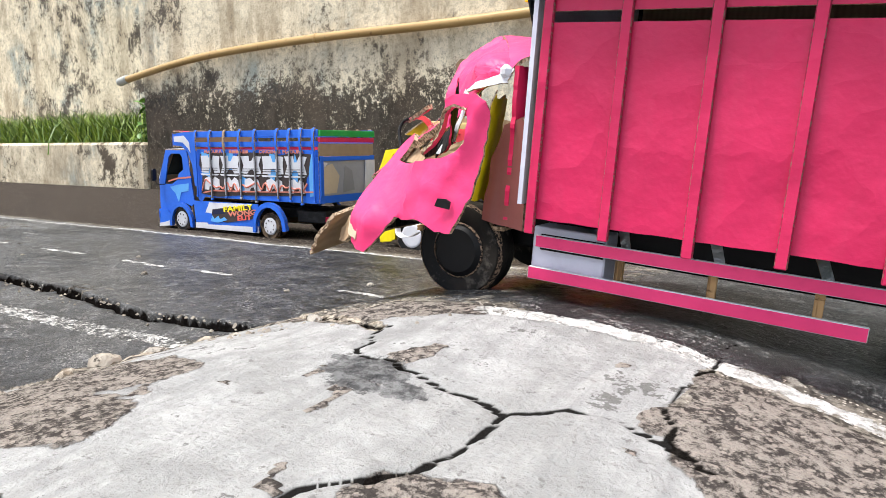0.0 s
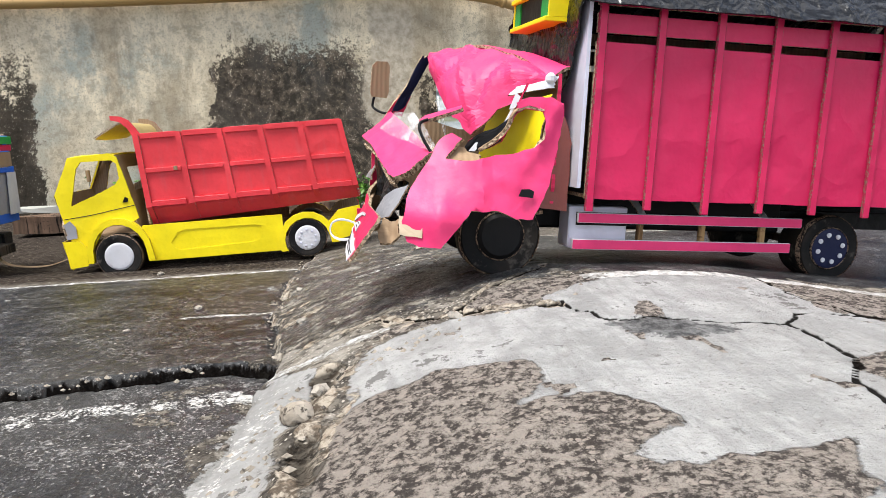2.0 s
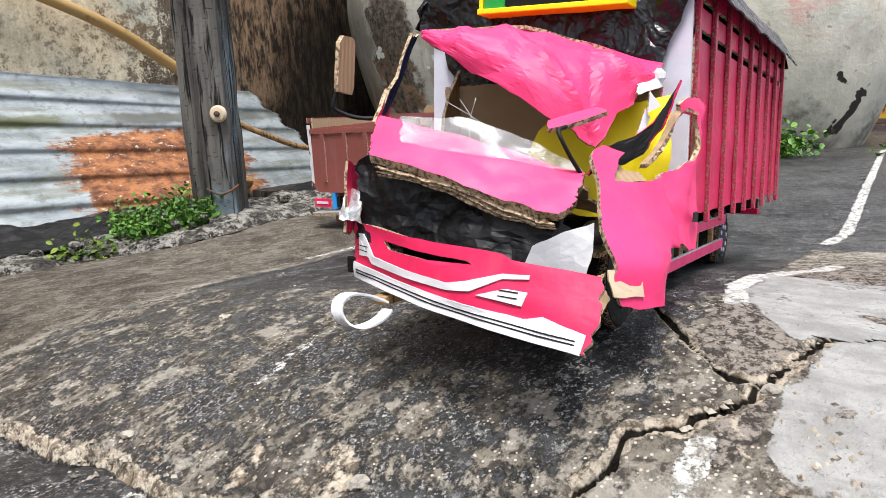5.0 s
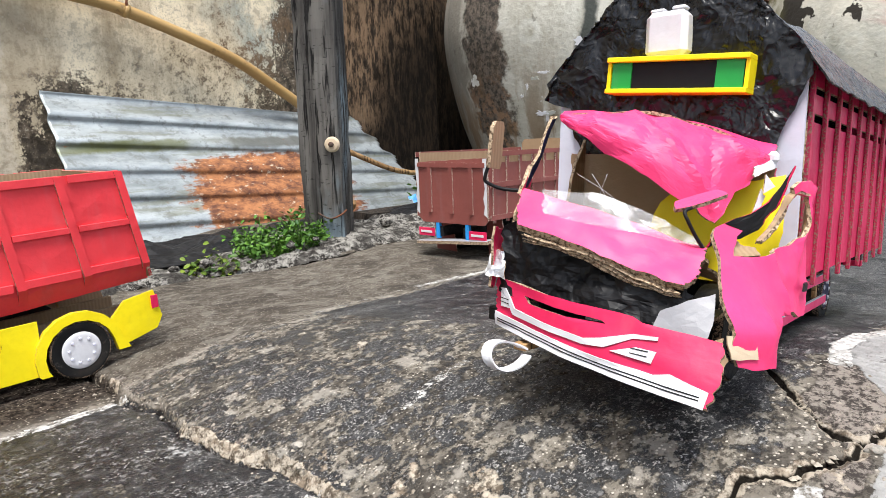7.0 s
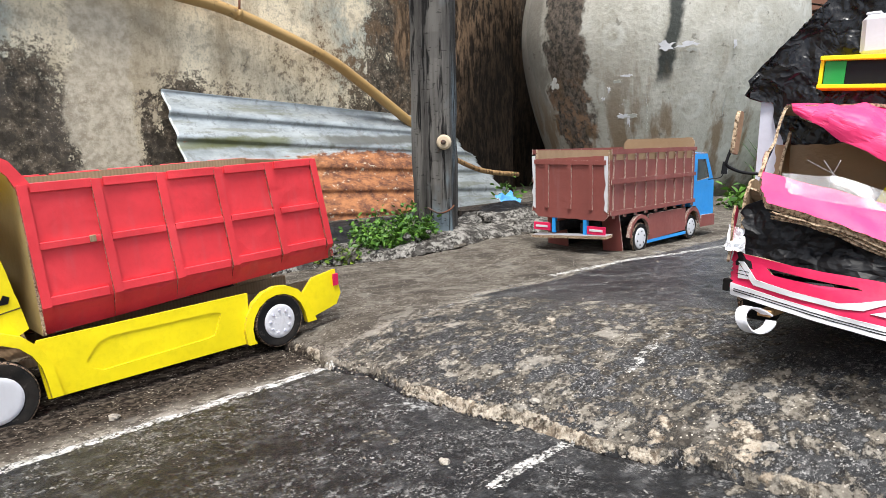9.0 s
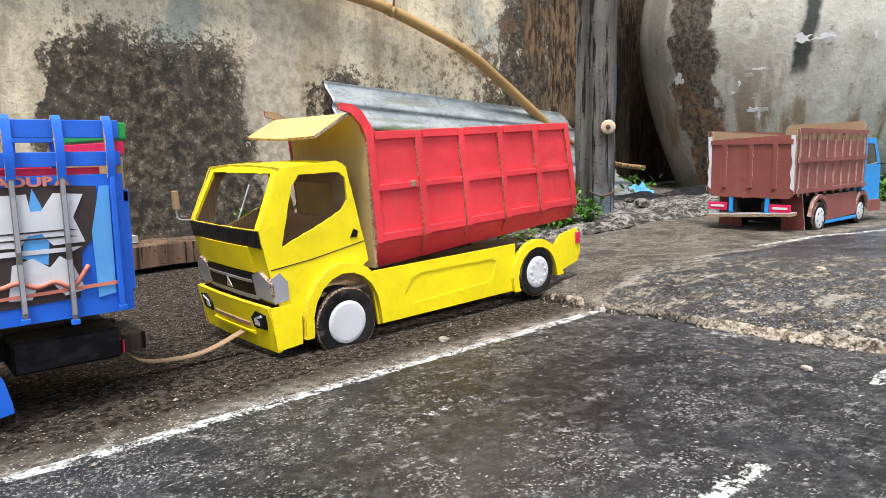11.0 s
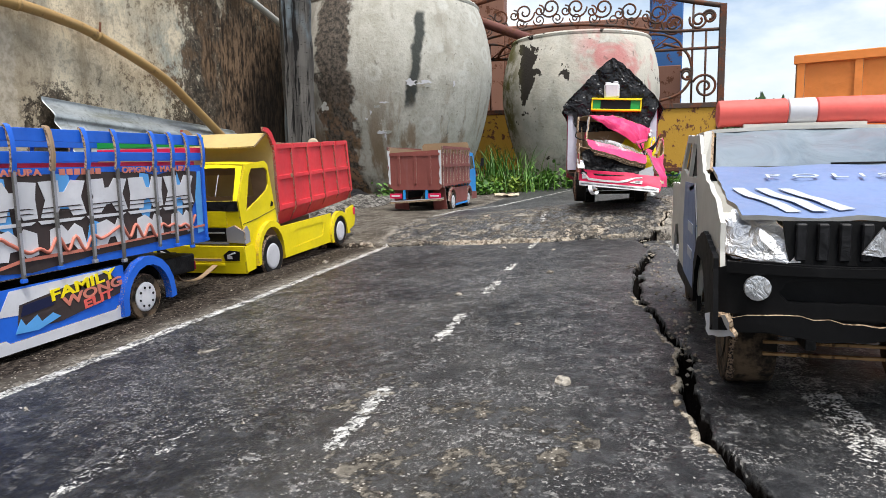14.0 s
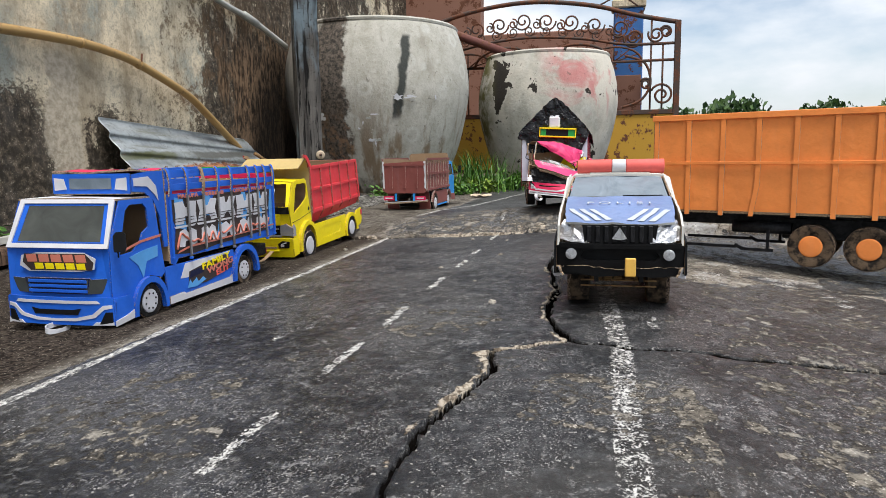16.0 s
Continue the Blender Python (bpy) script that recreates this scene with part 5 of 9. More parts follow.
def build_post():
    post = thing("wooden_post", pose(0.372, 1.575, -0.06, 0.0, 0.0, -57), "weathered grey square wooden post with flaking blue paint", "post")
    rng = random.Random(4)
    verts, faces, k = [], [], 0
    w = 0.0475
    ring = [(-w, -w * 0.9), (-w * 0.4, -w), (w * 0.5, -w), (w, -w * 0.85), (w, 0), (w, w), (0, w), (-w, w), (-w, 0)]
    for i in range(46):
        z = i * 0.06
        for x, y in ring:
            j = 0.0025
            verts.append((x + rng.uniform(-j, j), y + rng.uniform(-j, j), z))
    n = len(ring)
    for i in range(45):
        for s in range(n):
            q = (s + 1) % n
            faces.append((i * n + s, i * n + q, (i + 1) * n + q, (i + 1) * n + s))
    faces.append(tuple(range(n))[::-1])
    faces.append(tuple(45 * n + s for s in range(n)))
    mesh_object("timber", verts, faces, POSTWOOD, post, None, False)
    m = pose(0.034, -0.049, 0.283, 90, 0, 0)
    lathe("bolt_washer", post, MASKING, [(0.016, 0.0), (0.018, 0.002), (0.018, 0.006), (0.014, 0.010), (0.006, 0.011)], m, 20, "pale wooden washer")
    lathe("bolt", post, IRON, [(0.006, 0.010), (0.006, 0.017), (0.003, 0.019)], m, 10)
    tube("wire_tie", post, IRON, smooth_line([(-0.01, -0.050, 0.125), (0.02, -0.056, 0.112), (0.045, -0.052, 0.12), (0.050, -0.02, 0.128)], 4), 0.0022, 6)
    return post


build_post()


def build_tin():
    sheet = thing("tin_sheet", Matrix(), "rusting corrugated tin sheet leaning on the wall", "tin sheet")
    n, k = 120, 26
    verts, faces = [], []
    for i in range(n + 1):
        s = i / n
        for j in range(k * 3 + 1):
            v = j / (k * 3)
            top = 0.385 - 0.075 * s
            length = 0.46
            wave = 0.012 * math.sin(v * length / 0.076 * 2 * math.pi)
            x = 0.02 + 1.20 * s + 0.20 * v * s ** 2 - 0.10 * (1 - s) * v * 0.3
            z = top - length * 0.93 * v
            y = 2.31 - 0.30 * v
            y += 0.9 * wave + 0.010 * math.sin(4 * s + 2 * v)
            z += 0.35 * wave
            verts.append((x, y - 0.012, z))
    m = k * 3 + 1
    for i in range(n):
        for j in range(m - 1):
            s, v = i / n, j / (m - 1)
            if s > 0.90 + 0.10 * v + 0.015 * math.sin(v * 40):
                continue
            faces.append((i * m + j, i * m + j + 1, (i + 1) * m + j + 1, (i + 1) * m + j))
    ob = mesh_object("corrugated_sheet", verts, faces, TIN, sheet, None, True)
    mod = ob.modifiers.new("thickness", 'SOLIDIFY')
    mod.thickness = 0.0012
    return sheet


build_tin()


def plank(name, p, size, rz, ry, mat, label, seed):
    th = thing(name, pose(*p, 0, ry, rz), label, "plank")
    bm = bmesh.new()
    r = add_box(bm, -size[0] / 2, size[0] / 2, -size[1] / 2, size[1] / 2, 0, size[2], 0.0)
    bmesh.ops.subdivide_edges(bm, edges=[e for e in bm.edges if abs((e.verts[0].co - e.verts[1].co).x) > size[0] * 0.5], cuts=8)
    rng = random.Random(seed)
    for v in bm.verts:
        v.co += Vector((rng.uniform(-1, 1), rng.uniform(-1, 1), rng.uniform(-1, 1))) * 0.004
    part("board", bm, mat, th)
    return th


# added black sheet in place of the boards and dark gap under the tin
sheet_thing = thing("black_gap_sheet", Matrix(), "crumpled black sheet standing in for dark boards and a shaded gap", "plastic sheet")
panel("sheet", sheet_thing, (SHEET, SHEET), rect(-0.12, 1.42, 0, 1), lambda u, v: (u, 1.70 + 0.26 * v - 0.04 * u + 0.03 * noise.noise(Vector((u * 4, v, 7))), -0.030 + 0.050 * math.sin(math.pi * min(1, max(0.0, v * 0.85))) * (0.75 + 0.5 * noise.noise(Vector((u * 5, v * 2, 2)))) + 0.018 * noise.noise(Vector((u * 14, v * 7, 5)))), 0.002, spacing=0.05, rag=0.02, step=0.05, seed=8, smooth=False)
rag_thing = thing("blue_rag", Matrix(), "pale blue and white torn plastic rag under the tin edge", "rag")
panel("cloth", rag_thing, (PALEBLUE, WHITE, WHITE), [(0, 0), (0.6, -0.15), (1, 0.2), (0.8, 0.6), (1, 1), (0.4, 0.8), (0.1, 1)], lambda u, v: (0.93 + 0.11 * u, 1.80 + 0.05 * v, 0.012 + 0.030 * v + 0.02 * noise.noise(Vector((u * 5, v * 5, 1)))), 0.002, spacing=0.12, rag=0.05, step=0.12, seed=9)
plank("old_plank", (1.02, 1.80, -0.015), (0.62, 0.07, 0.022), -5, 1.0, PLANK, "grey board lying on the black sheet", 3)
plank("old_plank", (-0.75, 1.95, -0.05), (0.9, 0.12, 0.045), 3, 0, BOARD, "brown board lying by the wall foot", 5)
plank("old_plank", (-0.95, 1.99, -0.003), (0.6, 0.045, 0.014), -2, 0, PVC, "whitish batten lying on the brown board", 6)
plank("wood_wedge", (0.62, 1.80, 0.0), (0.13, 0.045, 0.016), 60, 48, STICK, "short pale offcut leaning on the tin", 4)
hose = thing("brown_cane", Matrix(), "thin brown cane lying behind the post", "cane")
tube("cane", hose, STICK, smooth_line([(0.74, 2.03, 0.235), (0.90, 2.0, 0.165), (1.05, 1.99, 0.115), (1.24, 1.98, 0.093)], 4), 0.009, 8)


def build_kerb():
    """Broken strip of rough concrete at the foot of the post."""
    verts, faces = [], []
    n, m = 260, 44
    for i in range(n + 1):
        x = -0.35 + 1.5 * i / n
        edge = float(np.interp(x, [p[0] for p in CRACK_FAR], [p[1] for p in CRACK_FAR])) + 0.004 + 0.016 * noise.noise(Vector((x * 13, 0, 0))) + 0.010 * noise.noise(Vector((x * 41, 3, 0)))
        for j in range(m + 1):
            v = j / m
            y = edge + v * 0.34
            h = 0.018 * min(1, v * 14) + 0.010 * noise.noise(Vector((x * 9, y * 9, 3))) * min(1, v * 5) + 0.008 * noise.noise(Vector((x * 26, y * 26, 1))) + 0.005 * noise.noise(Vector((x * 70, y * 70, 5)))
            if noise.noise(Vector((x * 7, y * 9, 8))) > 0.32:
                h -= 0.014
            verts.append((x, y, gz(x, y) - 0.004 + h))
    for i in range(n):
        for j in range(m):
            faces.append((i * (m + 1) + j, (i + 1) * (m + 1) + j, (i + 1) * (m + 1) + j + 1, i * (m + 1) + j + 1))
    ob = mesh_object("concrete_kerb", verts, faces, KERBSTONE, None, None, True)
    return tagged(ob, "rough broken concrete kerb at the post foot", "kerb", "", "structure")


build_kerb()
for i, (px, py, pr) in enumerate(((0.03, 1.56, 0.016), (-0.05, 1.54, 0.012), (0.2, 1.5, 0.012), (0.52, 1.53, 0.020), (0.26, 1.49, 0.008), (0.6, 1.62, 0.014))):
    tagged(boulder("stone", (px, py, gz(px, py) + 0.03 + pr * 0.2), pr, i + 70, KERBSTONE), "rough grey stone on the broken kerb", "stone", "stones on the kerb")


def bulge(t):
    """Half-width of a jar at a share of its height, as a share of the widest."""
    return 1 - 0.36 * max(0.0, (0.65 - t) / 0.65) ** 1.6 - 0.13 * max(0.0, (t - 0.65) / 0.35) ** 2


def build_jar(x, y, r, h, mat, label, lid=False):
    jar = thing("water_jar", pose(x, y, -0.06), label, "water jar", "water jars")
    prof = []
    for i in range(33):
        t = i / 32
        prof.append((r * bulge(t), h * t))
    top = prof[-1][0]
    prof += [(top - 0.012, h + 0.012), (top - 0.045, h + 0.012), (top - 0.06, h - 0.01), (top - 0.065, h - 0.25), (0.02, h - 0.26)]
    lathe("rim", jar, mat, [(top - 0.010, h - 0.012), (top + 0.006, h - 0.004), (top + 0.008, h + 0.008), (top - 0.002, h + 0.018), (top - 0.030, h + 0.018), (top - 0.040, h + 0.006)], Matrix(), 72)
    ob = lathe("jar_body", jar, mat, prof, Matrix(), 72)
    for v in ob.data.vertices:
        d = 1 + 0.012 * noise.noise(Vector((v.co.x * 3, v.co.y * 3, v.co.z * 3 + x)))
        v.co.x *= d
        v.co.y *= d
    if lid:
        lathe("lid", jar, SHEET, [(0.01, h + 0.03), (0.30, h + 0.03), (0.31, h + 0.02), (0.31, h + 0.005)], pose(0.1, -0.1, 0), 40, "dark flat lid")
    return jar


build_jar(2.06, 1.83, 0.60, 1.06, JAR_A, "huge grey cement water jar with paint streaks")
build_jar(2.85, 0.785, 0.505, 0.95, JAR_B, "huge cement water jar stained pink and black", True)

def jar_chip(parent, mat, angle, height, wide, tall, seed, r=0.60, h=1.06):
    """A thin ragged flake of paint that lies on the jar's bulge."""
    rng = random.Random(seed)
    n = 16
    ring = []
    for i in range(n):
        a = 2 * math.pi * i / n
        k = rng.uniform(0.30, 1.0)
        ring.append((0.5 * wide * k * math.cos(a), 0.5 * tall * k * math.sin(a)))

    def at(u, v):
        z = height + v
        k = r * bulge(z / h) * 1.013 + 0.002
        a = radians(angle) - u / k
        return (k * math.cos(a), k * math.sin(a), z)
    panel("white_flake", parent, (mat, mat), ring, at, 0.0016, spacing=0.02, rag=0.002, step=0.006, seed=seed)


flakes = thing("paint_flakes", pose(2.06, 1.83, -0.06), "flakes of white paint on the water jar", "paint flakes")
for fa, fz, fw, fh, sd in ((209.0, 0.610, 0.085, 0.048, 3), (214.0, 0.604, 0.070, 0.018, 4), (217.0, 0.612, 0.075, 0.022, 5), (217.0, 0.592, 0.055, 0.022, 15), (203.0, 0.607, 0.018, 0.010, 16), (196.0, 0.512, 0.060, 0.014, 6), (192.6, 0.492, 0.045, 0.018, 17), (189.0, 0.465, 0.022, 0.034, 7), (186.4, 0.432, 0.022, 0.020, 8), (193.8, 0.366, 0.080, 0.026, 9), (197.4, 0.366, 0.070, 0.026, 18), (196.0, 0.346, 0.018, 0.045, 10), (232.5, 0.608, 0.020, 0.045, 11), (232.0, 0.395, 0.008, 0.11, 12), (203.1, 0.36, 0.007, 0.16, 14)):
    jar_chip(flakes, WHITE if sd < 12 else PVC, fa, fz, fw, fh, sd)


def spiral(cx, cy, r0, r1, a0, turns, n=26):
    return [(cx + (r0 + (r1 - r0) * i / n) * math.cos(a0 + turns * 2 * math.pi * i / n), cy + (r0 + (r1 - r0) * i / n) * math.sin(a0 + turns * 2 * math.pi * i / n)) for i in range(n + 1)]


def build_gate():
    X = 4.10
    gate = thing("iron_gate", pose(X, 0, 0), "rusty wrought iron gate with scrolls and yellow plate", "gate")

    def rod(name, pts, r, sides=6):
        tube(name, gate, IRON, [(0.0, y, z) for y, z in pts], r, sides)
    box("stile", gate, IRON, -0.025, 0.025, -0.265, -0.215, -0.02, 1.33, 0.004)
    box("stile", gate, IRON, -0.025, 0.025, 2.60, 2.65, -0.02, 1.36, 0.004)
    box("yellow_plate", gate, YELLOWSTEEL, -0.008, 0.008, -0.215, 2.60, 0.06, 0.535, 0.002, "rusting yellow steel plate")
    box("middle_rail", gate, IRON, -0.02, 0.02, -0.215, 2.60, 0.535, 0.575, 0.003)
    box("bottom_rail", gate, IRON, -0.02, 0.02, -0.215, 2.60, 0.03, 0.06, 0.003)
    arch = [(-0.24, 1.315), (0.1, 1.39), (0.5, 1.50), (1.0, 1.56), (1.45, 1.53), (1.85, 1.44), (2.15, 1.30), (2.4, 1.10), (2.6, 0.9)]
    rod("top_arch", [tuple(p[:2]) for p in smooth_line([(y, z, 0) for y, z in arch], 6)], 0.020, 8)
    lower = [(-0.22, 1.14), (0.2, 1.15), (0.6, 1.22), (1.1, 1.25), (1.6, 1.19), (2.0, 1.06)]
    rod("lower_arch", [tuple(p[:2]) for p in smooth_line([(y, z, 0) for y, z in lower], 6)], 0.013, 7)
    for cy, w in ((0.62, 0.30), (1.25, 0.30)):
        rod("fan_arch", [(cy + w * math.cos(a), 1.0 + 0.17 * math.sin(a)) for a in np.linspace(0, math.pi, 18)], 0.013)
        for a in (0.7, 1.2, 1.9, 2.4):
            rod("fan_bar", [(cy, 1.0), (cy + w * math.cos(a), 1.0 + 0.17 * math.sin(a))], 0.008, 5)
    for k, cy in enumerate(np.linspace(0.25, 1.75, 8)):
        zc = 1.36 + 0.02 * math.sin(k)
        zc = float(np.interp(cy, [0.25, 0.7, 1.1, 1.75], [1.29, 1.37, 1.40, 1.32]))
        rod("scroll", spiral(cy, zc, 0.085, 0.015, k % 2 * math.pi, 1.6 if k % 2 else -1.6), 0.008, 5)
        rod("scroll", spiral(cy + 0.09, zc - 0.02, 0.045, 0.010, 1.5, 1.4), 0.007, 5)
    for k, cy in enumerate(np.linspace(0.30, 1.95, 12)):
        zc = float(np.interp(cy, [0.25, 0.7, 1.1, 1.6, 1.95], [1.205, 1.285, 1.315, 1.26, 1.16]))
        rod("scroll", spiral(cy, zc, 0.050, 0.010, k % 2 * math.pi, 1.5 if k % 2 else -1.5, 20), 0.006, 5)
    for cy in (0.30, 0.95, 1.62):
        rod("fan_arch", [(cy + 0.24 * math.cos(a), 1.0 + 0.13 * math.sin(a)) for a in np.linspace(0, math.pi, 16)], 0.010)
        for a in (0.5, 0.95, 1.57, 2.2, 2.65):
            rod("fan_bar", [(cy, 1.0), (cy + 0.24 * math.cos(a), 1.0 + 0.13 * math.sin(a))], 0.006, 5)
    rod("cross_rail", [(-0.22, 1.0), (2.2, 1.0)], 0.012, 6)
    for cy in (0.30, 0.62, 0.95, 1.25, 1.62):
        rod("upright", [(cy, 0.575), (cy, 1.0)], 0.008, 5)
    rod("upright", [(-0.02, 0.575), (-0.02, 1.34)], 0.009, 5)
    rod("upright", [(-0.12, 0.575), (-0.12, 1.14)], 0.009, 5)
    for cy, cz, r, s in ((-0.12, 0.70, 0.10, 1), (-0.06, 1.22, 0.07, -1), (-0.14, 1.24, 0.05, 1), (0.13, 1.20, 0.09, -1), (0.02, 0.80, 0.05, 1)):
        rod("scroll", spiral(cy, cz, r, 0.02, 0.4, 1.7 * s, 34), 0.010, 6)
    rod("scroll_arm", [tuple(p[:2]) for p in smooth_line([(0.22, 0.60, 0), (0.06, 0.66, 0), (-0.02, 0.80, 0), (0.03, 0.98, 0), (0.2, 1.05, 0)], 6)], 0.011, 6)
    rod("ridge_tips", [tuple(p[:2]) for p in smooth_line([(0.1, 1.47, 0), (0.25, 1.56, 0), (0.42, 1.50, 0)], 5)], 0.008, 5)
    rod("ridge_tips", [tuple(p[:2]) for p in smooth_line([(0.6, 1.57, 0), (0.8, 1.66, 0), (1.0, 1.585, 0)], 5)], 0.008, 5)
    return gate


build_gate()
pillar = thing("gate_pillar", pose(4.42, 0.17, -0.05), "square gate pillar with peeling blue and red paint", "pillar")
box("shaft", pillar, BLUEPOST, -0.13, 0.13, -0.13, 0.13, 0, 1.55, 0.012)
box("cap", pillar, PLASTER, -0.15, 0.15, -0.15, 0.15, 1.55, 1.62, 0.01)
box("red_panel", pillar, BRICKRED, -0.142, -0.131, -0.12, 0.12, 0.05, 0.95, 0.004, "faded red lower face")
shed = thing("lean_to_roof", Matrix(), "dark red rusty steel lean-to roof edge beside the jar", "roof")
panel("roof_sheet", shed, (REDSTEEL, IRON), UNIT, quad((3.35, 1.82, 1.315), (4.05, 1.82, 1.355), (4.05, 1.06, 1.04), (3.35, 1.06, 1.0)), 0.012)
tube("edge_beam", shed, REDSTEEL, [(3.34, 1.85, 1.297), (3.34, 1.02, 0.965)], 0.035, 6)
for yy in (1.05, 1.78):
    tube("roof_leg", shed, IRON, [(3.95, yy, -0.05), (3.95, yy, 0.97 + 0.41 * (yy - 1.05))], 0.02, 6)


# ---------------------------------------------------------------- plants
def blades(name, spots, count, height, width, mat, label, category, seed, lean=0.5, kind="stuff", zfun=None):
    rng = random.Random(seed)
    verts, faces = [], []
    for _ in range(count):
        cx, cy, sx, sy = rng.choice(spots)
        x, y = cx + rng.gauss(0, sx), cy + rng.gauss(0, sy)
        z = (zfun or gz)(x, y) - 0.01
        h = height * rng.uniform(0.4, 1.15)
        a = rng.uniform(0, 2 * math.pi)
        l = h * lean * rng.uniform(0.2, 1.3)
        dx, dy = math.cos(a), math.sin(a)
        w = width * rng.uniform(0.6, 1.3)
        k = len(verts)
        steps = 4
        for i in range(steps + 1):
            t = i / steps
            px, py, pz = x + dx * l * t * t, y + dy * l * t * t, z + h * (t - 0.28 * lean * t * t * t)
            ww = w * (1 - t) ** 0.7 + 0.0003
            verts += [(px - dy * ww, py + dx * ww, pz), (px + dy * ww, py - dx * ww, pz)]
        for i in range(steps):
            faces.append((k + 2 * i, k + 2 * i + 1, k + 2 * i + 3, k + 2 * i + 2))
    return tagged(mesh_object(name, verts, faces, mat), label, category, "", kind)


def weed(name, x, y, spread_, height, leaves, size, mat, label, seed, base=None):
    """A leafy clump: thin stems and many small oval leaves."""
    z0 = gz(x, y) if base is None else base
    plant = thing(name, pose(x, y, z0 - 0.005), label, "plant")
    rng = random.Random(seed)
    sv, sf, lv, lf = [], [], [], []
    for _ in range(max(4, leaves // 14)):
        a, r = rng.uniform(0, 6.283), spread_ * math.sqrt(rng.random())
        tip = Vector((r * math.cos(a), r * math.sin(a), height * rng.uniform(0.45, 1.1) * (1 - 0.4 * r / spread_)))
        foot = Vector((tip.x * 0.4, tip.y * 0.4, 0))
        mid = (foot + tip) / 2 + Vector((rng.uniform(-1, 1), rng.uniform(-1, 1), 0.6)) * spread_ * 0.12
        line = smooth_line([foot, mid, tip], 4)
        tube_mesh(sv, sf, line, size * 0.10, 4, 0.5)
        for _ in range(14):
            p = line[rng.randrange(2, len(line))] + Vector((rng.gauss(0, 1), rng.gauss(0, 1), rng.gauss(0, 0.7))) * size * 0.9
            s = size * rng.uniform(0.5, 1.15)
            rot = Euler((rng.uniform(-0.9, 0.9), rng.uniform(-0.9, 0.9), rng.uniform(0, 6.28))).to_matrix()
            k = len(lv)
            for u, v, w in ((0, 0, 0), (0.3, 0.30, 0.06), (0.72, 0.26, 0.05), (1, 0, -0.06), (0.72, -0.26, 0.05), (0.3, -0.30, 0.06)):
                lv.append(p + rot @ Vector((u * s, v * s, w * s)))
            lf += [(k, k + 1, k + 2, k + 3), (k, k + 3, k + 4, k + 5)]
    mesh_object("stalk", sv, sf, mat, plant, None, True)
    mesh_object("foliage", lv, lf, mat, plant)
    return plant


weed("weed", 0.185, 1.575, 0.080, 0.095, 900, 0.014, LEAF, "small bushy green weed growing at the post foot", 1)
weed("weed", 0.275, 1.555, 0.055, 0.110, 620, 0.014, LEAF, "small bushy green weed growing at the post foot", 2)
weed("weed", 0.06, 1.585, 0.05, 0.05, 160, 0.016, GRASS, "low pale weed on the broken kerb", 3)
weed("weed", 1.12, 1.93, 0.04, 0.14, 42, 0.028, LEAF, "tall green weed with larger leaves by the wall", 4)
weed("weed", 1.18, 1.50, 0.10, 0.06, 240, 0.025, LEAF, "low green weeds beside the jar", 15)
weed("weed", 1.75, 1.12, 0.15, 0.10, 420, 0.030, GRASS, "bright yellow-green weeds between the jars", 6)
weed("weed", 1.50, 1.18, 0.12, 0.07, 300, 0.03, LEAF, "low green weeds between the jars", 16)
weed("weed", 2.18, 0.72, 0.18, 0.13, 560, 0.032, LEAF, "dark green weeds before the stained jar", 7)
weed("weed", 2.02, 0.95, 0.12, 0.13, 520, 0.028, LEAF, "dark green weeds before the stained jar", 27)
weed("weed", 2.24, 0.25, 0.12, 0.08, 260, 0.03, LEAF, "dark green weeds before the stained jar", 8)
weed("weed", -0.85, 2.10, 0.2, 0.12, 260, 0.03, LEAF, "small green weeds at the wall foot", 9, -0.03)
weed("weed", -0.25, 2.12, 0.1, 0.08, 160, 0.025, LEAF, "small green weeds at the wall foot", 19, -0.03)
blades("tall_grass", [(1.92, 1.10, 0.10, 0.10), (1.80, 1.05, 0.10, 0.08), (2.05, 1.2, 0.10, 0.06)], 230, 0.28, 0.0040, LEAF, "tall green grass between the water jars", "grass", 3, 0.55)
blades("bed_grass", [(-4.1, 2.75, 0.35, 0.12), (-4.9, 2.8, 0.5, 0.15), (-5.8, 2.8, 0.5, 0.15)], 4200, 0.34, 0.0055, GRASS, "tall green grass in the raised bed", "grass", 4, 0.9, "stuff", lambda x, y: 0.13)
weed("shrub", -3.42, 2.62, 0.16, 0.40, 420, 0.06, LEAF, "dark leafy shrub beside the wall corner", 11, 0.12)
stump = thing("thin_pole", pose(0, 0, 0), "thin leaning grey pole in the raised bed", "pole")
tube("rod", stump, PVC, [(-3.62, 2.72, 0.10), (-3.93, 2.75, 1.7)], 0.018, 7)
tube("dry_stump", stump, PLANK, smooth_line([(-3.52, 2.66, 0.10), (-3.60, 2.66, 0.30), (-3.63, 2.67, 0.52)], 4), 0.035, 7, "dark dry stump", 0.6)


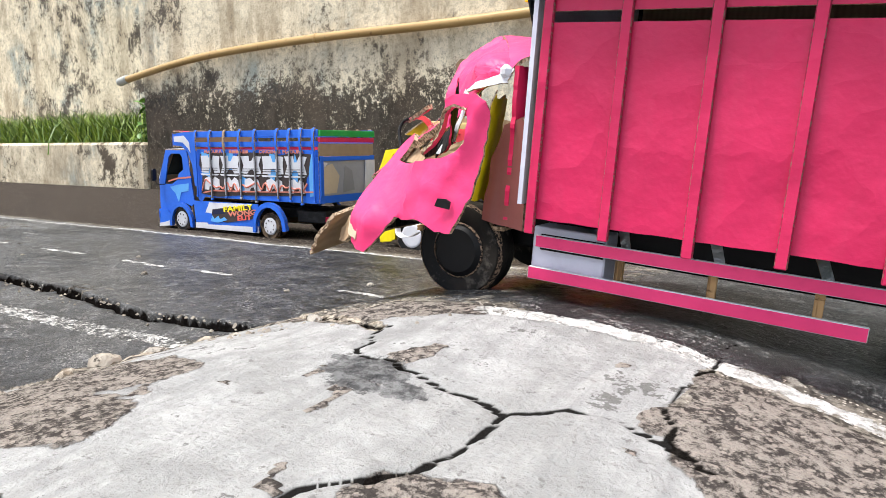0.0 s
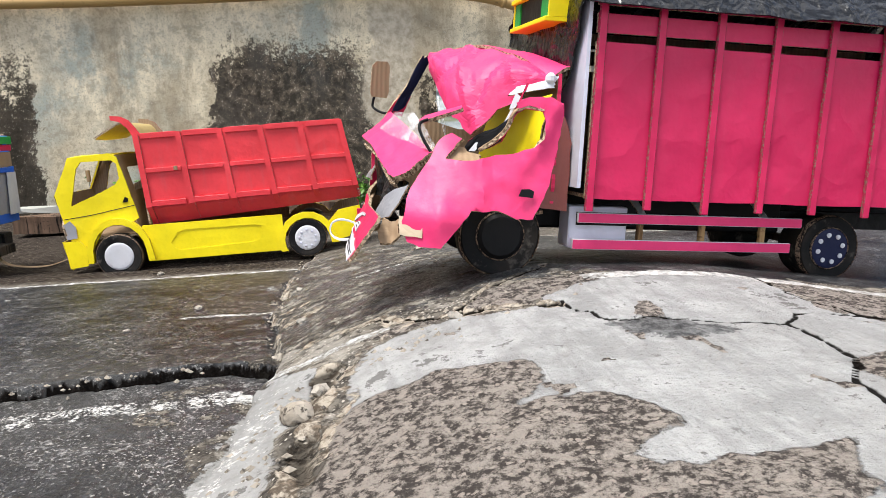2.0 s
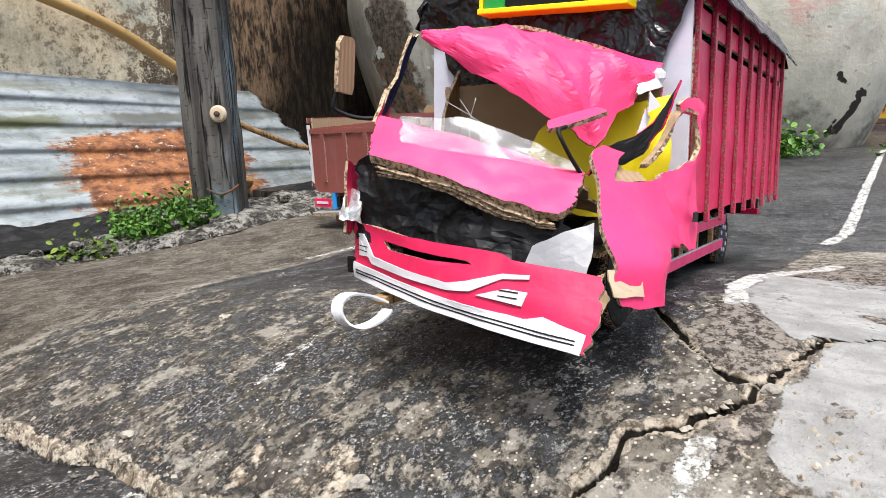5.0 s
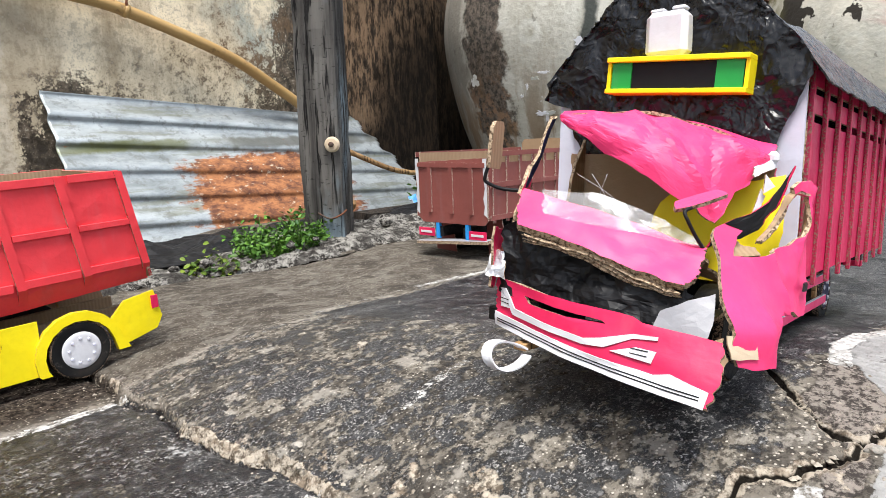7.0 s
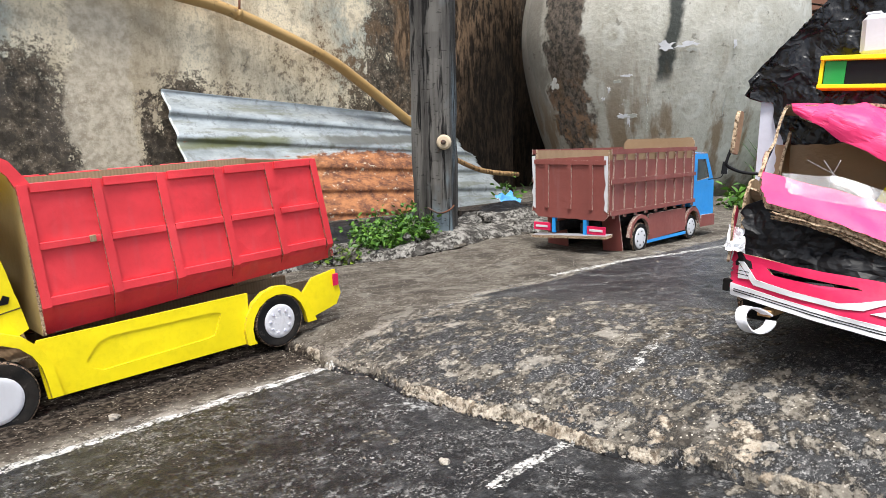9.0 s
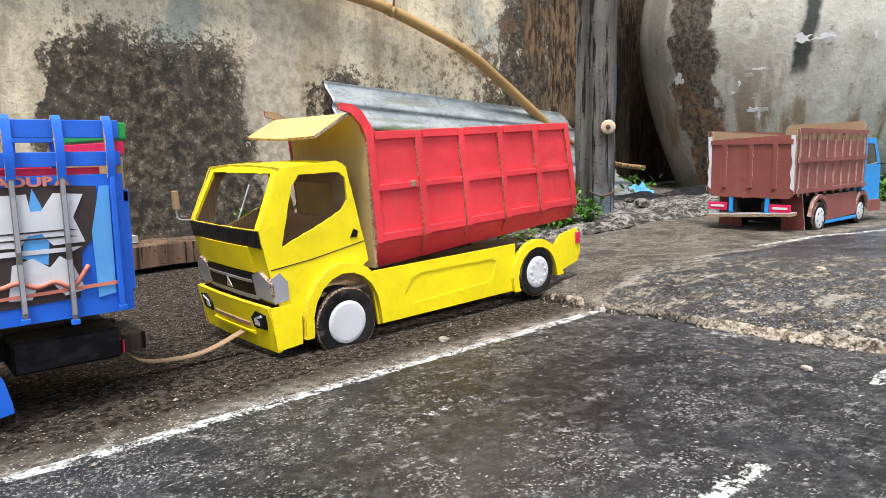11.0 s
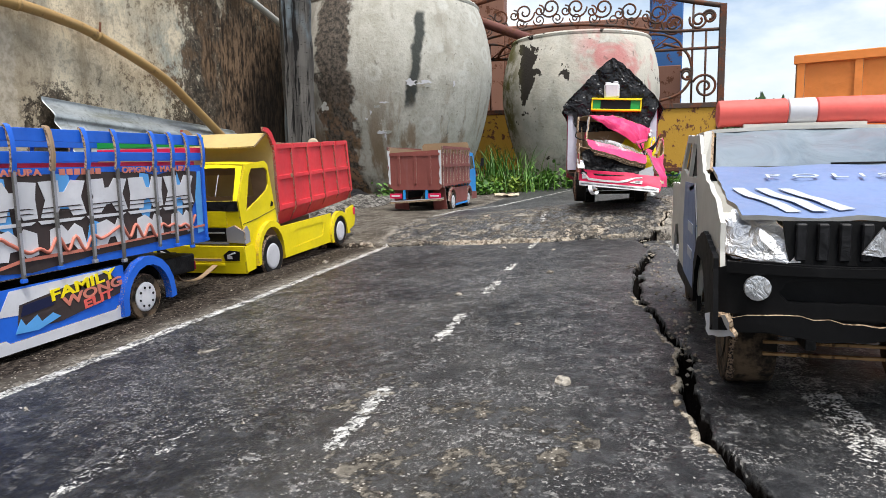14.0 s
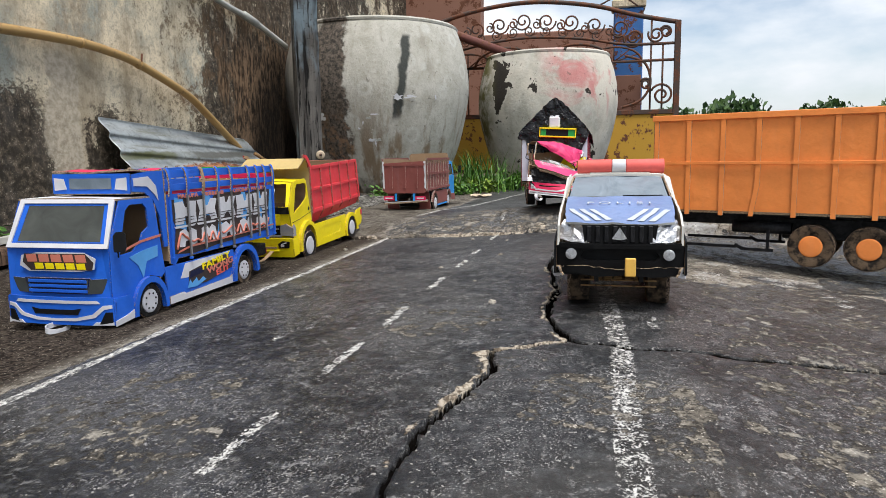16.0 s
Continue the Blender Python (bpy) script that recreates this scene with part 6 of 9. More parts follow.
def far_tree(x, y, h, r, seed):
    tree = thing("tree", pose(x, y, -0.6), "distant round green tree beyond the yard", "tree", "distant trees")
    rng = random.Random(seed)
    tube("trunk", tree, PLANK, smooth_line([(0, 0, 0), (0.05 * h, 0, h * 0.3), (0, 0.03 * h, h * 0.62)], 3), 0.05 * h, 7, "", 0.5)
    verts, faces = [], []
    for _ in range(1300):
        a, u = rng.uniform(0, 6.28), rng.uniform(-1, 1)
        rr = r * (0.55 + 0.45 * rng.random()) * (1 + 0.35 * noise.noise(Vector((math.cos(a) * 2 + seed, math.sin(a) * 2, u * 2))))
        c = math.sqrt(1 - u * u)
        p = Vector((rr * c * math.cos(a), rr * c * math.sin(a), h * 0.66 + rr * u * 0.75))
        s = r * rng.uniform(0.05, 0.13)
        rot = Euler((rng.uniform(0, 6), rng.uniform(0, 6), 0)).to_matrix()
        k = len(verts)
        for q in ((-1, -0.5, 0), (0.2, -0.8, 0.1), (1, 0.1, 0), (0, 0.8, 0.1)):
            verts.append(p + rot @ (Vector(q) * s))
        faces.append((k, k + 1, k + 2, k + 3))
    mesh_object("crown", verts, faces, FARLEAF, tree)


for i, (px, py, ph) in enumerate(((24, -2.0, 2.2), (26, -4.5, 2.6), (25, -7.5, 2.3), (27, -11, 2.7), (24, -14.5, 2.4), (28, -0.2, 2.3), (26, -19, 2.8))):
    far_tree(px, py, ph, ph * 0.55, i + 2)


# ---------------------------------------------------------------- wheels
def wheel(parent, x, y, z, r, wide, tyre=TYRE, rim=WHITE, rim_r=0.62, bolts=8, out=-1, dish=0.0, bolt_mat=None, seed=0):
    """A tyre with its disc; out gives the outer side along y."""
    m = pose(x, y, z, 90 if out < 0 else -90, 0, 0)
    k = r * rim_r
    prof = [(k * 0.98, 0.0), (k * 1.06, 0.0012), (r * 0.93, 0.0012), (r * 0.985, -0.0012), (r, -0.0040), (r, -wide + 0.0040), (r * 0.97, -wide + 0.001), (k, -wide)]
    ob = lathe("wheel", parent, tyre, prof, m, 36)
    for v in ob.data.vertices:
        q = v.co - Vector((x, y, z))
        d = 1 + 0.02 * noise.noise(q * 90 + Vector((seed, 0, 0)))
        v.co = Vector((x + q.x * d, v.co.y, z + q.z * d))
    lathe("tread_edge", ob, TYREEDGE, [(r * 0.955, 0.0004), (r * 0.965, 0.0011), (r * 0.992, -0.0006), (r * 1.003, -0.0040), (r * 0.98, -0.0042)], m, 36, "rubbed pale edge", cap=False)
    disc = [(k * 0.02, 0.0022 - dish), (k * 0.80, 0.0022 - dish), (k * 0.95, 0.0020), (k, 0.0012), (k, -0.002)]
    rm = lathe("rim", ob, rim, disc, m, 30)
    if rim in (BLACK, NAVY):
        lathe("rim_edge", rm, TYREEDGE, [(k * 0.97, 0.0012), (k * 0.985, 0.0026), (k * 1.03, 0.0018), (k * 1.03, 0.0)], m, 30, cap=False)
    for i in range(bolts):
        a = 2 * math.pi * (i + 0.3) / bolts
        c = m @ Matrix.Translation((k * 0.66 * math.cos(a), k * 0.66 * math.sin(a), 0.0024 - dish))
        lathe("rim_hole", rm, bolt_mat or BLACK, [(k * (0.12 if bolt_mat is WHITE else 0.085), 0), (k * (0.12 if bolt_mat is WHITE else 0.085), 0.0008), (k * 0.05, 0.0011)], c, 8, smooth=False)
    return ob


# ---------------------------------------------------------------- pink wrecked truck
def pink_truck():
    T = thing("pink_truck", pose(-0.212, 0.527, 0.061, 0, 4.6, 0), "wrecked pink cardboard toy cattle truck with black tarpaulin", "toy truck")
    PM, PD = (PINK, EDGE, CARD), (PINKDEEP, EDGE, CARD)
    HW = 0.098
    X0, X1 = 0.062, 0.452
    ZB, ZP = 0.066, 0.184
    # body of the box
    for s in (-1, 1):
        panel("side_board", T, PD, rect(X0, X1, ZB, ZP), out=(0, s, 0), place=lambda u, v, s=s: (u, s * HW + 0.0012 * noise.noise(Vector((u * 22, v * 22, s))), v), thick=0.003, spacing=0.022, rag=0.0003, step=0.01, seed=3)
        for z0, z1 in ((0.1905, 0.2045), (0.2105, 0.2225)):
            panel("slat", T, PD, rect(X0, X1, z0, z1), side_at(s * HW), 0.003, seed=4)
        for i in range(9):
            x = X0 + 0.003 + i * (X1 - X0 - 0.006) / 8
            rng = random.Random(i)
            yo = s * (HW + 0.0032)
            bm = bmesh.new()
            low = ZB - 0.007 - rng.uniform(0, 0.003)
            add_box(bm, x - 0.0032, x + 0.0032, yo - 0.0017, yo + 0.0017, low, 0.2255, 0.0006)
            for v in bm.verts:
                v.co.x += 0.0016 * noise.noise(Vector((i, v.co.z * 8, 0)))
            for f in bm.faces:
                f.material_index = 1 if abs(f.normal.x) > 0.7 else 0
            part("rib", bm, (PINKDEEP, PINKEDGE), T)
    panel("floor_board", T, (SHEET, EDGE), rect(X0, X1, -HW, HW), flat_at(ZB + 0.002), 0.003)
    panel("front_board", T, (LILAC, LILAC), rect(-HW - 0.002, HW + 0.002, ZB + 0.008, 0.226), front_at(X0 - 0.006), 0.003, label="white front board")
    panel("tail_board", T, PM, rect(-HW, HW, ZB, 0.205), front_at(X1), 0.003)
    # tarpaulin: gable front and two slopes
    ridge = 0.330

    def gable(u, v):
        return (X0 - 0.010 + 0.0045 * noise.noise(Vector((u * 38, v * 38, 1))) - 0.003, u, v)
    panel("tarp_front", T, TARP, [(-0.104, 0.215), (-0.098, 0.236), (-0.055, 0.283), (-0.02, 0.318), (0.0, ridge), (0.03, 0.306), (0.06, 0.275), (0.100, 0.236), (0.112, 0.222), (0.108, 0.206), (0.088, 0.200), (0.083, 0.175), (0.070, 0.150), (0.03, 0.135), (-0.03, 0.135), (-0.065, 0.14), (-0.080, 0.158), (-0.090, 0.185)], gable, 0.0012, spacing=0.006, rag=0.0014, step=0.006, seed=9, smooth=True)
    for s in (-1, 1):
        def slope(u, v, s=s):
            y = s * (0.004 + v * 0.104)
            z = ridge - 0.004 - v * 0.098 - 0.010 * max(0, v - 0.85) / 0.15
            return (u, y, z + 0.004 * noise.noise(Vector((u * 30, v * 4, s * 2))) - 0.012 * math.sin(math.pi * min(1, max(0, (u - X0) / (X1 - X0)))) * (1 - v))
        panel("tarp_slope", T, TARP, rect(X0 - 0.014, X1 + 0.006, 0, 1.06), slope, 0.0012, spacing=0.02, rag=0.004, step=0.02, seed=11, smooth=True, label="creased dark plastic tarpaulin")
    panel("tarp_rear", T, TARP, [(-0.106, 0.205), (-0.1, 0.23), (0, ridge - 0.004), (0.1, 0.23), (0.106, 0.205), (0, 0.2)], front_at(X1 + 0.005), 0.0012)
    # name box over the cab, with the white can
    hb = 0.034
    lean = Matrix.Translation((0, -0.010, 0.220)) @ Matrix.Rotation(radians(3.2), 4, 'X') @ Matrix.Translation((0, 0.010, -0.220))
    for z0, z1, mt, nm in ((0.2055, 0.2092, YELLOW, "sign_bottom"), (0.2300, 0.2340, YELLOW, "sign_top")):
        box(nm, T, mt, hb - 0.003, hb + 0.022, -0.066, 0.0455, z0, z1, 0.0005, "", lean)
    box("sign_face", T, BLACK, hb + 0.002, hb + 0.005, -0.062, 0.0415, 0.2092, 0.2300, 0.0, "", lean)
    for y0, y1 in ((-0.062, -0.042), (0.025, 0.0415)):
        box("sign_green", T, GREEN, hb + 0.0006, hb + 0.002, y0, y1, 0.2094, 0.2298, 0.0, "", lean)
    for y in (-0.0645, 0.0440):
        box("sign_end", T, YELLOW, hb, hb + 0.022, y - 0.0015, y + 0.0015, 0.2092, 0.2300, 0.0, "", lean)
    can = box("jerrycan", T, WHITE, hb + 0.003, hb + 0.021, -0.017, 0.017, 0.2345, 0.2700, 0.0045, "white square can")
    box("can_spout", can, WHITE, hb + 0.007, hb + 0.016, -0.014, -0.003, 0.2700, 0.2735, 0.0012)
    box("can_grip", can, WHITE, hb + 0.008, hb + 0.015, 0.003, 0.015, 0.2700, 0.2728, 0.001)
    # cab: back wall, floor, far side
    panel("cab_back", T, (CARD, CRIMSON, CRIMSON), rect(-0.086, 0.078, 0.060, 0.160), front_at(0.040), 0.003, rag=0.001, seed=2, label="bare cardboard back wall")
    panel("yellow_seat", T, (YELLOW, EDGE, YELLOW), [(0, 0), (0.5, -0.06), (1, 0.05), (0.98, 0.6), (0.80, 0.95), (0.5, 1.0), (0.2, 0.92), (-0.05, 0.97)], quad((0.020, -0.098, 0.072), (-0.006, -0.010, 0.072), (0.002, -0.016, 0.140), (0.030, -0.092, 0.146), 0.004, 5, 35), 0.001, spacing=0.09, rag=0.02, step=0.1, seed=4, smooth=True, label="bright yellow crumpled paper seat")
    for q in ([(-0.084, 0.105), (-0.070, 0.122), (-0.060, 0.118), (-0.066, 0.104), (-0.078, 0.094)], [(-0.082, 0.078), (-0.070, 0.090), (-0.064, 0.082), (-0.074, 0.068)], [(-0.050, 0.100), (-0.036, 0.126), (-0.028, 0.118), (-0.040, 0.092)]):
        panel("navy_scrawl", T, (NAVY, NAVY), q, lambda u, v: (0.0425, u, v), 0.001)
    panel("cab_lining", T, (MAROON, EDGE, CARD), [(0.022, 0.058), (0.0530, 0.054), (0.0530, 0.108), (0.046, 0.128), (0.034, 0.122), (0.026, 0.100)], side_at(-0.084), 0.003, spacing=0.02, rag=0.001, step=0.008, seed=6, label="torn dark red cab side")
    panel("cab_floor", T, (SHEET, EDGE), rect(-0.075, 0.036, -0.078, 0.064), lambda u, v: (u, v, 0.052 + 0.004 * noise.noise(Vector((u * 40, v * 40, 0)))), 0.003, spacing=0.02)
    far = [(-0.060, 0.045), (-0.066, 0.085), (-0.064, 0.112), (-0.056, 0.124), (-0.045, 0.126), (-0.01, 0.118), (0.012, 0.120), (0.022, 0.150), (0.040, 0.172), (0.042, 0.06), (0.020, 0.055), (0.005, 0.072), (-0.02, 0.075), (-0.040, 0.06), (-0.05, 0.04)]
    panel("far_door", T, PM, far, out=(0, 1, 0), place=lambda u, v: (u, 0.066 + 0.002 * noise.noise(Vector((u * 40, v * 40, 7))), v), thick=0.0025, spacing=0.012, rag=0.0008, step=0.006, seed=21)
    # near door with its torn window
    door = [(-0.075, 0.030), (-0.079, 0.045), (-0.076, 0.060), (-0.0725, 0.069), (-0.064, 0.082), (-0.056, 0.094), (-0.050, 0.105), (-0.040, 0.1115), (-0.0335, 0.107), (-0.040, 0.099), (-0.0465, 0.0915), (-0.036, 0.0905), (-0.0255, 0.0915), (-0.012, 0.096), (0.004, 0.099), (0.015, 0.1035), (0.0205, 0.110), (0.0225, 0.122), (0.0195, 0.1305), (0.010, 0.1335), (0.003, 0.131), (0.001, 0.135), (0.010, 0.1395), (0.026, 0.140), (0.0345, 0.136), (0.036, 0.126), (0.0325, 0.099), (0.0275, 0.075), (0.016, 0.0505), (0.004, 0.050), (-0.010, 0.0555), (-0.030, 0.055), (-0.042, 0.040), (-0.052, 0.0275), (-0.066, 0.027)]

    def bulge(u, v):
        low = float(np.interp(u, [-0.080, -0.072, -0.052, -0.03, 0.02, 0.036], [-0.099, -0.104, -0.117, -0.115, -0.1155, -0.111]))
        high = float(np.interp(u, [-0.080, -0.0465, -0.025, 0.0, 0.020, 0.036], [-0.072, -0.086, -0.100, -0.109, -0.1125, -0.111]))
        y = low + (high - low) * min(1.5, max(0.0, (v - 0.05) / 0.042))
        y += 0.0022 * noise.noise(Vector((u * 38, v * 26, 3))) - 0.0045 * math.exp(-((u + 0.022) / 0.0035) ** 2) * min(1, max(0, (v - 0.045) / 0.02))
        y -= 0.0035 * math.exp(-((u - 0.010 - (v - 0.09) * 0.5) / 0.004) ** 2) * min(1, max(0, (v - 0.07) / 0.03))
        y += 0.0011 * abs(noise.noise(Vector((u * 75, v * 60, 6)))) - 0.0016 * max(0.0, 1 - abs(u + 0.050 - 0.35 * (v - 0.06)) / 0.004)
        y -= 0.0014 * max(0.0, 1 - abs(v - 0.078 + 0.25 * (u + 0.01)) / 0.005) * (1 if -0.02 < u < 0.03 else 0)
        return (u, y, v)
    panel("near_door", T, PM, door, bulge, 0.0030, out=(0, -1, 0), spacing=0.005, rag=0.0006, step=0.004, seed=22, smooth=True, label="creased pink door with torn window")
    panel("window_lining", T, (CARD, EDGE, CARD), [(0, 0), (0.3, 0.04), (0.6, 0.0), (1, 0.1), (0.96, 0.9), (0.6, 0.8), (0.3, 1.0), (0, 0.85)], quad((-0.046, -0.083, 0.0905), (-0.022, -0.097, 0.0905), (-0.020, -0.093, 0.0965), (-0.037, -0.078, 0.1020), 0.002, 3), 0.002, spacing=0.15, rag=0.03, step=0.12, seed=24, label="split brown cardboard inside the door")
    def rim_strip(u, v):
        ln = ((0.0205, 0.131), (0.008, 0.1335), (0.000, 0.128), (-0.004, 0.116), (-0.012, 0.107), (-0.022, 0.100))
        k = min(len(ln) - 2, int(u * (len(ln) - 1)))
        t = u * (len(ln) - 1) - k
        x, z = ln[k][0] + (ln[k + 1][0] - ln[k][0]) * t, ln[k][1] + (ln[k + 1][1] - ln[k][1]) * t
        return (x, -0.1115 + 0.016 * u + (v - 0.5) * 0.004, z + 0.001 * noise.noise(Vector((u * 9, v * 3, 1))))
    panel("torn_window_rim", T, (PINK, EDGE, CARD), UNIT, rim_strip, 0.0030, spacing=0.07, rag=0.015, step=0.06, seed=25, label="torn pink and white window rim")
    panel("door_handle", T, (BLACK, BLACK), [(0.0, 0.0), (0.011, -0.001), (0.0115, 0.004), (0.008, 0.0055), (0.002, 0.0052)], lambda u, v: (u + 0.004, -0.1178 + 0.04 * u, v + 0.0675), 0.0012)
    panel("tape_patch", T, (MASKING, MASKING), UNIT, quad((-0.0810, -0.1010, 0.035), (-0.0655, -0.1115, 0.034), (-0.0655, -0.1100, 0.047), (-0.0815, -0.0980, 0.049), 0.001), 0.001, spacing=0.3, rag=0.04, step=0.3, seed=2, label="beige masking tape patch")
    # roof sheet, folded down over the near side of the windscreen
    CREST = smooth_line([(-0.0436, 0.0415, 0.1840), (-0.028, 0.014, 0.1860), (-0.006, -0.0170, 0.1850), (0.016, -0.052, 0.1740), (0.034, -0.0845, 0.1555)], 10)
    HEM = smooth_line([(-0.0455, 0.0400, 0.1810), (-0.046, 0.006, 0.1600), (-0.038, -0.035, 0.1320), (-0.026, -0.0650, 0.1120), (-0.004, -0.074, 0.1290), (0.016, -0.081, 0.1440), (0.033, -0.0850, 0.1525)], 7)

    def along(line, u):
        k = min(len(line) - 2, max(0, int(u * (len(line) - 1))))
        return line[k].lerp(line[k + 1], u * (len(line) - 1) - k)

    def roof(u, v):
        p, q = along(CREST, min(1, max(0, u))), Vector((0.052, 0.080 - 0.165 * u, 0.190 - 0.026 * u))
        r = p.lerp(q, v)
        return r + Vector((0, 0, 0.004 * math.sin(math.pi * min(1, max(0, v))) + 0.0022 * noise.noise(Vector((r.x * 40, r.y * 34, 2)))))
    panel("roof", T, PM, out=(0, 0, 1), outline=[(0, -0.01), (0.3, -0.01), (0.6, -0.01), (1.0, -0.01), (1.01, 0.5), (0.97, 0.95), (0.5, 1.02), (0, 1)], place=roof, thick=0.0024, spacing=0.06, rag=0.008, step=0.05, seed=31, smooth=True, label="buckled pink roof sheet")

    CREASES = ((0.16, 0.10, 0.0030, 0.05), (0.34, 0.30, -0.0026, 0.06), (0.47, -0.18, 0.0034, 0.045), (0.62, 0.26, -0.0022, 0.05), (0.76, -0.10, 0.0026, 0.05), (0.88, 0.12, -0.0016, 0.04))

    def flap_at(u, v):
        uu = min(1, max(0, u))
        p, q = along(CREST, uu), along(HEM, uu)
        n = Vector((-0.62, -0.42, 0.50))
        fold = 0.0035 * noise.noise(Vector((u * 4.2, v * 1.6, 9))) + 0.0012 * noise.noise(Vector((u * 13, v * 6, 4)))
        for a, tilt, deep, wide in CREASES:
            fold += deep * max(0.0, 1 - abs(u - a - tilt * (v - 0.5)) / wide)
        return q.lerp(p, v) + n * (0.014 * math.sin(math.pi * min(1, max(0, v))) * math.sin(math.pi * uu) ** 0.7 + fold)
    panel("roof_flap", T, PM, out=(-0.6, -0.4, 0.5), outline=[(0.0, 1.0), (0.25, 1.01), (0.5, 1.01), (0.75, 1.01), (1.0, 1.0), (1.0, 0.0), (0.86, 0.06), (0.75, -0.02), (0.66, 0.05), (0.52, -0.02), (0.44, 0.07), (0.36, 0.00), (0.25, 0.05), (0.12, 0.0), (0.0, 0.0)], place=flap_at, thick=0.0022, spacing=0.024, rag=0.011, step=0.024, seed=32, smooth=False, label="pink roof flap folded over the windscreen")
    panel("torn_paper", T, (WHITE, EDGE), [(0, 0), (0.4, 0.1), (1, 0.1), (0.95, 0.6), (1.05, 1), (0.5, 0.8), (0.1, 1.0)], quad((0.000, -0.0840, 0.1420), (0.036, -0.089, 0.148), (0.037, -0.087, 0.158), (0.004, -0.080, 0.1475), 0.002, 4), 0.0012, spacing=0.12, rag=0.04, step=0.12, seed=12, label="torn white paper edge")
    panel("torn_paper", T, (WHITE, EDGE), [(0, 0), (1, 0.25), (0.35, 1)], quad((0.000, -0.090, 0.131), (0.014, -0.094, 0.133), (0.014, -0.092, 0.144), (0.000, -0.088, 0.144)), 0.0008)
    panel("torn_paper", T, (WHITE, EDGE), [(0, 0), (0.7, 0.0), (1, 0.8), (0.4, 1)], quad((-0.008, -0.084, 0.108), (-0.001, -0.088, 0.110), (0.008, -0.090, 0.134), (0.000, -0.086, 0.134), 0.002, 5), 0.0008, spacing=0.3, rag=0.05, step=0.2, seed=13)
    panel("torn_paper", T, (WHITE, EDGE), [(0, 0), (0.8, -0.1), (1, 0.9), (0.3, 1)], quad((-0.026, -0.072, 0.0985), (-0.020, -0.075, 0.0990), (-0.017, -0.076, 0.1050), (-0.022, -0.072, 0.1060)), 0.0008, seed=14)
    box("glue_lump", T, WHITE, 0.0285, 0.0365, -0.0905, -0.0825, 0.1515, 0.1605, 0.0028, "white lump of glue and paper")
    sash = [Vector(p) for p in ((-0.028, -0.067, 0.1005), (-0.020, -0.0715, 0.1055), (-0.010, -0.080, 0.1085), (0.000, -0.088, 0.1165), (0.004, -0.093, 0.1275), (0.007, -0.0975, 0.1375))]

    def sash_at(u, v):
        p = along(sash, min(1, max(0, u)))
        return p + Vector((0.004, -0.003, 0.012)) * ((v - 0.5) * (0.95 + 1.1 * u)) + Vector((-0.002, -0.006, 0)) * u + Vector((0, -1, 0)) * (0.0016 * noise.noise(Vector((u * 7, v * 2, 4))))
    panel("black_strap", T, (BLACK, CRIMSON, BLACK), UNIT, sash_at, 0.0018, spacing=0.08, rag=0.02, step=0.08, seed=14, label="twisted black strap across the window")
    # windscreen film over the bonnet
    lid = quad((-0.1045, 0.0350, 0.1050), (-0.0820, -0.0715, 0.0735), (-0.0545, -0.0735, 0.0955), (-0.0770, 0.0510, 0.1285), 0.0026, 3, 30)
    panel("bonnet", T, PM, out=(0, 0, 1), outline=[(0, 0), (0.25, 0.05), (0.5, 0.02), (0.72, -0.03), (0.9, -0.06), (1, 0), (1.03, 0.35), (1.0, 1), (0.5, 1.0), (0, 1), (-0.02, 0.5)], place=lid, thick=0.0056, spacing=0.045, rag=0.010, step=0.03, seed=41, smooth=True, label="crumpled pink bonnet with split cardboard edge")
    for k in range(3):
        panel("split_layer", T, (EDGE, EDGE), [(0.02, 0.0), (0.25, 0.05), (0.5, 0.02), (0.72, -0.03), (0.9, -0.06), (0.98, 0.0), (0.9, 0.08), (0.5, 0.12), (0.1, 0.1)], lambda u, v, k=k: lid(u, v) + Vector((0.0012 * k, 0, -0.0036 - 0.0021 * k - 0.001 * math.sin(u * 9 + k))), 0.0008, spacing=0.06, rag=0.012, step=0.02, seed=45 + k, label="split brown cardboard layer")
    panel("windscreen_film", T, (FILM, FILM), [(0.12, 1.0), (0.15, 0.42), (0.45, 0.50), (0.75, 0.74), (1.0, 0.95), (0.96, 1.08), (0.7, 1.16), (0.4, 1.20), (0.18, 1.08)], lambda u, v: lid(u, v) + Vector((0, 0, 0.0040 + 0.003 * max(0, v - 0.8) * 5 * max(0, 1 - abs(u - 0.5) * 2) + 0.0012 * noise.noise(Vector((u * 6, v * 5, 3))))), 0.0005, spacing=0.07, rag=0.015, step=0.06, seed=42, smooth=True, label="loose clear plastic windscreen")
    panel("dashboard", T, (CARD, EDGE), UNIT, quad((-0.060, 0.066, 0.118), (-0.046, -0.07, 0.088), (-0.028, -0.075, 0.072), (-0.035, 0.07, 0.10), 0.003, 2), 0.002, spacing=0.12, rag=0.02, step=0.1, seed=43)
    panel("engine_sheet", T, (BLACKPAPER, BLACKPAPER), [(0, 0), (0.5, 0.02), (1, 0), (1.0, 1), (0.5, 1.0), (0, 1.06), (-0.1, 0.85), (-0.02, 0.5)], quad((-0.090, 0.060, 0.056), (-0.090, -0.080, 0.044), (-0.070, -0.070, 0.072), (-0.092, 0.044, 0.106), 0.009, 12, 26), 0.001, spacing=0.075, rag=0.02, step=0.06, seed=44, smooth=False, label="crumpled black paper in the engine bay")
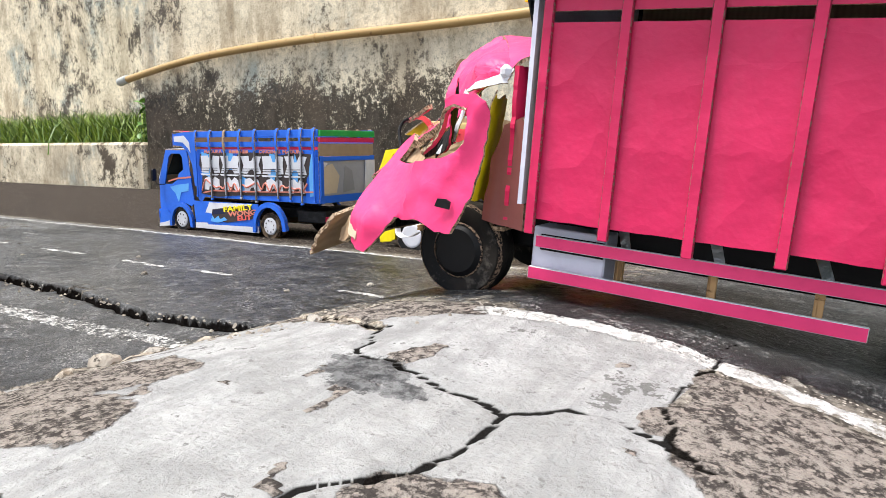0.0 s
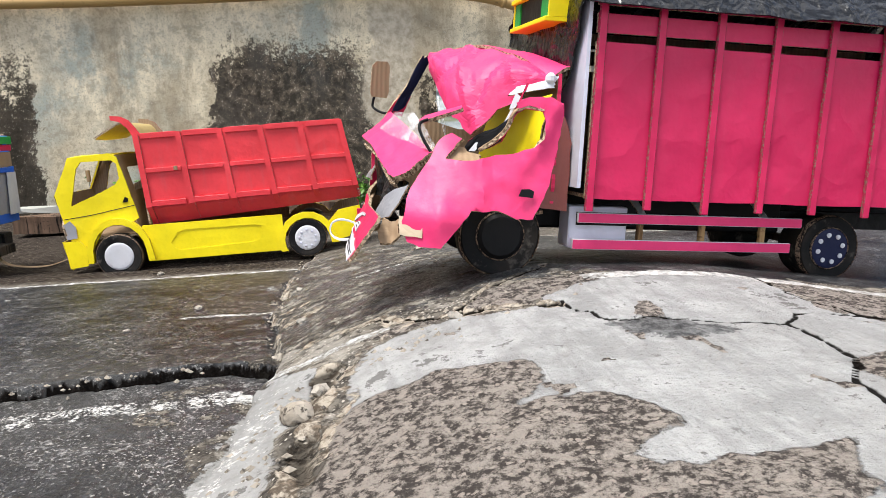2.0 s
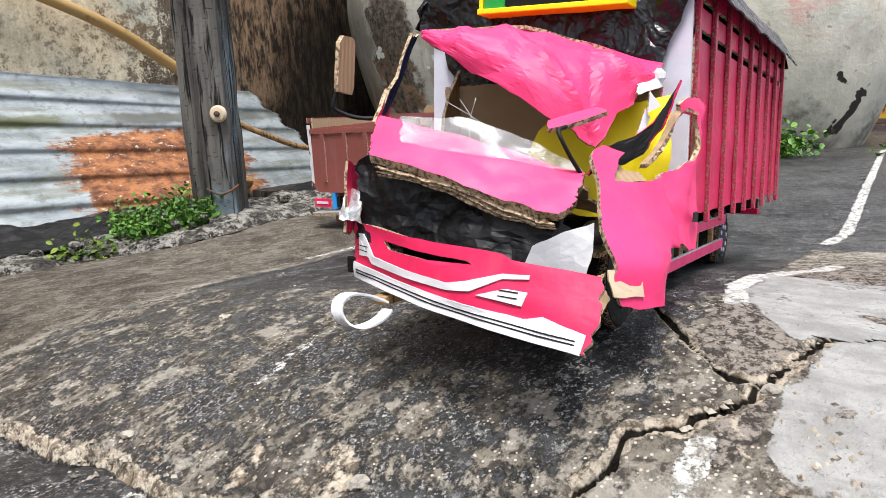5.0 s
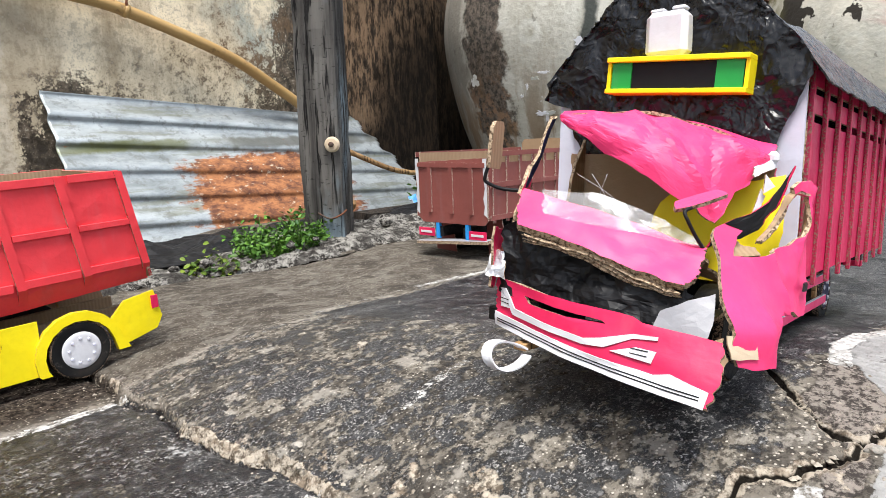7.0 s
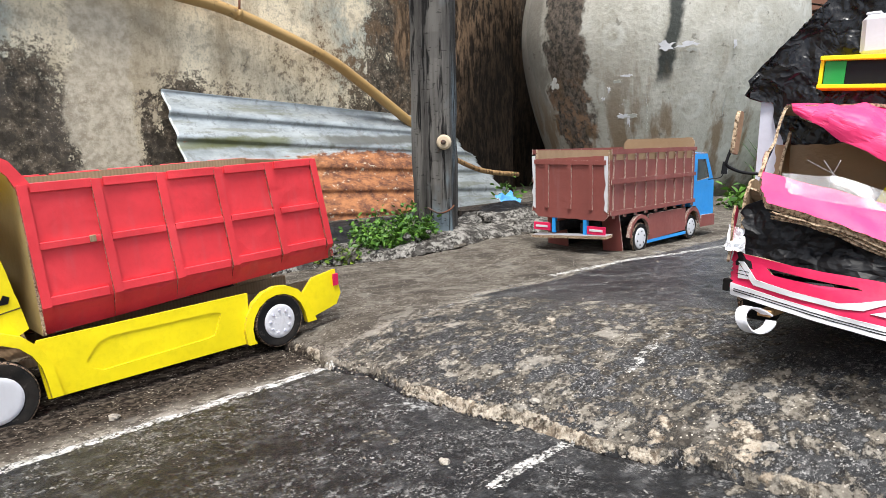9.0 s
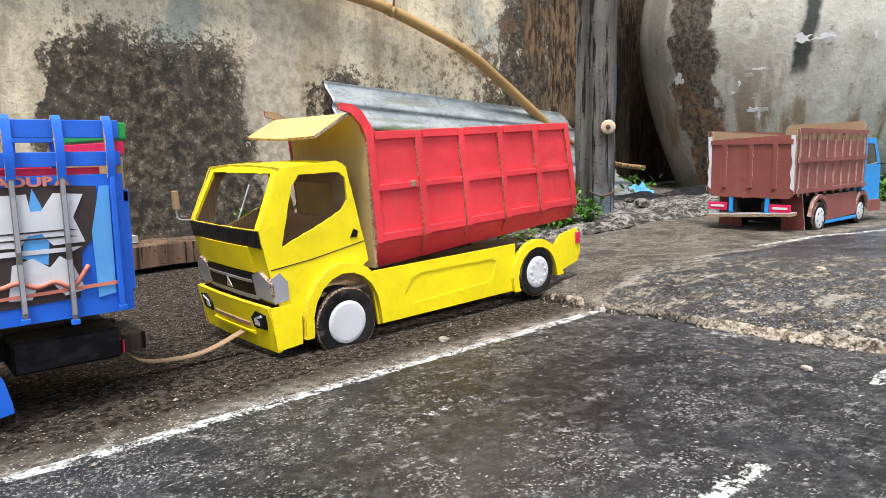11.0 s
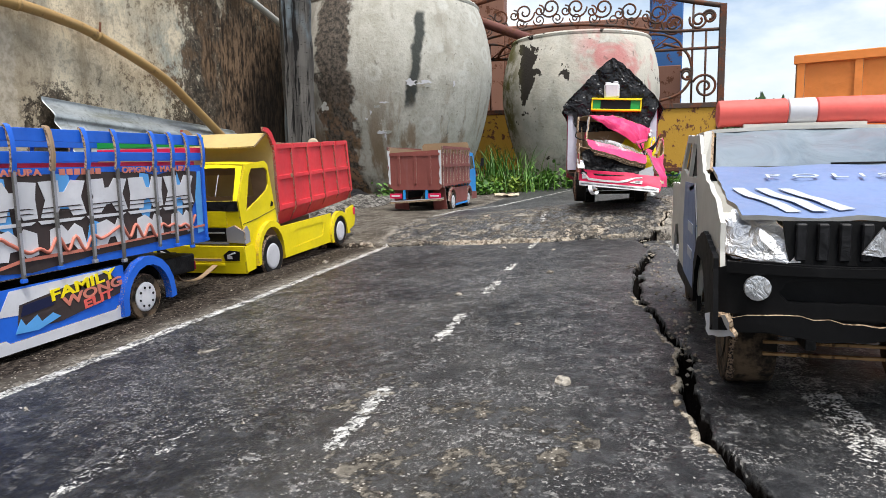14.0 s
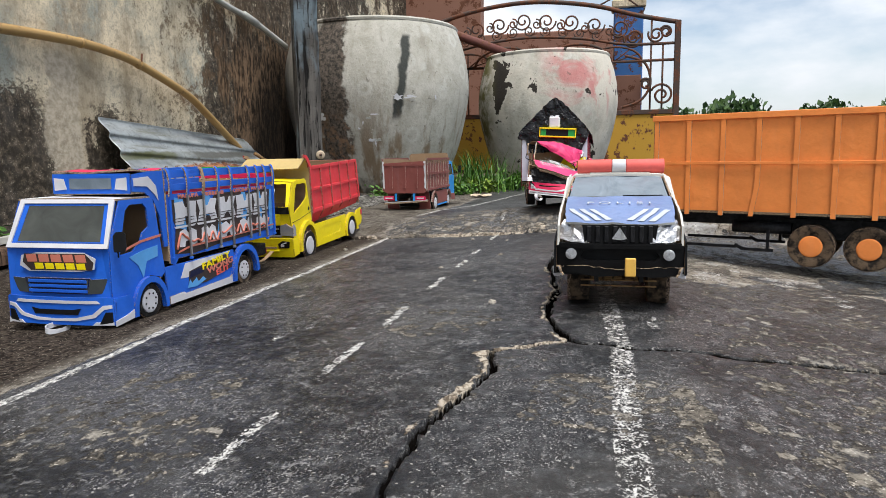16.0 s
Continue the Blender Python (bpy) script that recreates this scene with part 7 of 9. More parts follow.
    panel("grille_surround", T, (CRIMSON, EDGE), UNIT, quad((-0.096, 0.064, 0.060), (-0.088, 0.066, 0.060), (-0.078, 0.066, 0.10), (-0.094, 0.062, 0.104), 0.002), 0.002, spacing=0.3, rag=0.05, step=0.2)
    # hanging bumper
    def bump(u, v):
        y = 0.063 - 0.164 * u
        top = 0.067 - 0.020 * u
        bot = 0.032 - 0.018 * u
        x = -0.086 - 0.010 * math.sin(math.pi * min(1, u)) - 0.022 * u * (1 - v) - 0.010 * u
        x += 0.0018 * noise.noise(Vector((u * 6, v * 3, 2)))
        return (x, y, bot + (top - bot) * v)
    slot = [(0.17, 0.80), (0.35, 0.80), (0.56, 0.84), (0.58, 0.80), (0.40, 0.70), (0.2, 0.68)]
    panel("bumper", T, (CRIMSON, EDGE, CARD), out=(-1, 0, 0), outline=[(0, 0.0), (1.0, 0.0), (1.02, 0.5), (1.0, 1.0), (0.72, 1.0), (0.68, 1.06), (0.3, 0.98), (0, 1.0)], place=bump, thick=0.0028, holes=[slot], spacing=0.07, rag=0.008, step=0.05, seed=51, smooth=True, label="dented crimson bumper hanging low")

    def skin(off):
        return lambda u, v: (bump(u, v)[0] - off, bump(u, v)[1], bump(u, v)[2])
    panel("bumper_lip", T, (WHITE, WHITE), [(0.0, 0.0), (0.3, 0.0), (0.6, 0.0), (0.99, 0.0), (0.995, 0.26), (0.86, 0.36), (0.80, 0.26), (0.5, 0.24), (0.25, 0.24), (0.0, 0.28)], skin(0.0022), 0.0009, spacing=0.08, label="white bumper lip with thin black lines")
    panel("bumper_stripe", T, (WHITE, WHITE), [(0.03, 0.80), (0.06, 0.82), (0.13, 0.50), (0.3, 0.46), (0.5, 0.47), (0.58, 0.58), (0.70, 0.80), (0.79, 0.86), (0.79, 0.80), (0.70, 0.72), (0.60, 0.45), (0.5, 0.36), (0.3, 0.34), (0.12, 0.36)], skin(0.0022), 0.0009, spacing=0.07, label="white moulding stripe")
    for a in (0.10, 0.15):
        panel("pen_line", T, (BLACK, BLACK), [(0.02, a), (0.5, a - 0.01), (0.97, a), (0.97, a + 0.018), (0.5, a + 0.008), (0.02, a + 0.018)], skin(0.0029), 0.0004, spacing=0.1)
    for q in ([(0.625, 0.42), (0.72, 0.60), (0.795, 0.62), (0.785, 0.42)], [(0.035, 0.42), (0.035, 0.74), (0.095, 0.46)]):
        panel("fog_lamp", T, (WHITE, WHITE), q, skin(0.0022), 0.0009, label="white lamp with drawn lines")
        cx, cy = sum(p[0] for p in q) / len(q), sum(p[1] for p in q) / len(q)
        for k in (0.5, -0.3):
            panel("pen_line", T, (BLACK, BLACK), [(cx - 0.03, cy + k * 0.1), (cx + 0.035, cy + k * 0.1 + 0.02), (cx + 0.035, cy + k * 0.1 + 0.035), (cx - 0.03, cy + k * 0.1 + 0.014)], skin(0.0029), 0.0004)
    panel("headlamp", T, (PALEGREY, EDGE), [(0, 0.08), (0.5, -0.05), (0.93, 0.1), (1, 0.5), (0.98, 1), (0.5, 0.86), (0.05, 0.62)], quad((-0.098, -0.058, 0.046), (-0.089, -0.092, 0.044), (-0.074, -0.088, 0.0715), (-0.088, -0.060, 0.068), 0.0016, 9, 40), 0.0012, spacing=0.2, rag=0.015, step=0.12, seed=61, label="crushed pale grey paper headlamp")
    panel("headlamp", T, (FOIL, EDGE), UNIT, quad((-0.098, 0.066, 0.068), (-0.094, 0.052, 0.066), (-0.090, 0.054, 0.085), (-0.088, 0.068, 0.088), 0.003, 4, 60), 0.0012, spacing=0.2, rag=0.05, step=0.2, seed=62, label="crushed grey foil headlamp")
    panel("torn_card", T, (CARD, EDGE), [(0, 0), (0.6, -0.1), (1, 0.2), (0.8, 0.7), (1, 1), (0.4, 0.9), (0, 1.1), (-0.2, 0.5)], quad((-0.094, -0.092, 0.026), (-0.080, -0.098, 0.030), (-0.078, -0.094, 0.046), (-0.092, -0.086, 0.044), 0.003, 11, 60), 0.003, spacing=0.1, rag=0.03, step=0.08, seed=63, label="torn brown cardboard backing")
    # far pillar, mirrors
    panel("pillar_strip", T, (NAVY, EDGE, WHITE), UNIT, quad((-0.0790, 0.0500, 0.1290), (-0.0690, 0.0530, 0.1290), (-0.0420, 0.0470, 0.1835), (-0.0510, 0.0440, 0.1835), 0.002), 0.0022, spacing=0.2, rag=0.05, step=0.15, seed=71, label="navy and white pillar strip")
    panel("pillar_rust", T, (CRIMSON, EDGE), UNIT, quad((-0.0835, 0.0495, 0.1270), (-0.0680, 0.0535, 0.1270), (-0.0600, 0.0520, 0.1470), (-0.0710, 0.0485, 0.1470), 0.002), 0.0026, spacing=0.2, rag=0.05, step=0.2, seed=72)
    arm = tube("mirror_arm", T, BLACK, smooth_line([(-0.077, 0.048, 0.129), (-0.086, 0.062, 0.130), (-0.0935, 0.071, 0.1345), (-0.0945, 0.0715, 0.1390), (-0.0925, 0.0695, 0.1480)], 5), 0.0013, 6)
    panel("mirror", arm, (CARD, EDGE), [(0.1, 0), (0.9, 0), (1, 0.15), (0.95, 0.9), (0.8, 1), (0.2, 0.98), (0, 0.85), (0.02, 0.1)], quad((-0.098, 0.0670, 0.1450), (-0.080, 0.0700, 0.1440), (-0.0785, 0.0680, 0.1780), (-0.096, 0.0650, 0.1785)), 0.003, label="bare cardboard mirror")
    arm = tube("mirror_arm", T, BLACK, smooth_line([(-0.054, -0.073, 0.094), (-0.060, -0.069, 0.103), (-0.0645, -0.065, 0.113), (-0.0635, -0.062, 0.1190), (-0.058, -0.064, 0.1215)], 5), 0.0013, 6)
    panel("mirror", arm, (PINK, EDGE, PINK), [(0, 0.2), (0.5, 0), (1, 0.1), (0.95, 0.8), (0.6, 1), (0.1, 0.9)], quad((-0.0640, -0.058, 0.1185), (-0.034, -0.079, 0.1290), (-0.030, -0.070, 0.1330), (-0.0610, -0.050, 0.1235), 0.001), 0.003, spacing=0.2, rag=0.03, step=0.2, label="bent pink mirror with brown cut edge")
    for k in range(3):
        tube("glue_thread", T, WHITE, smooth_line([(-0.03, 0.0 + 0.01 * k, 0.100), (-0.035, 0.012 - 0.008 * k, 0.12), (-0.04, 0.004 + 0.012 * k, 0.142)], 4), 0.00022, 4)
    # running gear
    for s in (-1, 1):
        wheel(T, 0.0016, s * 0.0775, 0.0325, 0.0335, 0.024, TYRE, BLACK, 0.58, 0, s, -0.0022, seed=s)
        wheel(T, 0.298, s * 0.0745, 0.0275, 0.0290, 0.030, TYRE, NAVY, 0.62, 8, s, 0.0, WHITE, seed=s + 5)
        box("chassis_rail", T, SHEET, -0.075, 0.46, s * 0.032 - 0.004, s * 0.032 + 0.004, 0.040, 0.056, 0.0006)
        tube("axle", T, PLANK, [(0.0016, 0, 0.0325), (0.0016, s * 0.056, 0.0325)], 0.004, 8)
        tube("axle", T, PLANK, [(0.298, 0, 0.0275), (0.298, s * 0.048, 0.0275)], 0.004, 8)
        # guard rails
        yy = s * 0.084
        for z0, z1, xa, xb in ((0.0455, 0.0535, 0.0630, 0.2615), (0.0240, 0.0322, 0.0595, 0.2530)):
            bm = bmesh.new()
            add_box(bm, xa, xb, yy - 0.0016, yy + 0.0016, z0, z1, 0.0004)
            for f in bm.faces:
                f.material_index = 1 if abs(f.normal.z) > 0.7 or abs(f.normal.x) > 0.7 else 0
            part("guard_rail", bm, (PINK, WHITE), T)
        for i in range(3):
            x = 0.118 + i * 0.055
            panel("bracket", T, (FOIL, EDGE), UNIT, quad((x, s * 0.079, 0.052), (x + 0.006, s * 0.079, 0.052), (x - 0.002, s * 0.066, 0.070), (x - 0.009, s * 0.066, 0.070)), 0.0015, label="silver bracket")
            box("rail_post", T, STICK, x - 0.002, x + 0.003, yy - s * 0.0042 - 0.002, yy - s * 0.0042 + 0.002, 0.030, 0.050, 0.0004)
        box("tool_box", T, LILAC, 0.058, 0.108, s * 0.066 - 0.012, s * 0.066 + 0.012, 0.024, 0.058, 0.001, "white and black tool box")
        box("box_band", T, BLACK, 0.064, 0.107, s * 0.0785 - 0.0006, s * 0.0785 + 0.0006, 0.043, 0.0535, 0.0)
    box("crossbeam", T, PLANK, -0.088, -0.078, -0.07, 0.07, 0.034, 0.044, 0.0008)
    # black block added to fill the underside and make it dark
    box("dark_underbody", T, BLACK, 0.02, 0.27, -0.045, 0.045, 0.036, 0.0655, 0.002)
    tube("blue_pen_tube", T, SKYBLUE, [(0.118, 0.02, 0.046), (0.150, 0.02, 0.046)], 0.0022, 8)
    box("rear_bumper", T, PLANK, 0.468, 0.476, -0.08, 0.06, 0.040, 0.058, 0.0008, "brown card rear bumper")
    box("rear_arm", T, SHEET, 0.44, 0.47, -0.045, -0.037, 0.038, 0.048, 0.0005)
    box("rear_arm", T, SHEET, 0.44, 0.47, 0.030, 0.038, 0.038, 0.048, 0.0005)
    box("tail_lamp", T, CRIMSON, 0.465, 0.4765, -0.081, -0.062, 0.040, 0.047, 0.0004)
    # tow loop
    ring = [(-0.1175 + 0.0155 * math.cos(a), 0.032 - 0.005 * math.cos(a) + 0.004 * math.sin(a), 0.020 + 0.0115 * math.sin(a) * (0.75 - 0.25 * math.cos(a))) for a in np.linspace(0.35, 5.95, 26)]

    def strap(u, v):
        i = min(len(ring) - 2, int(u * (len(ring) - 1)))
        t = u * (len(ring) - 1) - i
        p = Vector(ring[i]).lerp(Vector(ring[i + 1]), t)
        return p + Vector((0.0, (v - 0.5) * 0.008, 0.0))
    panel("tow_loop", T, (WHITE, WHITE), UNIT, strap, 0.0012, spacing=0.05, step=0.05, smooth=True, label="white strap tow loop")
    box("tow_stick", T, STICK, -0.104, -0.070, 0.026, 0.036, 0.0205, 0.0255, 0.0005)
    return T


pink_truck()


# ---------------------------------------------------------------- yellow and red dump truck
def arch(cx, cz, r, a0=200, a1=-20, n=9, sx=1.0):
    return [(cx + sx * r * math.cos(radians(a0 + (a1 - a0) * i / n)), cz + r * math.sin(radians(a0 + (a1 - a0) * i / n))) for i in range(n + 1)]


def yellow_truck():
    T = thing("yellow_dump_truck", pose(-0.700, 1.2, -0.036, 0, -2.4, 0), "yellow cardboard toy truck with red dump body", "toy truck")
    YM, RM, CM = (YELLOW, YELLOWEDGE, CARD), (RED, REDEDGE, CARD), (CARD, EDGE)
    HW = 0.085
    side = [(-0.071, 0.062), (-0.079, 0.100), (-0.085, 0.138), (-0.056, 0.197), (0.008, 0.200), (0.019, 0.193), (0.024, 0.170), (0.040, 0.090), (0.030, 0.085), (0.006, 0.089), (-0.016, 0.080), (-0.030, 0.058), (-0.036, 0.048), (-0.058, 0.044)]
    window = [(-0.062, 0.119), (-0.046, 0.178), (-0.037, 0.189), (0.010, 0.188), (0.017, 0.182), (0.018, 0.158), (0.010, 0.148), (-0.012, 0.138), (-0.036, 0.129)]

    def fx(v):
        return -0.072 - (v - 0.06) * 0.18 if v < 0.137 else -0.086 + (v - 0.137) * 0.5

    def face(d):
        return lambda u, v: (fx(v) - d + 0.012 * max(0, abs(u) - 0.03) * 4, u, v)
    FO = (-1, 0, 0)
    for s in (-1, 1):
        panel("cab_side", T, YM, side, side_at(s * HW), 0.003, [window], spacing=0.03, rag=0.0004, step=0.006, seed=1)
        panel("door_handle", T, (BLACK, BLACK), [(-0.004, 0.112), (0.004, 0.112), (0.006, 0.118), (0.001, 0.121)], lambda u, v, s=s: (u + 0.022, s * (HW + 0.0022), v + 0.006), 0.001)
        tube("door_line", T, PLANK, [(-0.076, s * (HW + 0.0015), 0.098), (-0.03, s * (HW + 0.0015), 0.102), (0.036, s * (HW + 0.0015), 0.112)], 0.0006, 4)
        # front wheel arch and skirt
        outer = arch(0.004, 0.034, 0.060, 188, 2, 10, 0.86)
        inner = arch(0.004, 0.034, 0.049, 188, 2, 10, 0.86)
        band = [(-0.048, 0.022)] + outer + [(0.058, 0.018), (0.048, 0.018)] + inner[::-1] + [(-0.039, 0.022)]
        panel("wheel_arch", T, YM, band, side_at(s * (HW + 0.005)), 0.010, seed=2)
        skirt = [(0.046, 0.016), (0.270, 0.012), (0.272, 0.074), (0.044, 0.077), (0.040, 0.070)]
        hexa = [(0.085, 0.044), (0.098, 0.060), (0.110, 0.064), (0.225, 0.061), (0.236, 0.058), (0.226, 0.034), (0.215, 0.032), (0.100, 0.030), (0.090, 0.035)]
        panel("skirt", T, YM, skirt, side_at(s * (HW + 0.002)), 0.003, [hexa], seed=3)
        panel("skirt_inset", T, YM, hexa, side_at(s * (HW + 0.0008)), 0.003, seed=3)
        outer = arch(0.311, 0.026, 0.049, 196, 12, 9, 1.0)
        inner = arch(0.311, 0.026, 0.0385, 196, 12, 9, 1.0)
        panel("wheel_arch", T, YM, [(0.266, 0.010)] + outer + [(0.366, 0.018), (0.352, 0.018)] + inner[::-1] + [(0.277, 0.010)], side_at(s * (HW + 0.004)), 0.008, seed=4)
        panel("tail_side", T, YM, [(0.350, 0.055), (0.360, 0.020), (0.404, 0.030), (0.412, 0.044), (0.405, 0.078), (0.368, 0.073)], side_at(s * HW), 0.004, seed=5)
        box("tail_lamp", T, CRIMSON, 0.400, 0.4085, s * (HW + 0.003) - 0.001, s * (HW + 0.003) + 0.001, 0.056, 0.072, 0.0003, "red tail lamp")
        wheel(T, 0.002, s * (HW + 0.009), 0.0300, 0.0372, 0.026, TYRE, WHITE, 0.62, 0, s, 0.0, seed=s + 2)
        wheel(T, 0.311, s * (HW + 0.006), 0.0300, 0.0335, 0.028, TYRE, WHITE, 0.64, 9, s, 0.0, LILAC, seed=s + 8)
        box("chassis_rail", T, CARD, -0.06, 0.40, s * 0.03 - 0.004, s * 0.03 + 0.004, 0.036, 0.056, 0.0006)
        # pillars of the windscreen, grey lamp
        lamp = [(s * 0.056, 0.068), (s * 0.088, 0.066), (s * 0.090, 0.086), (s * 0.074, 0.097), (s * 0.058, 0.092)]
        panel("headlamp", T, (GREY, EDGE), lamp, face(0.005), 0.004, seed=7, label="grey card headlamp", out=FO)
        panel("headlamp_wing", T, (GREY, EDGE), [(-0.076, 0.064), (-0.060, 0.066), (-0.060, 0.084), (-0.068, 0.095), (-0.080, 0.088)], side_at(s * (HW + 0.002)), 0.003)
        fog = [(s * 0.052, 0.036), (s * 0.078, 0.037), (s * 0.081, 0.053), (s * 0.062, 0.055), (s * 0.050, 0.047)]
        panel("fog_lamp", T, (BLACK, BLACK), fog, face(0.0155), 0.0015, label="black lamp surround")
        glass = [(s * 0.057, 0.040), (s * 0.066, 0.040), (s * 0.066, 0.045), (s * 0.061, 0.046), (s * 0.074, 0.050), (s * 0.072, 0.052), (s * 0.058, 0.047)]
        panel("fog_glass", T, (WHITE, WHITE), glass, face(0.0168), 0.001)
    panel("roof", T, YM, rect(-0.057, 0.016, -HW, HW), lambda u, v: (u, v, 0.1975 + 0.003 * math.cos(v * 18) - 0.002), 0.003, spacing=0.03, rag=0.0006, step=0.01, out=(0, 0, 1))
    panel("cab_back", T, CM, rect(-HW, HW, 0.06, 0.196), lambda u, v: (0.038 - 0.02 * max(0, v - 0.09) / 0.1, u, v), 0.003, [rect(-0.05, 0.05, 0.135, 0.175)])
    panel("cab_floor", T, CM, rect(-0.070, 0.038, -HW, HW), flat_at(0.062), 0.003)
    # front: open windscreen, black band, yellow face, grille
    ws = [(-0.076, 0.138), (-0.070, 0.191), (0.070, 0.191), (0.076, 0.138)]
    panel("front_face", T, YM, [(-HW, 0.062), (HW, 0.062), (HW, 0.140), (HW - 0.004, 0.197), (-HW + 0.004, 0.197), (-HW, 0.140)], face(0.0), 0.003, [ws], rag=0.0005, step=0.006, spacing=0.02, seed=9, out=FO)
    panel("dash_band", T, (SHEET, BLACK), rect(-HW + 0.001, HW - 0.001, 0.121, 0.138), face(0.0027), 0.002, spacing=0.02, step=0.02, label="black band below the windscreen")
    panel("bonnet_panel", T, YM, rect(-0.060, 0.060, 0.094, 0.121), face(0.0033), 0.003, spacing=0.02, step=0.02, out=FO)
    panel("grille", T, (BLACK, BLACK), rect(-0.056, 0.056, 0.069, 0.092), face(0.004), 0.004, spacing=0.02, step=0.02, label="black grille")
    panel("grille_bar", T, (FOIL, FOIL), rect(-0.054, 0.054, 0.083, 0.0855), face(0.0068), 0.0014, spacing=0.02, step=0.02)
    panel("grille_bar", T, (GREY, GREY), rect(-0.058, 0.058, 0.064, 0.0685), face(0.0055), 0.0016, spacing=0.02, step=0.02)
    panel("badge", T, (FOIL, FOIL), [(0, 0.0825), (-0.0065, 0.072), (0.0065, 0.072)], face(0.0082), 0.001, label="plain silver badge")
    panel("bumper", T, YM, [(-0.088, 0.014), (0.088, 0.014), (0.090, 0.050), (0.088, 0.062), (-0.088, 0.062), (-0.090, 0.050)], face(0.013), 0.004, spacing=0.02, step=0.01, out=FO)
    for s in (-1, 1):
        panel("bumper_end", T, YM, [(-0.078, 0.016), (-0.050, 0.018), (-0.048, 0.050), (-0.058, 0.061), (-0.082, 0.061)], side_at(s * 0.0885), 0.003)
    panel("bumper_ridge", T, (YELLOW, YELLOW), rect(-0.050, 0.050, 0.028, 0.031), face(0.0160), 0.003, spacing=0.02, step=0.02)
    panel("bumper_slot", T, (CARD, CARD), rect(-0.045, 0.045, 0.036, 0.040), face(0.0156), 0.002, spacing=0.02, step=0.02)
    tube("wiper", T, FOIL, smooth_line([(-0.086, -0.045, 0.146), (-0.077, -0.044, 0.165), (-0.070, -0.044, 0.181)], 4), 0.0009, 5)
    tube("mirror_arm", T, FOIL, smooth_line([(-0.083, 0.086, 0.138), (-0.090, 0.098, 0.138), (-0.093, 0.104, 0.142), (-0.093, 0.104, 0.158)], 4), 0.0011, 5)
    box("mirror", T, CARD, -0.096, -0.090, 0.100, 0.108, 0.150, 0.172, 0.0006, "bare cardboard mirror")
    # dump body
    b_out = HW - 0.004

    def zone(u, v, s):
        fold = 0.106 + (u - 0.055) * 0.02
        return (u, s * (b_out - 0.0 if v > fold else b_out - (fold - v) * 0.55), v)
    for s in (-1, 1):
        panel("body_side", T, RM, [(0.055, 0.075), (0.0565, 0.105), (0.051, 0.226), (0.386, 0.228), (0.404, 0.1125), (0.408, 0.092)], lambda u, v, s=s: zone(u, v, s), 0.003, spacing=0.012, rag=0.0003, step=0.012, seed=12, out=(0, s, 0))
        for i, k in enumerate((0.0, 0.2, 0.4, 0.6, 0.8, 1.0)):
            xt, xb = 0.053 + 0.331 * k, 0.0585 + 0.344 * k
            bm = bmesh.new()
            w = 0.0045
            ys = s * (b_out + 0.0032)
            yl = s * (b_out - 0.014)
            zb = 0.106 + 0.007 * k
            zl = 0.076 + 0.018 * k
            for (xa, ya, za), (xc, yc, zc) in ((((xt), ys, 0.227), (xb, ys, zb)), ((xb, ys, zb), (xb + 0.003, yl, zl))):
                vs = []
                for px, py, pz in ((xa, ya, za), (xc, yc, zc)):
                    for dx in (-w, w):
                        for dy in (-0.002, 0.002):
                            vs.append(bm.verts.new((px + dx, py + dy, pz)))
                for f in ((0, 1, 3, 2), (4, 6, 7, 5), (0, 4, 5, 1), (2, 3, 7, 6), (0, 2, 6, 4), (1, 5, 7, 3)):
                    fc = bm.faces.new([vs[q] for q in f])
                    fc.material_index = 1 if f in ((0, 4, 5, 1), (2, 3, 7, 6)) else 0
            part("rib", bm, (RED, REDEDGE), T)
        for z0, dz in ((0.219, 0.009), (0.163, 0.007), (0.106, 0.009)):
            for k in range(5):
                xa, xb = 0.060 + 0.067 * k, 0.060 + 0.067 * k + 0.056
                sh = (0.227 - z0) / 0.12
                rise = 0.007 * (z0 < 0.15) * (k + 0.5) / 5
                box("rail", T, RED, xa + 0.010 * sh * k / 5, xb + 0.012 * sh * (k + 1) / 5, s * (b_out + 0.0028) - 0.0017, s * (b_out + 0.0028) + 0.0017, z0 + rise, z0 + dz + rise, 0.0004)
    box("chip", T, CARD, 0.106, 0.112, -b_out - 0.0065, -b_out - 0.004, 0.164, 0.171, 0.0005, "peeled cardboard spot")
    panel("body_floor", T, (CARD, EDGE), rect(0.055, 0.408, -b_out + 0.015, b_out - 0.015), lambda u, v: (u, v, 0.076 + (u - 0.055) * 0.05), 0.003)
    panel("tail_gate", T, RM, rect(-b_out, b_out, 0.095, 0.226), lambda u, v: (0.408 - 0.022 * (v - 0.095) / 0.13, u, v), 0.004, out=(1, 0, 0))

    def hood(u, v):
        t = v
        if t < 0.6:
            x, z = 0.052 + 0.003 * (0.6 - t), 0.078 + t / 0.6 * 0.135
        else:
            k = (t - 0.6) / 0.4
            x, z = 0.052 - 0.064 * k ** 1.5, 0.213 + 0.034 * math.sin(min(1.0, k / 0.45) * 1.57) - 0.022 * max(0.0, (k - 0.45) / 0.55) ** 1.3
        return (x, u, z)
    panel("canopy", T, (YELLOWWASH, EDGE, YELLOWWASH), [(-b_out, 0), (b_out, 0), (b_out, 0.98), (0.03, 1.0), (-0.02, 1.01), (-b_out, 1.0)], lambda u, v: hood(u, v), 0.003, spacing=0.016, rag=0.0006, step=0.012, seed=15, smooth=True, out=(-1, 0, 0), label="curved cardboard canopy washed with yellow")
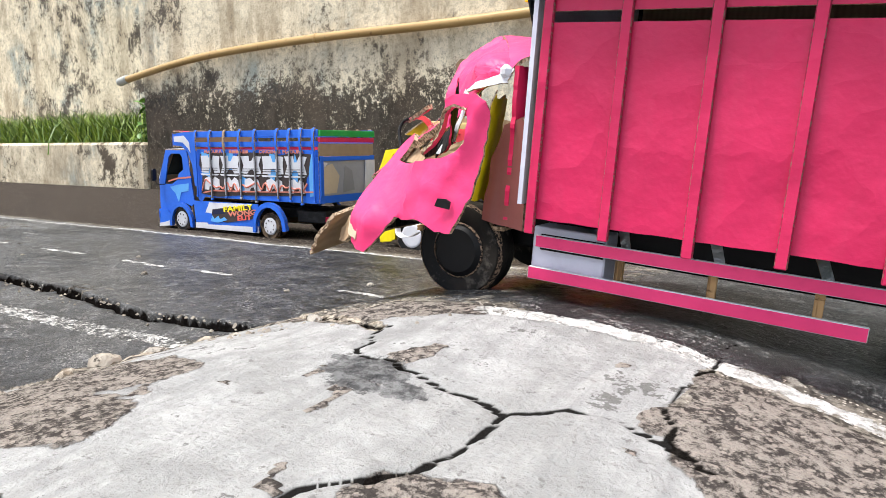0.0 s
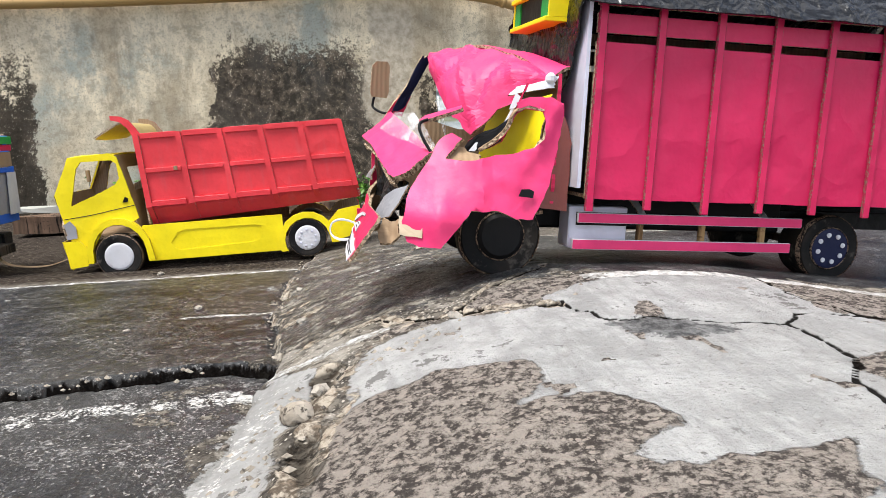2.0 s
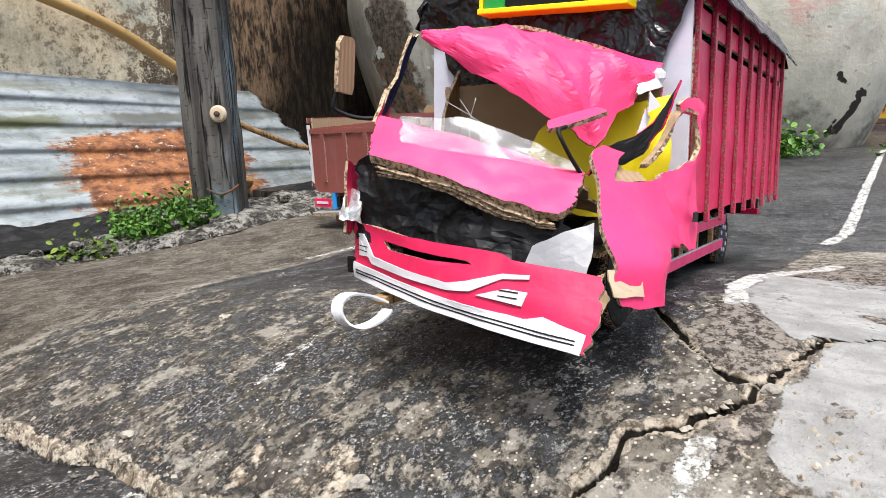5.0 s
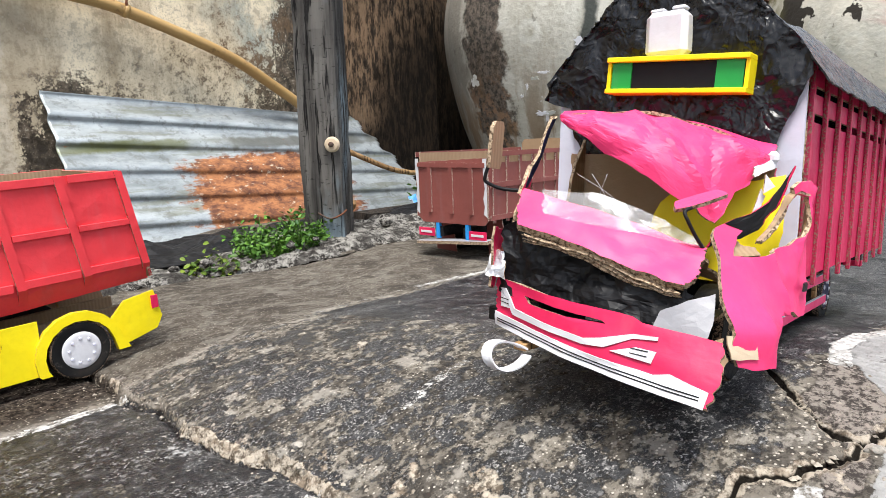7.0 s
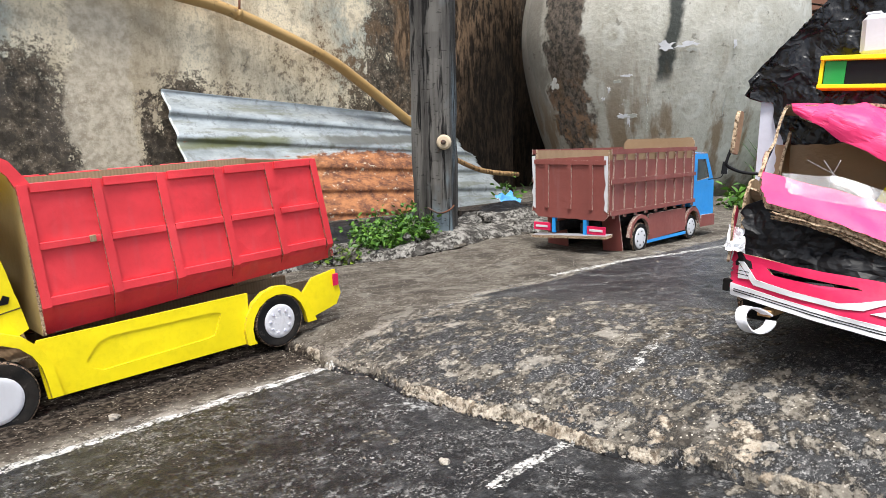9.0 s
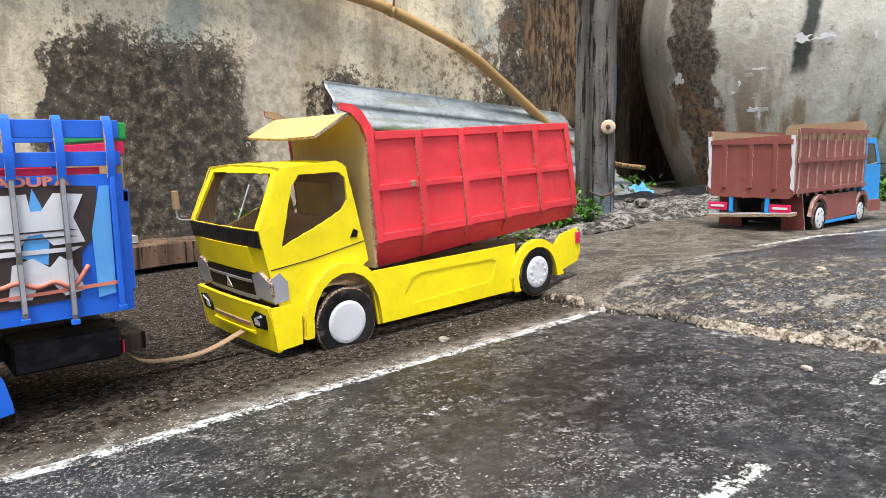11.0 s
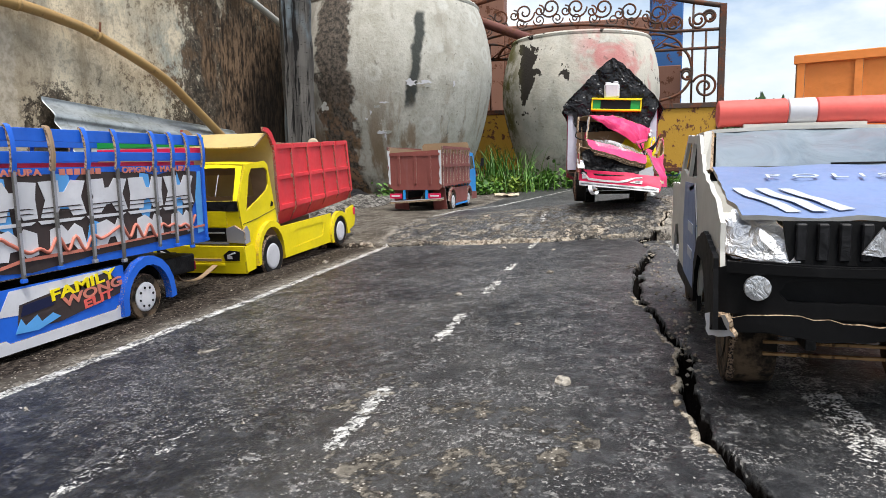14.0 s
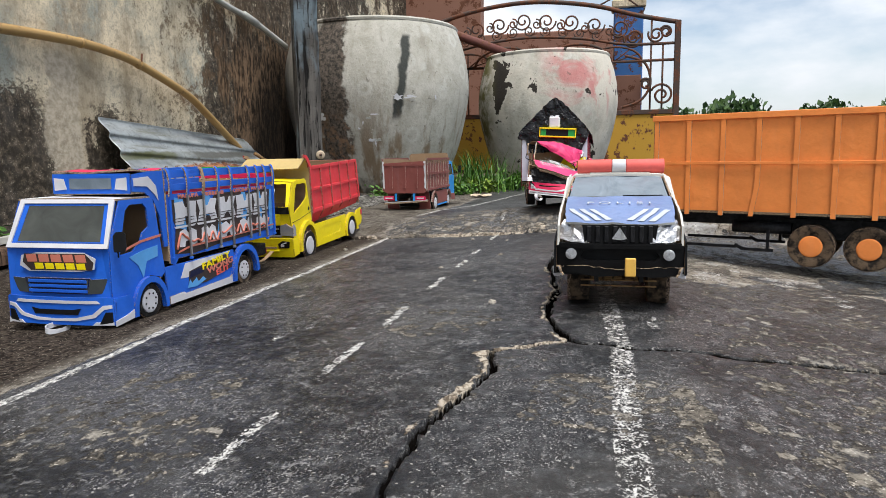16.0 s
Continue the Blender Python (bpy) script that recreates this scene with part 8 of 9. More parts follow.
    for s in (-1, 1):
        panel("canopy_cheek", T, RM, [(0.051, 0.218), (0.062, 0.226), (0.046, 0.250), (0.034, 0.257), (0.018, 0.259), (0.018, 0.252), (0.032, 0.248), (0.043, 0.236)], side_at(s * (b_out + 0.001)), 0.005, seed=16)
    strap = thing("tow_strap", Matrix(), "cream strap tying the yellow truck to the blue truck", "strap")
    line = smooth_line([(-0.790, 1.165, -0.010), (-0.835, 1.165, -0.024), (-0.885, 1.16, -0.020), (-0.905, 1.158, -0.008), (-0.906, 1.160, 0.002), (-0.900, 1.162, 0.004)], 6)

    def ribbon(u, v):
        i = min(len(line) - 2, int(u * (len(line) - 1)))
        p = line[i].lerp(line[i + 1], u * (len(line) - 1) - i)
        return p + Vector((0, (v - 0.5) * 0.010, 0))
    panel("strap", strap, (CARD, CARD), UNIT, ribbon, 0.0012, spacing=0.04, step=0.04, smooth=True)
    return T


yellow_truck()


# ---------------------------------------------------------------- blue stickered truck
def blue_truck():
    T = thing("blue_truck", pose(-1.347, 1.18, -0.036), "blue cardboard toy truck covered with stickers", "toy truck")
    BM, CM = (BLUE, BLUEEDGE, CARD), (CARD, EDGE)
    HW = 0.090
    X0, X1 = 0.052, 0.430
    side = [(-0.088, 0.012), (-0.092, 0.060), (-0.090, 0.125), (-0.060, 0.194), (0.016, 0.194), (0.022, 0.170), (0.030, 0.110), (0.036, 0.070), (0.026, 0.062), (-0.002, 0.070), (-0.028, 0.066), (-0.044, 0.045), (-0.050, 0.014)]
    window = [(-0.070, 0.112), (-0.050, 0.178), (-0.040, 0.186), (-0.008, 0.186), (0.000, 0.178), (0.002, 0.148), (-0.014, 0.140), (-0.022, 0.124), (-0.04, 0.114)]
    for s in (-1, 1):
        panel("cab_side", T, BM, side, side_at(s * HW), 0.003, [window], rag=0.0003, step=0.008, spacing=0.03, seed=1)
        outer, inner = arch(-0.010, 0.020, 0.050, 184, 0, 10, 0.85), arch(-0.010, 0.020, 0.040, 184, 0, 10, 0.85)
        panel("wheel_arch", T, BM, outer + [(0.033, 0.012), (0.025, 0.012)] + inner[::-1] + [(-0.044, 0.012), (-0.053, 0.012)], side_at(s * (HW + 0.004)), 0.008)
        panel("skirt", T, BM, [(0.040, 0.014), (0.252, 0.014), (0.250, 0.076), (0.034, 0.076)], side_at(s * (HW + 0.001)), 0.003)
        panel("skirt_strip", T, (WHITE, EDGE), [(0.040, 0.012), (0.252, 0.012), (0.252, 0.026), (0.236, 0.029), (0.232, 0.025), (0.085, 0.022), (0.080, 0.026), (0.040, 0.025)], side_at(s * (HW + 0.0036)), 0.0016, label="white strip along the skirt")
        outer, inner = arch(0.288, 0.026, 0.056, 190, 4, 10, 0.90), arch(0.288, 0.026, 0.045, 190, 4, 10, 0.90)
        panel("wheel_arch", T, BM, [(0.238, 0.014)] + outer + [(0.339, 0.022), (0.329, 0.020)] + inner[::-1] + [(0.247, 0.014)], side_at(s * (HW + 0.005)), 0.010)
        wheel(T, -0.010, s * (HW + 0.002), 0.0295, 0.0290, 0.022, TYRE, WHITE, 0.66, 8, s, 0.0, seed=s + 21)
        wheel(T, 0.286, s * (HW + 0.002), 0.0295, 0.0295, 0.026, MUDTYRE, WHITE, 0.64, 8, s, 0.0, seed=s + 31)
        box("chassis_rail", T, SHEET, -0.08, 0.43, s * 0.032 - 0.004, s * 0.032 + 0.004, 0.045, 0.066, 0.0006)
        # box sides
        panel("side_board", T, (BLUE, EDGE, CARD), [(X0, 0.080), (0.064, 0.074), (0.075, 0.086), (X1, 0.084), (X1, 0.195), (X0, 0.196)], side_at(s * HW), 0.003)
        for z0, z1 in ((0.2015, 0.2125), (0.2230, 0.2365)):
            box("slat", T, BLUE, X0, X1, s * HW - 0.0016, s * HW + 0.0016, z0, z1, 0.0004)
        box("red_rail", T, CRIMSON, X0 + 0.01, X1 - 0.015, s * (HW - 0.004) - 0.001, s * (HW - 0.004) + 0.001, 0.192, 0.2005, 0.0003)
        panel("sticker", T, (DARKSTICK, DARKSTICK), [(0.064, 0.094), (0.12, 0.088), (0.20, 0.094), (0.30, 0.096), (0.392, 0.100), (0.396, 0.135), (0.408, 0.150), (0.410, 0.186), (0.36, 0.189), (0.322, 0.183), (0.30, 0.188), (0.20, 0.190), (0.184, 0.178), (0.17, 0.189), (0.10, 0.188), (0.066, 0.186), (0.062, 0.160), (0.072, 0.140)], side_at(s * (HW + 0.0020)), 0.0007, label="dark sticker with white block lettering shapes")
        y3 = s * (HW + 0.0026)
        for q in ([(X0 + 0.02, 0.14), (X0 + 0.05, 0.13), (X0 + 0.045, 0.185), (X0 + 0.02, 0.19)], [(0.15, 0.152), (0.185, 0.150), (0.178, 0.188), (0.158, 0.189)], [(0.285, 0.145), (0.30, 0.120), (0.312, 0.15), (0.308, 0.185), (0.292, 0.187)], [(0.355, 0.135), (0.372, 0.128), (0.376, 0.160), (0.366, 0.186)], [(0.405, 0.098), (0.418, 0.100), (0.419, 0.186), (0.412, 0.186), (0.404, 0.150)], [(0.195, 0.105), (0.215, 0.10), (0.222, 0.13), (0.205, 0.136)]):
            panel("blue_patch", T, (PALEBLUE, PALEBLUE), q, side_at(y3), 0.0005)
        # block shapes in two rows, drawn plainly
        rng = random.Random(5)
        y4 = s * (HW + 0.0032)
        for k in range(5):
            a = 0.070 + k * 0.0665
            w = 0.052
            j = [rng.uniform(-0.003, 0.003) for _ in range(6)]
            block = [(0, 0.184), (0.020 + j[0], 0.185), (0.025 + j[1], 0.170 + j[2]), (0.031 + j[1], 0.170 + j[2]), (0.035 + j[0], 0.185), (0.055, 0.183), (0.050 + j[3], 0.162), (0.054, 0.138), (0.037 + j[4], 0.137), (0.031 + j[4], 0.151 + j[5]), (0.023 + j[4], 0.150 + j[5]), (0.018 + j[3], 0.137), (0, 0.138), (0.005 - j[3], 0.160)]
            panel("white_block", T, (WHITE, WHITE), [(a + u * 1.16, 0.1815 - (0.1845 - v) * 0.82) for u, v in block], side_at(y4), 0.0005)
            for zz in (0.1525, 0.1475):
                panel("dark_streak", T, (DARKSTICK, DARKSTICK), [(a - 0.002, zz), (a + w + 0.006, zz + 0.0006), (a + w, zz + 0.0018), (a, zz + 0.0012)], side_at(s * (HW + 0.0036)), 0.0004)
            panel("white_streak", T, (WHITE, WHITE), [(a - 0.004, 0.1405), (a + w + 0.008, 0.1400), (a + w + 0.002, 0.1370), (a, 0.1365)], side_at(y4), 0.0005)
            b = a + 0.008
            j = [rng.uniform(-0.004, 0.004) for _ in range(4)]
            lower = [(0, 0.104), (0.006 + j[0], 0.130), (0.018, 0.134), (0.028 + j[1], 0.126), (0.036, 0.134), (0.048 + j[2], 0.128), (0.052, 0.106), (0.036 + j[3], 0.103), (0.030, 0.113), (0.018 + j[1], 0.112), (0.015, 0.103)]
            panel("white_block", T, (WHITE, WHITE), [(b + u, v) for u, v in lower], side_at(y4), 0.0005)
        y5 = s * (HW + 0.0038)
        panel("salmon_swash", T, (SALMON, SALMON), [(0.070, 0.094), (0.11, 0.1005), (0.2, 0.1010), (0.42, 0.1070), (0.42, 0.1100), (0.3, 0.1060), (0.2, 0.1045), (0.11, 0.1040), (0.075, 0.098)], side_at(y5), 0.0004)
        stroke = smooth_line([(0.070 + 0.0122 * i, y5, 0.101 + 0.010 * ((i * 7) % 5) / 4 + (0.010 if i % 2 else 0.0) + (0.010 if i in (1, 2, 14, 15) else 0) + 0.004 * i / 27) for i in range(28)], 4)
        tube("salmon_script", T, SALMON, stroke, 0.0020, 5)
        words("original_lettering", T, SALMON, "ORIGINAL MADURA", pose(0.326, s * (HW + 0.0030), 0.1905, 90, 0, 0 if s < 0 else 180), 0.0096, 0.0003, 1.50, "small salmon capitals", 0.00035)
        words("madura_lettering", T, SALMON, "MADURA", pose(0.112, s * (HW + 0.0030), 0.1905, 90, 0, 0 if s < 0 else 180), 0.0096, 0.0003, 1.50, "small salmon capitals", 0.00035)
        for k in range(6):
            box("salmon_bar", T, SALMON, 0.166 + 0.0105 * k, 0.1742 + 0.0105 * k, s * (HW + 0.0027) - 0.0003, s * (HW + 0.0027) + 0.0003, 0.1872, 0.1940, 0.0)
        # skirt sticker
        panel("skirt_sticker", T, (DARKSTICK, DARKSTICK), [(0.095, 0.032), (0.150, 0.030), (0.245, 0.044), (0.246, 0.052), (0.225, 0.072), (0.16, 0.066), (0.10, 0.058)], side_at(s * (HW + 0.0030)), 0.0006, label="dark sticker with slanted lettering")
        panel("skirt_sticker", T, (WHITE, WHITE), [(0.075, 0.050), (0.10, 0.048), (0.17, 0.066), (0.232, 0.0735), (0.230, 0.0755), (0.09, 0.0740)], side_at(s * (HW + 0.0026)), 0.0005, label="white flash sticker")
        for text, mt, cx, cz, size in (("FAMILY", YELLOW, 0.186, 0.0640, 0.0165), ("WONG", SALMON, 0.200, 0.0535, 0.0150), ("ELIT", CORALBAR, 0.206, 0.0430, 0.0140)):
            words(text.lower() + "_lettering", T, mt, text, pose(cx, s * (HW + 0.0038), cz, 90, -6 if s < 0 else 6, 0 if s < 0 else 180), size, 0.0003, 1.8, "slanted capitals on the skirt", 0.0005)
        panel("lettering_bar", T, (NAVY, NAVY), [(0.100, 0.046), (0.142, 0.050), (0.145, 0.061), (0.104, 0.057)], side_at(s * (HW + 0.0036)), 0.0004)
        panel("blue_flash", T, (PALEBLUE, PALEBLUE), [(0.092, 0.030), (0.120, 0.028), (0.150, 0.036), (0.140, 0.042), (0.125, 0.036), (0.120, 0.044), (0.105, 0.036), (0.100, 0.044)], side_at(s * (HW + 0.0036)), 0.0004)
        # ribs with hooks
        for i, x in enumerate((0.056, 0.106, 0.154, 0.203, 0.250, 0.317, 0.353, 0.386, 0.421)):
            yo = s * (HW + 0.0058)
            low = 0.090 - 0.006 * (i % 3 == 1)
            rib = box("rib", T, BLUE if i in (0, 8) else TAPE, x - 0.0019, x + 0.0019, yo - 0.0018, yo + 0.0014, low, 0.194, 0.0005, "clear-taped rib")
            if 0 < i < 8:
                cuts = (low + 0.004, 0.103 + 0.003 * (i % 2), 0.131, 0.140 + 0.004 * (i % 3), 0.180, 0.192)
                for q in range(5):
                    box("tape_strip", rib, (PALEGREY, GREY, TAPE, GREY, PALEGREY)[q] if i % 4 else (TAPE, GREY, PALEGREY, PALEGREY, TAPE)[q], x - 0.0015, x + 0.0015, yo + s * 0.0016 - 0.0005, yo + s * 0.0016 + 0.0005, cuts[q], cuts[q + 1], 0.0)
            hook = [(x, yo, 0.192), (x, yo + s * 0.002, 0.206), (x, yo + s * 0.0015, 0.222), (x, yo - s * 0.002, 0.236), (x, yo - s * 0.006, 0.2385)]
            ln = smooth_line(hook, 4)
            panel("rib_hook", T, (CARD if i == 2 else BLUE, EDGE), UNIT, lambda u, v, ln=ln: ln[min(len(ln) - 1, int(round(v * (len(ln) - 1))))] + Vector(((u - 0.5) * 0.006, 0, 0)), 0.0030, spacing=0.09, step=0.1)
            box("rib_foot", T, FOIL if i in (3, 4) else BLUE, x - 0.003, x + 0.003, yo - 0.0024, yo + 0.0024, low - 0.004, low, 0.0004)
    panel("box_front", T, CM, rect(-HW, HW, 0.084, 0.236), front_at(X0), 0.003)
    # rear: open frame with green and red boards
    box("rear_sill", T, BLUE, X1 - 0.002, X1 + 0.002, -HW, HW, 0.084, 0.100, 0.0005)
    box("rear_green", T, GREEN, X1 - 0.002, X1 + 0.006, -HW, HW, 0.222, 0.235, 0.0006, "green top board")
    box("rear_red", T, CRIMSON, X1 - 0.002, X1 + 0.004, -HW, HW, 0.210, 0.220, 0.0006)
    box("rear_card", T, CARD, X1 - 0.003, X1 + 0.002, -HW, HW, 0.182, 0.208, 0.0006, "bare cardboard strip")
    box("rear_bar", T, BLUE, X1 - 0.001, X1 + 0.0045, -HW, HW, 0.172, 0.181, 0.0006)
    panel("rear_gate", T, (GREY, EDGE, CARD), rect(-HW + 0.004, HW - 0.004, 0.100, 0.172), lambda u, v: (X1 + 0.001, u, v), 0.002, label="faded grey sticker on the rear gate")
    for q, mt in (([(-0.080, 0.104), (-0.040, 0.104), (-0.030, 0.140), (-0.052, 0.166), (-0.080, 0.160)], MASKING), ([(-0.020, 0.104), (0.020, 0.108), (0.012, 0.150), (-0.012, 0.162)], PALEGREY), ([(-0.084, 0.150), (-0.066, 0.168), (-0.084, 0.170)], WHITE)):
        panel("faded_patch", T, (mt, mt), q, front_at(X1 + 0.0028), 0.0005, out=(1, 0, 0))
    for yy in (-HW, HW - 0.010):
        box("rear_post", T, BLUE, X1 - 0.002, X1 + 0.0042, yy, yy + 0.010, 0.10, 0.182, 0.0006)
    panel("rear_poster", T, (WHITE, WHITE), UNIT, quad((X1 + 0.006, HW - 0.04, 0.098), (X1 + 0.006, HW - 0.002, 0.098), (X1 + 0.006, HW - 0.002, 0.172), (X1 + 0.006, HW - 0.034, 0.172)), 0.001)
    panel("box_floor", T, CM, rect(X0, X1, -HW, HW), flat_at(0.086), 0.003)
    # box coloured black to pass for the dark gap behind the wheel arch
    box("rear_bumper", T, SHEET, 0.345, 0.425, -0.070, 0.070, 0.040, 0.066, 0.002, "dark rear beam filling a shaded gap")
    box("rear_plate", T, CRIMSON, 0.4255, 0.4268, -0.070, -0.040, 0.042, 0.054, 0.0004)
    box("tow_block", T, PLANK, 0.424, 0.452, -0.045, 0.015, 0.036, 0.052, 0.001, "brown wooden tow block")
    # cab shell
    panel("cab_roof", T, (WHITE, EDGE, CARD), rect(-0.062, 0.018, -HW, HW), lambda u, v: (u, v, 0.195 + 0.002 * math.cos(v * 16)), 0.003, spacing=0.03)
    panel("cab_back", T, CM, rect(-HW, HW, 0.03, 0.194), front_at(0.024), 0.003)
    panel("front_face", T, BM, [(-HW, 0.045), (HW, 0.045), (HW, 0.125), (HW - 0.006, 0.194), (-HW + 0.006, 0.194), (-HW, 0.125)], lambda u, v: (-0.092 + max(0, v - 0.12) * 0.44, u, v), 0.003, out=(-1, 0, 0), holes=[[(-0.074, 0.134), (-0.068, 0.186), (0.068, 0.186), (0.074, 0.134)]])
    fr = lambda u, v: (-0.0950 + max(0, v - 0.12) * 0.44, u, v)
    panel("windscreen_frame", T, (WHITE, WHITE), [(-0.0905, 0.125), (0.0905, 0.125), (0.0845, 0.196), (-0.0845, 0.196)], fr, 0.002, [[(-0.083, 0.1315), (0.083, 0.1315), (0.076, 0.190), (-0.076, 0.190)]], label="white windscreen frame")
    panel("windscreen", T, (DARKFILM, DARKFILM), [(-0.082, 0.132), (0.082, 0.132), (0.075, 0.190), (-0.075, 0.190)], lambda u, v: (fr(u, v)[0] + 0.0025, u, v), 0.0008, label="dark glossy windscreen film")
    panel("face_sticker", T, (WHITE, WHITE), [(-0.066, 0.094), (-0.04, 0.090), (0.05, 0.090), (0.066, 0.098), (0.062, 0.114), (0.03, 0.119), (-0.05, 0.119), (-0.070, 0.110)], front_at(-0.0945), 0.0006, label="white sticker with lettering shapes")
    panel("lettering_back", T, (DARKSTICK, DARKSTICK), [(-0.062, 0.0925), (0.046, 0.0915), (0.060, 0.1040), (0.056, 0.1165), (-0.052, 0.1175), (-0.066, 0.1040)], front_at(-0.0951), 0.0005)
    for k in range(5):
        a = -0.054 + 0.0218 * k
        panel("lettering_bar", T, (SALMON, SALMON), [(a, 0.1045), (a + 0.0175, 0.1042), (a + 0.0195, 0.1155), (a + 0.002, 0.1160)], front_at(-0.0956), 0.0005)
        a = -0.052 + 0.0185 * k
        panel("lettering_bar", T, (YELLOW, YELLOW), [(a, 0.0938), (a + 0.0150, 0.0934), (a + 0.0165, 0.1024), (a + 0.0015, 0.1028)], front_at(-0.0956), 0.0005)
    panel("grille", T, (NAVY, EDGE), [(-0.052, 0.056), (0.052, 0.056), (0.058, 0.080), (-0.058, 0.080)], front_at(-0.0950), 0.002)
    for k in range(3):
        box("grille_bar", T, BLUE, -0.0972, -0.0955, -0.052, 0.052, 0.058 + k * 0.0075, 0.0625 + k * 0.0075, 0.0003)
    for s in (-1, 1):
        panel("headlamp", T, (DARKFILM, FOIL), [(-0.016, 0.056), (0.030, 0.058), (0.030, 0.080), (-0.012, 0.078)], lambda u, v, s=s: (-0.0955 + 0.006 * max(0, u / 0.03), s * (0.062 + u * 0.9), v), 0.002, label="dark glossy headlamp")
    bmp = lambda u, v: (-0.098 - 0.004 * math.cos(u * 17) + 0.006 * (abs(u) / 0.094) ** 4, u, v)
    panel("bumper", T, BM, [(-0.094, 0.010), (0.094, 0.010), (0.096, 0.044), (0.092, 0.052), (-0.092, 0.052), (-0.096, 0.044)], bmp, 0.004, spacing=0.02, step=0.012, out=(-1, 0, 0))
    for s in (-1, 1):
        panel("bumper_end", T, BM, [(-0.094, 0.010), (-0.052, 0.012), (-0.052, 0.040), (-0.060, 0.050), (-0.094, 0.050)], side_at(s * 0.0935), 0.003)
        panel("bumper_end_strip", T, (WHITE, WHITE), [(-0.094, 0.008), (-0.052, 0.012), (-0.052, 0.025), (-0.07, 0.020), (-0.094, 0.016)], side_at(s * 0.0957), 0.0012)
        panel("bumper_swoosh", T, (WHITE, WHITE), [(s * 0.092, 0.036), (s * 0.080, 0.034), (s * 0.066, 0.022), (s * 0.035, 0.0165), (0, 0.016), (0, 0.0195), (s * 0.034, 0.021), (s * 0.062, 0.027), (s * 0.078, 0.040), (s * 0.092, 0.041)], lambda u, v: (bmp(u, v)[0] - 0.0026, u, v), 0.0008, spacing=0.02, label="white bumper swoosh")
        panel("fog_lamp", T, (BLACK, BLACK), [(s * 0.072, 0.012), (s * 0.092, 0.014), (s * 0.092, 0.030), (s * 0.082, 0.030)], lambda u, v: (bmp(u, v)[0] - 0.0026, u, v), 0.001)
        panel("bumper_foot", T, (WHITE, WHITE), [(s * 0.060, 0.010), (s * 0.093, 0.010), (s * 0.093, 0.015), (s * 0.066, 0.015)], lambda u, v: (bmp(u, v)[0] - 0.0028, u, v), 0.0008)
    panel("bumper_brow", T, (WHITE, WHITE), [(-0.075, 0.043), (0.075, 0.043), (0.070, 0.0475), (-0.070, 0.0475)], lambda u, v: (bmp(u, v)[0] - 0.0026, u, v), 0.0008, spacing=0.03)
    panel("bumper_mouth", T, (BLACK, BLACK), [(-0.038, 0.026), (0.038, 0.026), (0.044, 0.036), (0.03, 0.0335), (-0.03, 0.0335), (-0.044, 0.036)], lambda u, v: (bmp(u, v)[0] - 0.0026, u, v), 0.0008, spacing=0.03)
    panel("door_sticker", T, (PALEBLUE, PALEBLUE), [(-0.050, 0.106), (-0.020, 0.112), (0.020, 0.116), (0.018, 0.098), (-0.01, 0.094), (-0.02, 0.068), (-0.03, 0.09)], side_at(-HW - 0.0020), 0.0006, label="pale blue flash sticker")
    panel("door_stripe", T, (SALMON, SALMON), [(-0.058, 0.117), (-0.02, 0.125), (0.03, 0.129), (0.03, 0.133), (-0.02, 0.129), (-0.055, 0.121)], side_at(-HW - 0.0020), 0.0006)
    arm = tube("mirror_arm", T, BLACK, smooth_line([(-0.070, -HW, 0.112), (-0.085, -HW - 0.012, 0.112), (-0.088, -HW - 0.014, 0.122)], 4), 0.0012, 5)
    panel("mirror", arm, (BLACK, BLACK), [(0.1, 0), (0.9, 0), (1, 0.2), (0.95, 0.9), (0.7, 1), (0.2, 0.98), (0, 0.8), (0.02, 0.15)], quad((-0.092, -HW - 0.010, 0.120), (-0.085, -HW - 0.026, 0.120), (-0.083, -HW - 0.026, 0.150), (-0.090, -HW - 0.010, 0.150)), 0.004)
    # sleeper box over the cab
    for s in (-1, 1):
        panel("visor_side", T, BM, [(-0.030, 0.206), (-0.028, 0.232), (0.010, 0.236), (0.048, 0.236), (0.050, 0.110), (0.040, 0.110), (0.034, 0.160), (0.020, 0.190), (0.000, 0.203)], side_at(-HW + 0.001 if s < 0 else 0.050), 0.003)
        panel("visor_flash", T, (WHITE, WHITE), [(-0.026, 0.226), (0.010, 0.228), (0.028, 0.212), (0.032, 0.188), (0.024, 0.198), (0.006, 0.212), (-0.025, 0.214)], side_at(-HW - 0.0012 if s < 0 else 0.0522), 0.001, label="white flash on the visor")
    panel("visor_front", T, BM, [(-HW, 0.203), (0.050, 0.203), (0.050, 0.234), (-HW, 0.234)], lambda u, v: (-0.032 + 0.02 * (v - 0.203), u, v), 0.003, out=(-1, 0, 0))
    panel("visor_glass", T, (GREYFILM, GREYFILM), [(-0.058, 0.210), (0.018, 0.210), (0.018, 0.227), (-0.058, 0.227)], front_at(-0.0342), 0.001, label="grey film panel in the visor")
    for s in (-1, 1):
        panel("visor_white", T, (WHITE, WHITE), [(-0.02 + s * 0.044, 0.210), (-0.02 + s * 0.066, 0.208), (-0.02 + s * 0.066, 0.228), (-0.02 + s * 0.048, 0.226)], front_at(-0.0342), 0.001)
    panel("visor_floor", T, CM, rect(-0.032, 0.05, -HW, 0.050), flat_at(0.203), 0.003)
    panel("visor_top", T, (CRIMSON, EDGE), rect(-0.030, 0.05, -HW, 0.052), lambda u, v: (u, v, 0.237 + 0.003 * noise.noise(Vector((u * 20, v * 20, 0)))), 0.003, spacing=0.03, label="red top board")
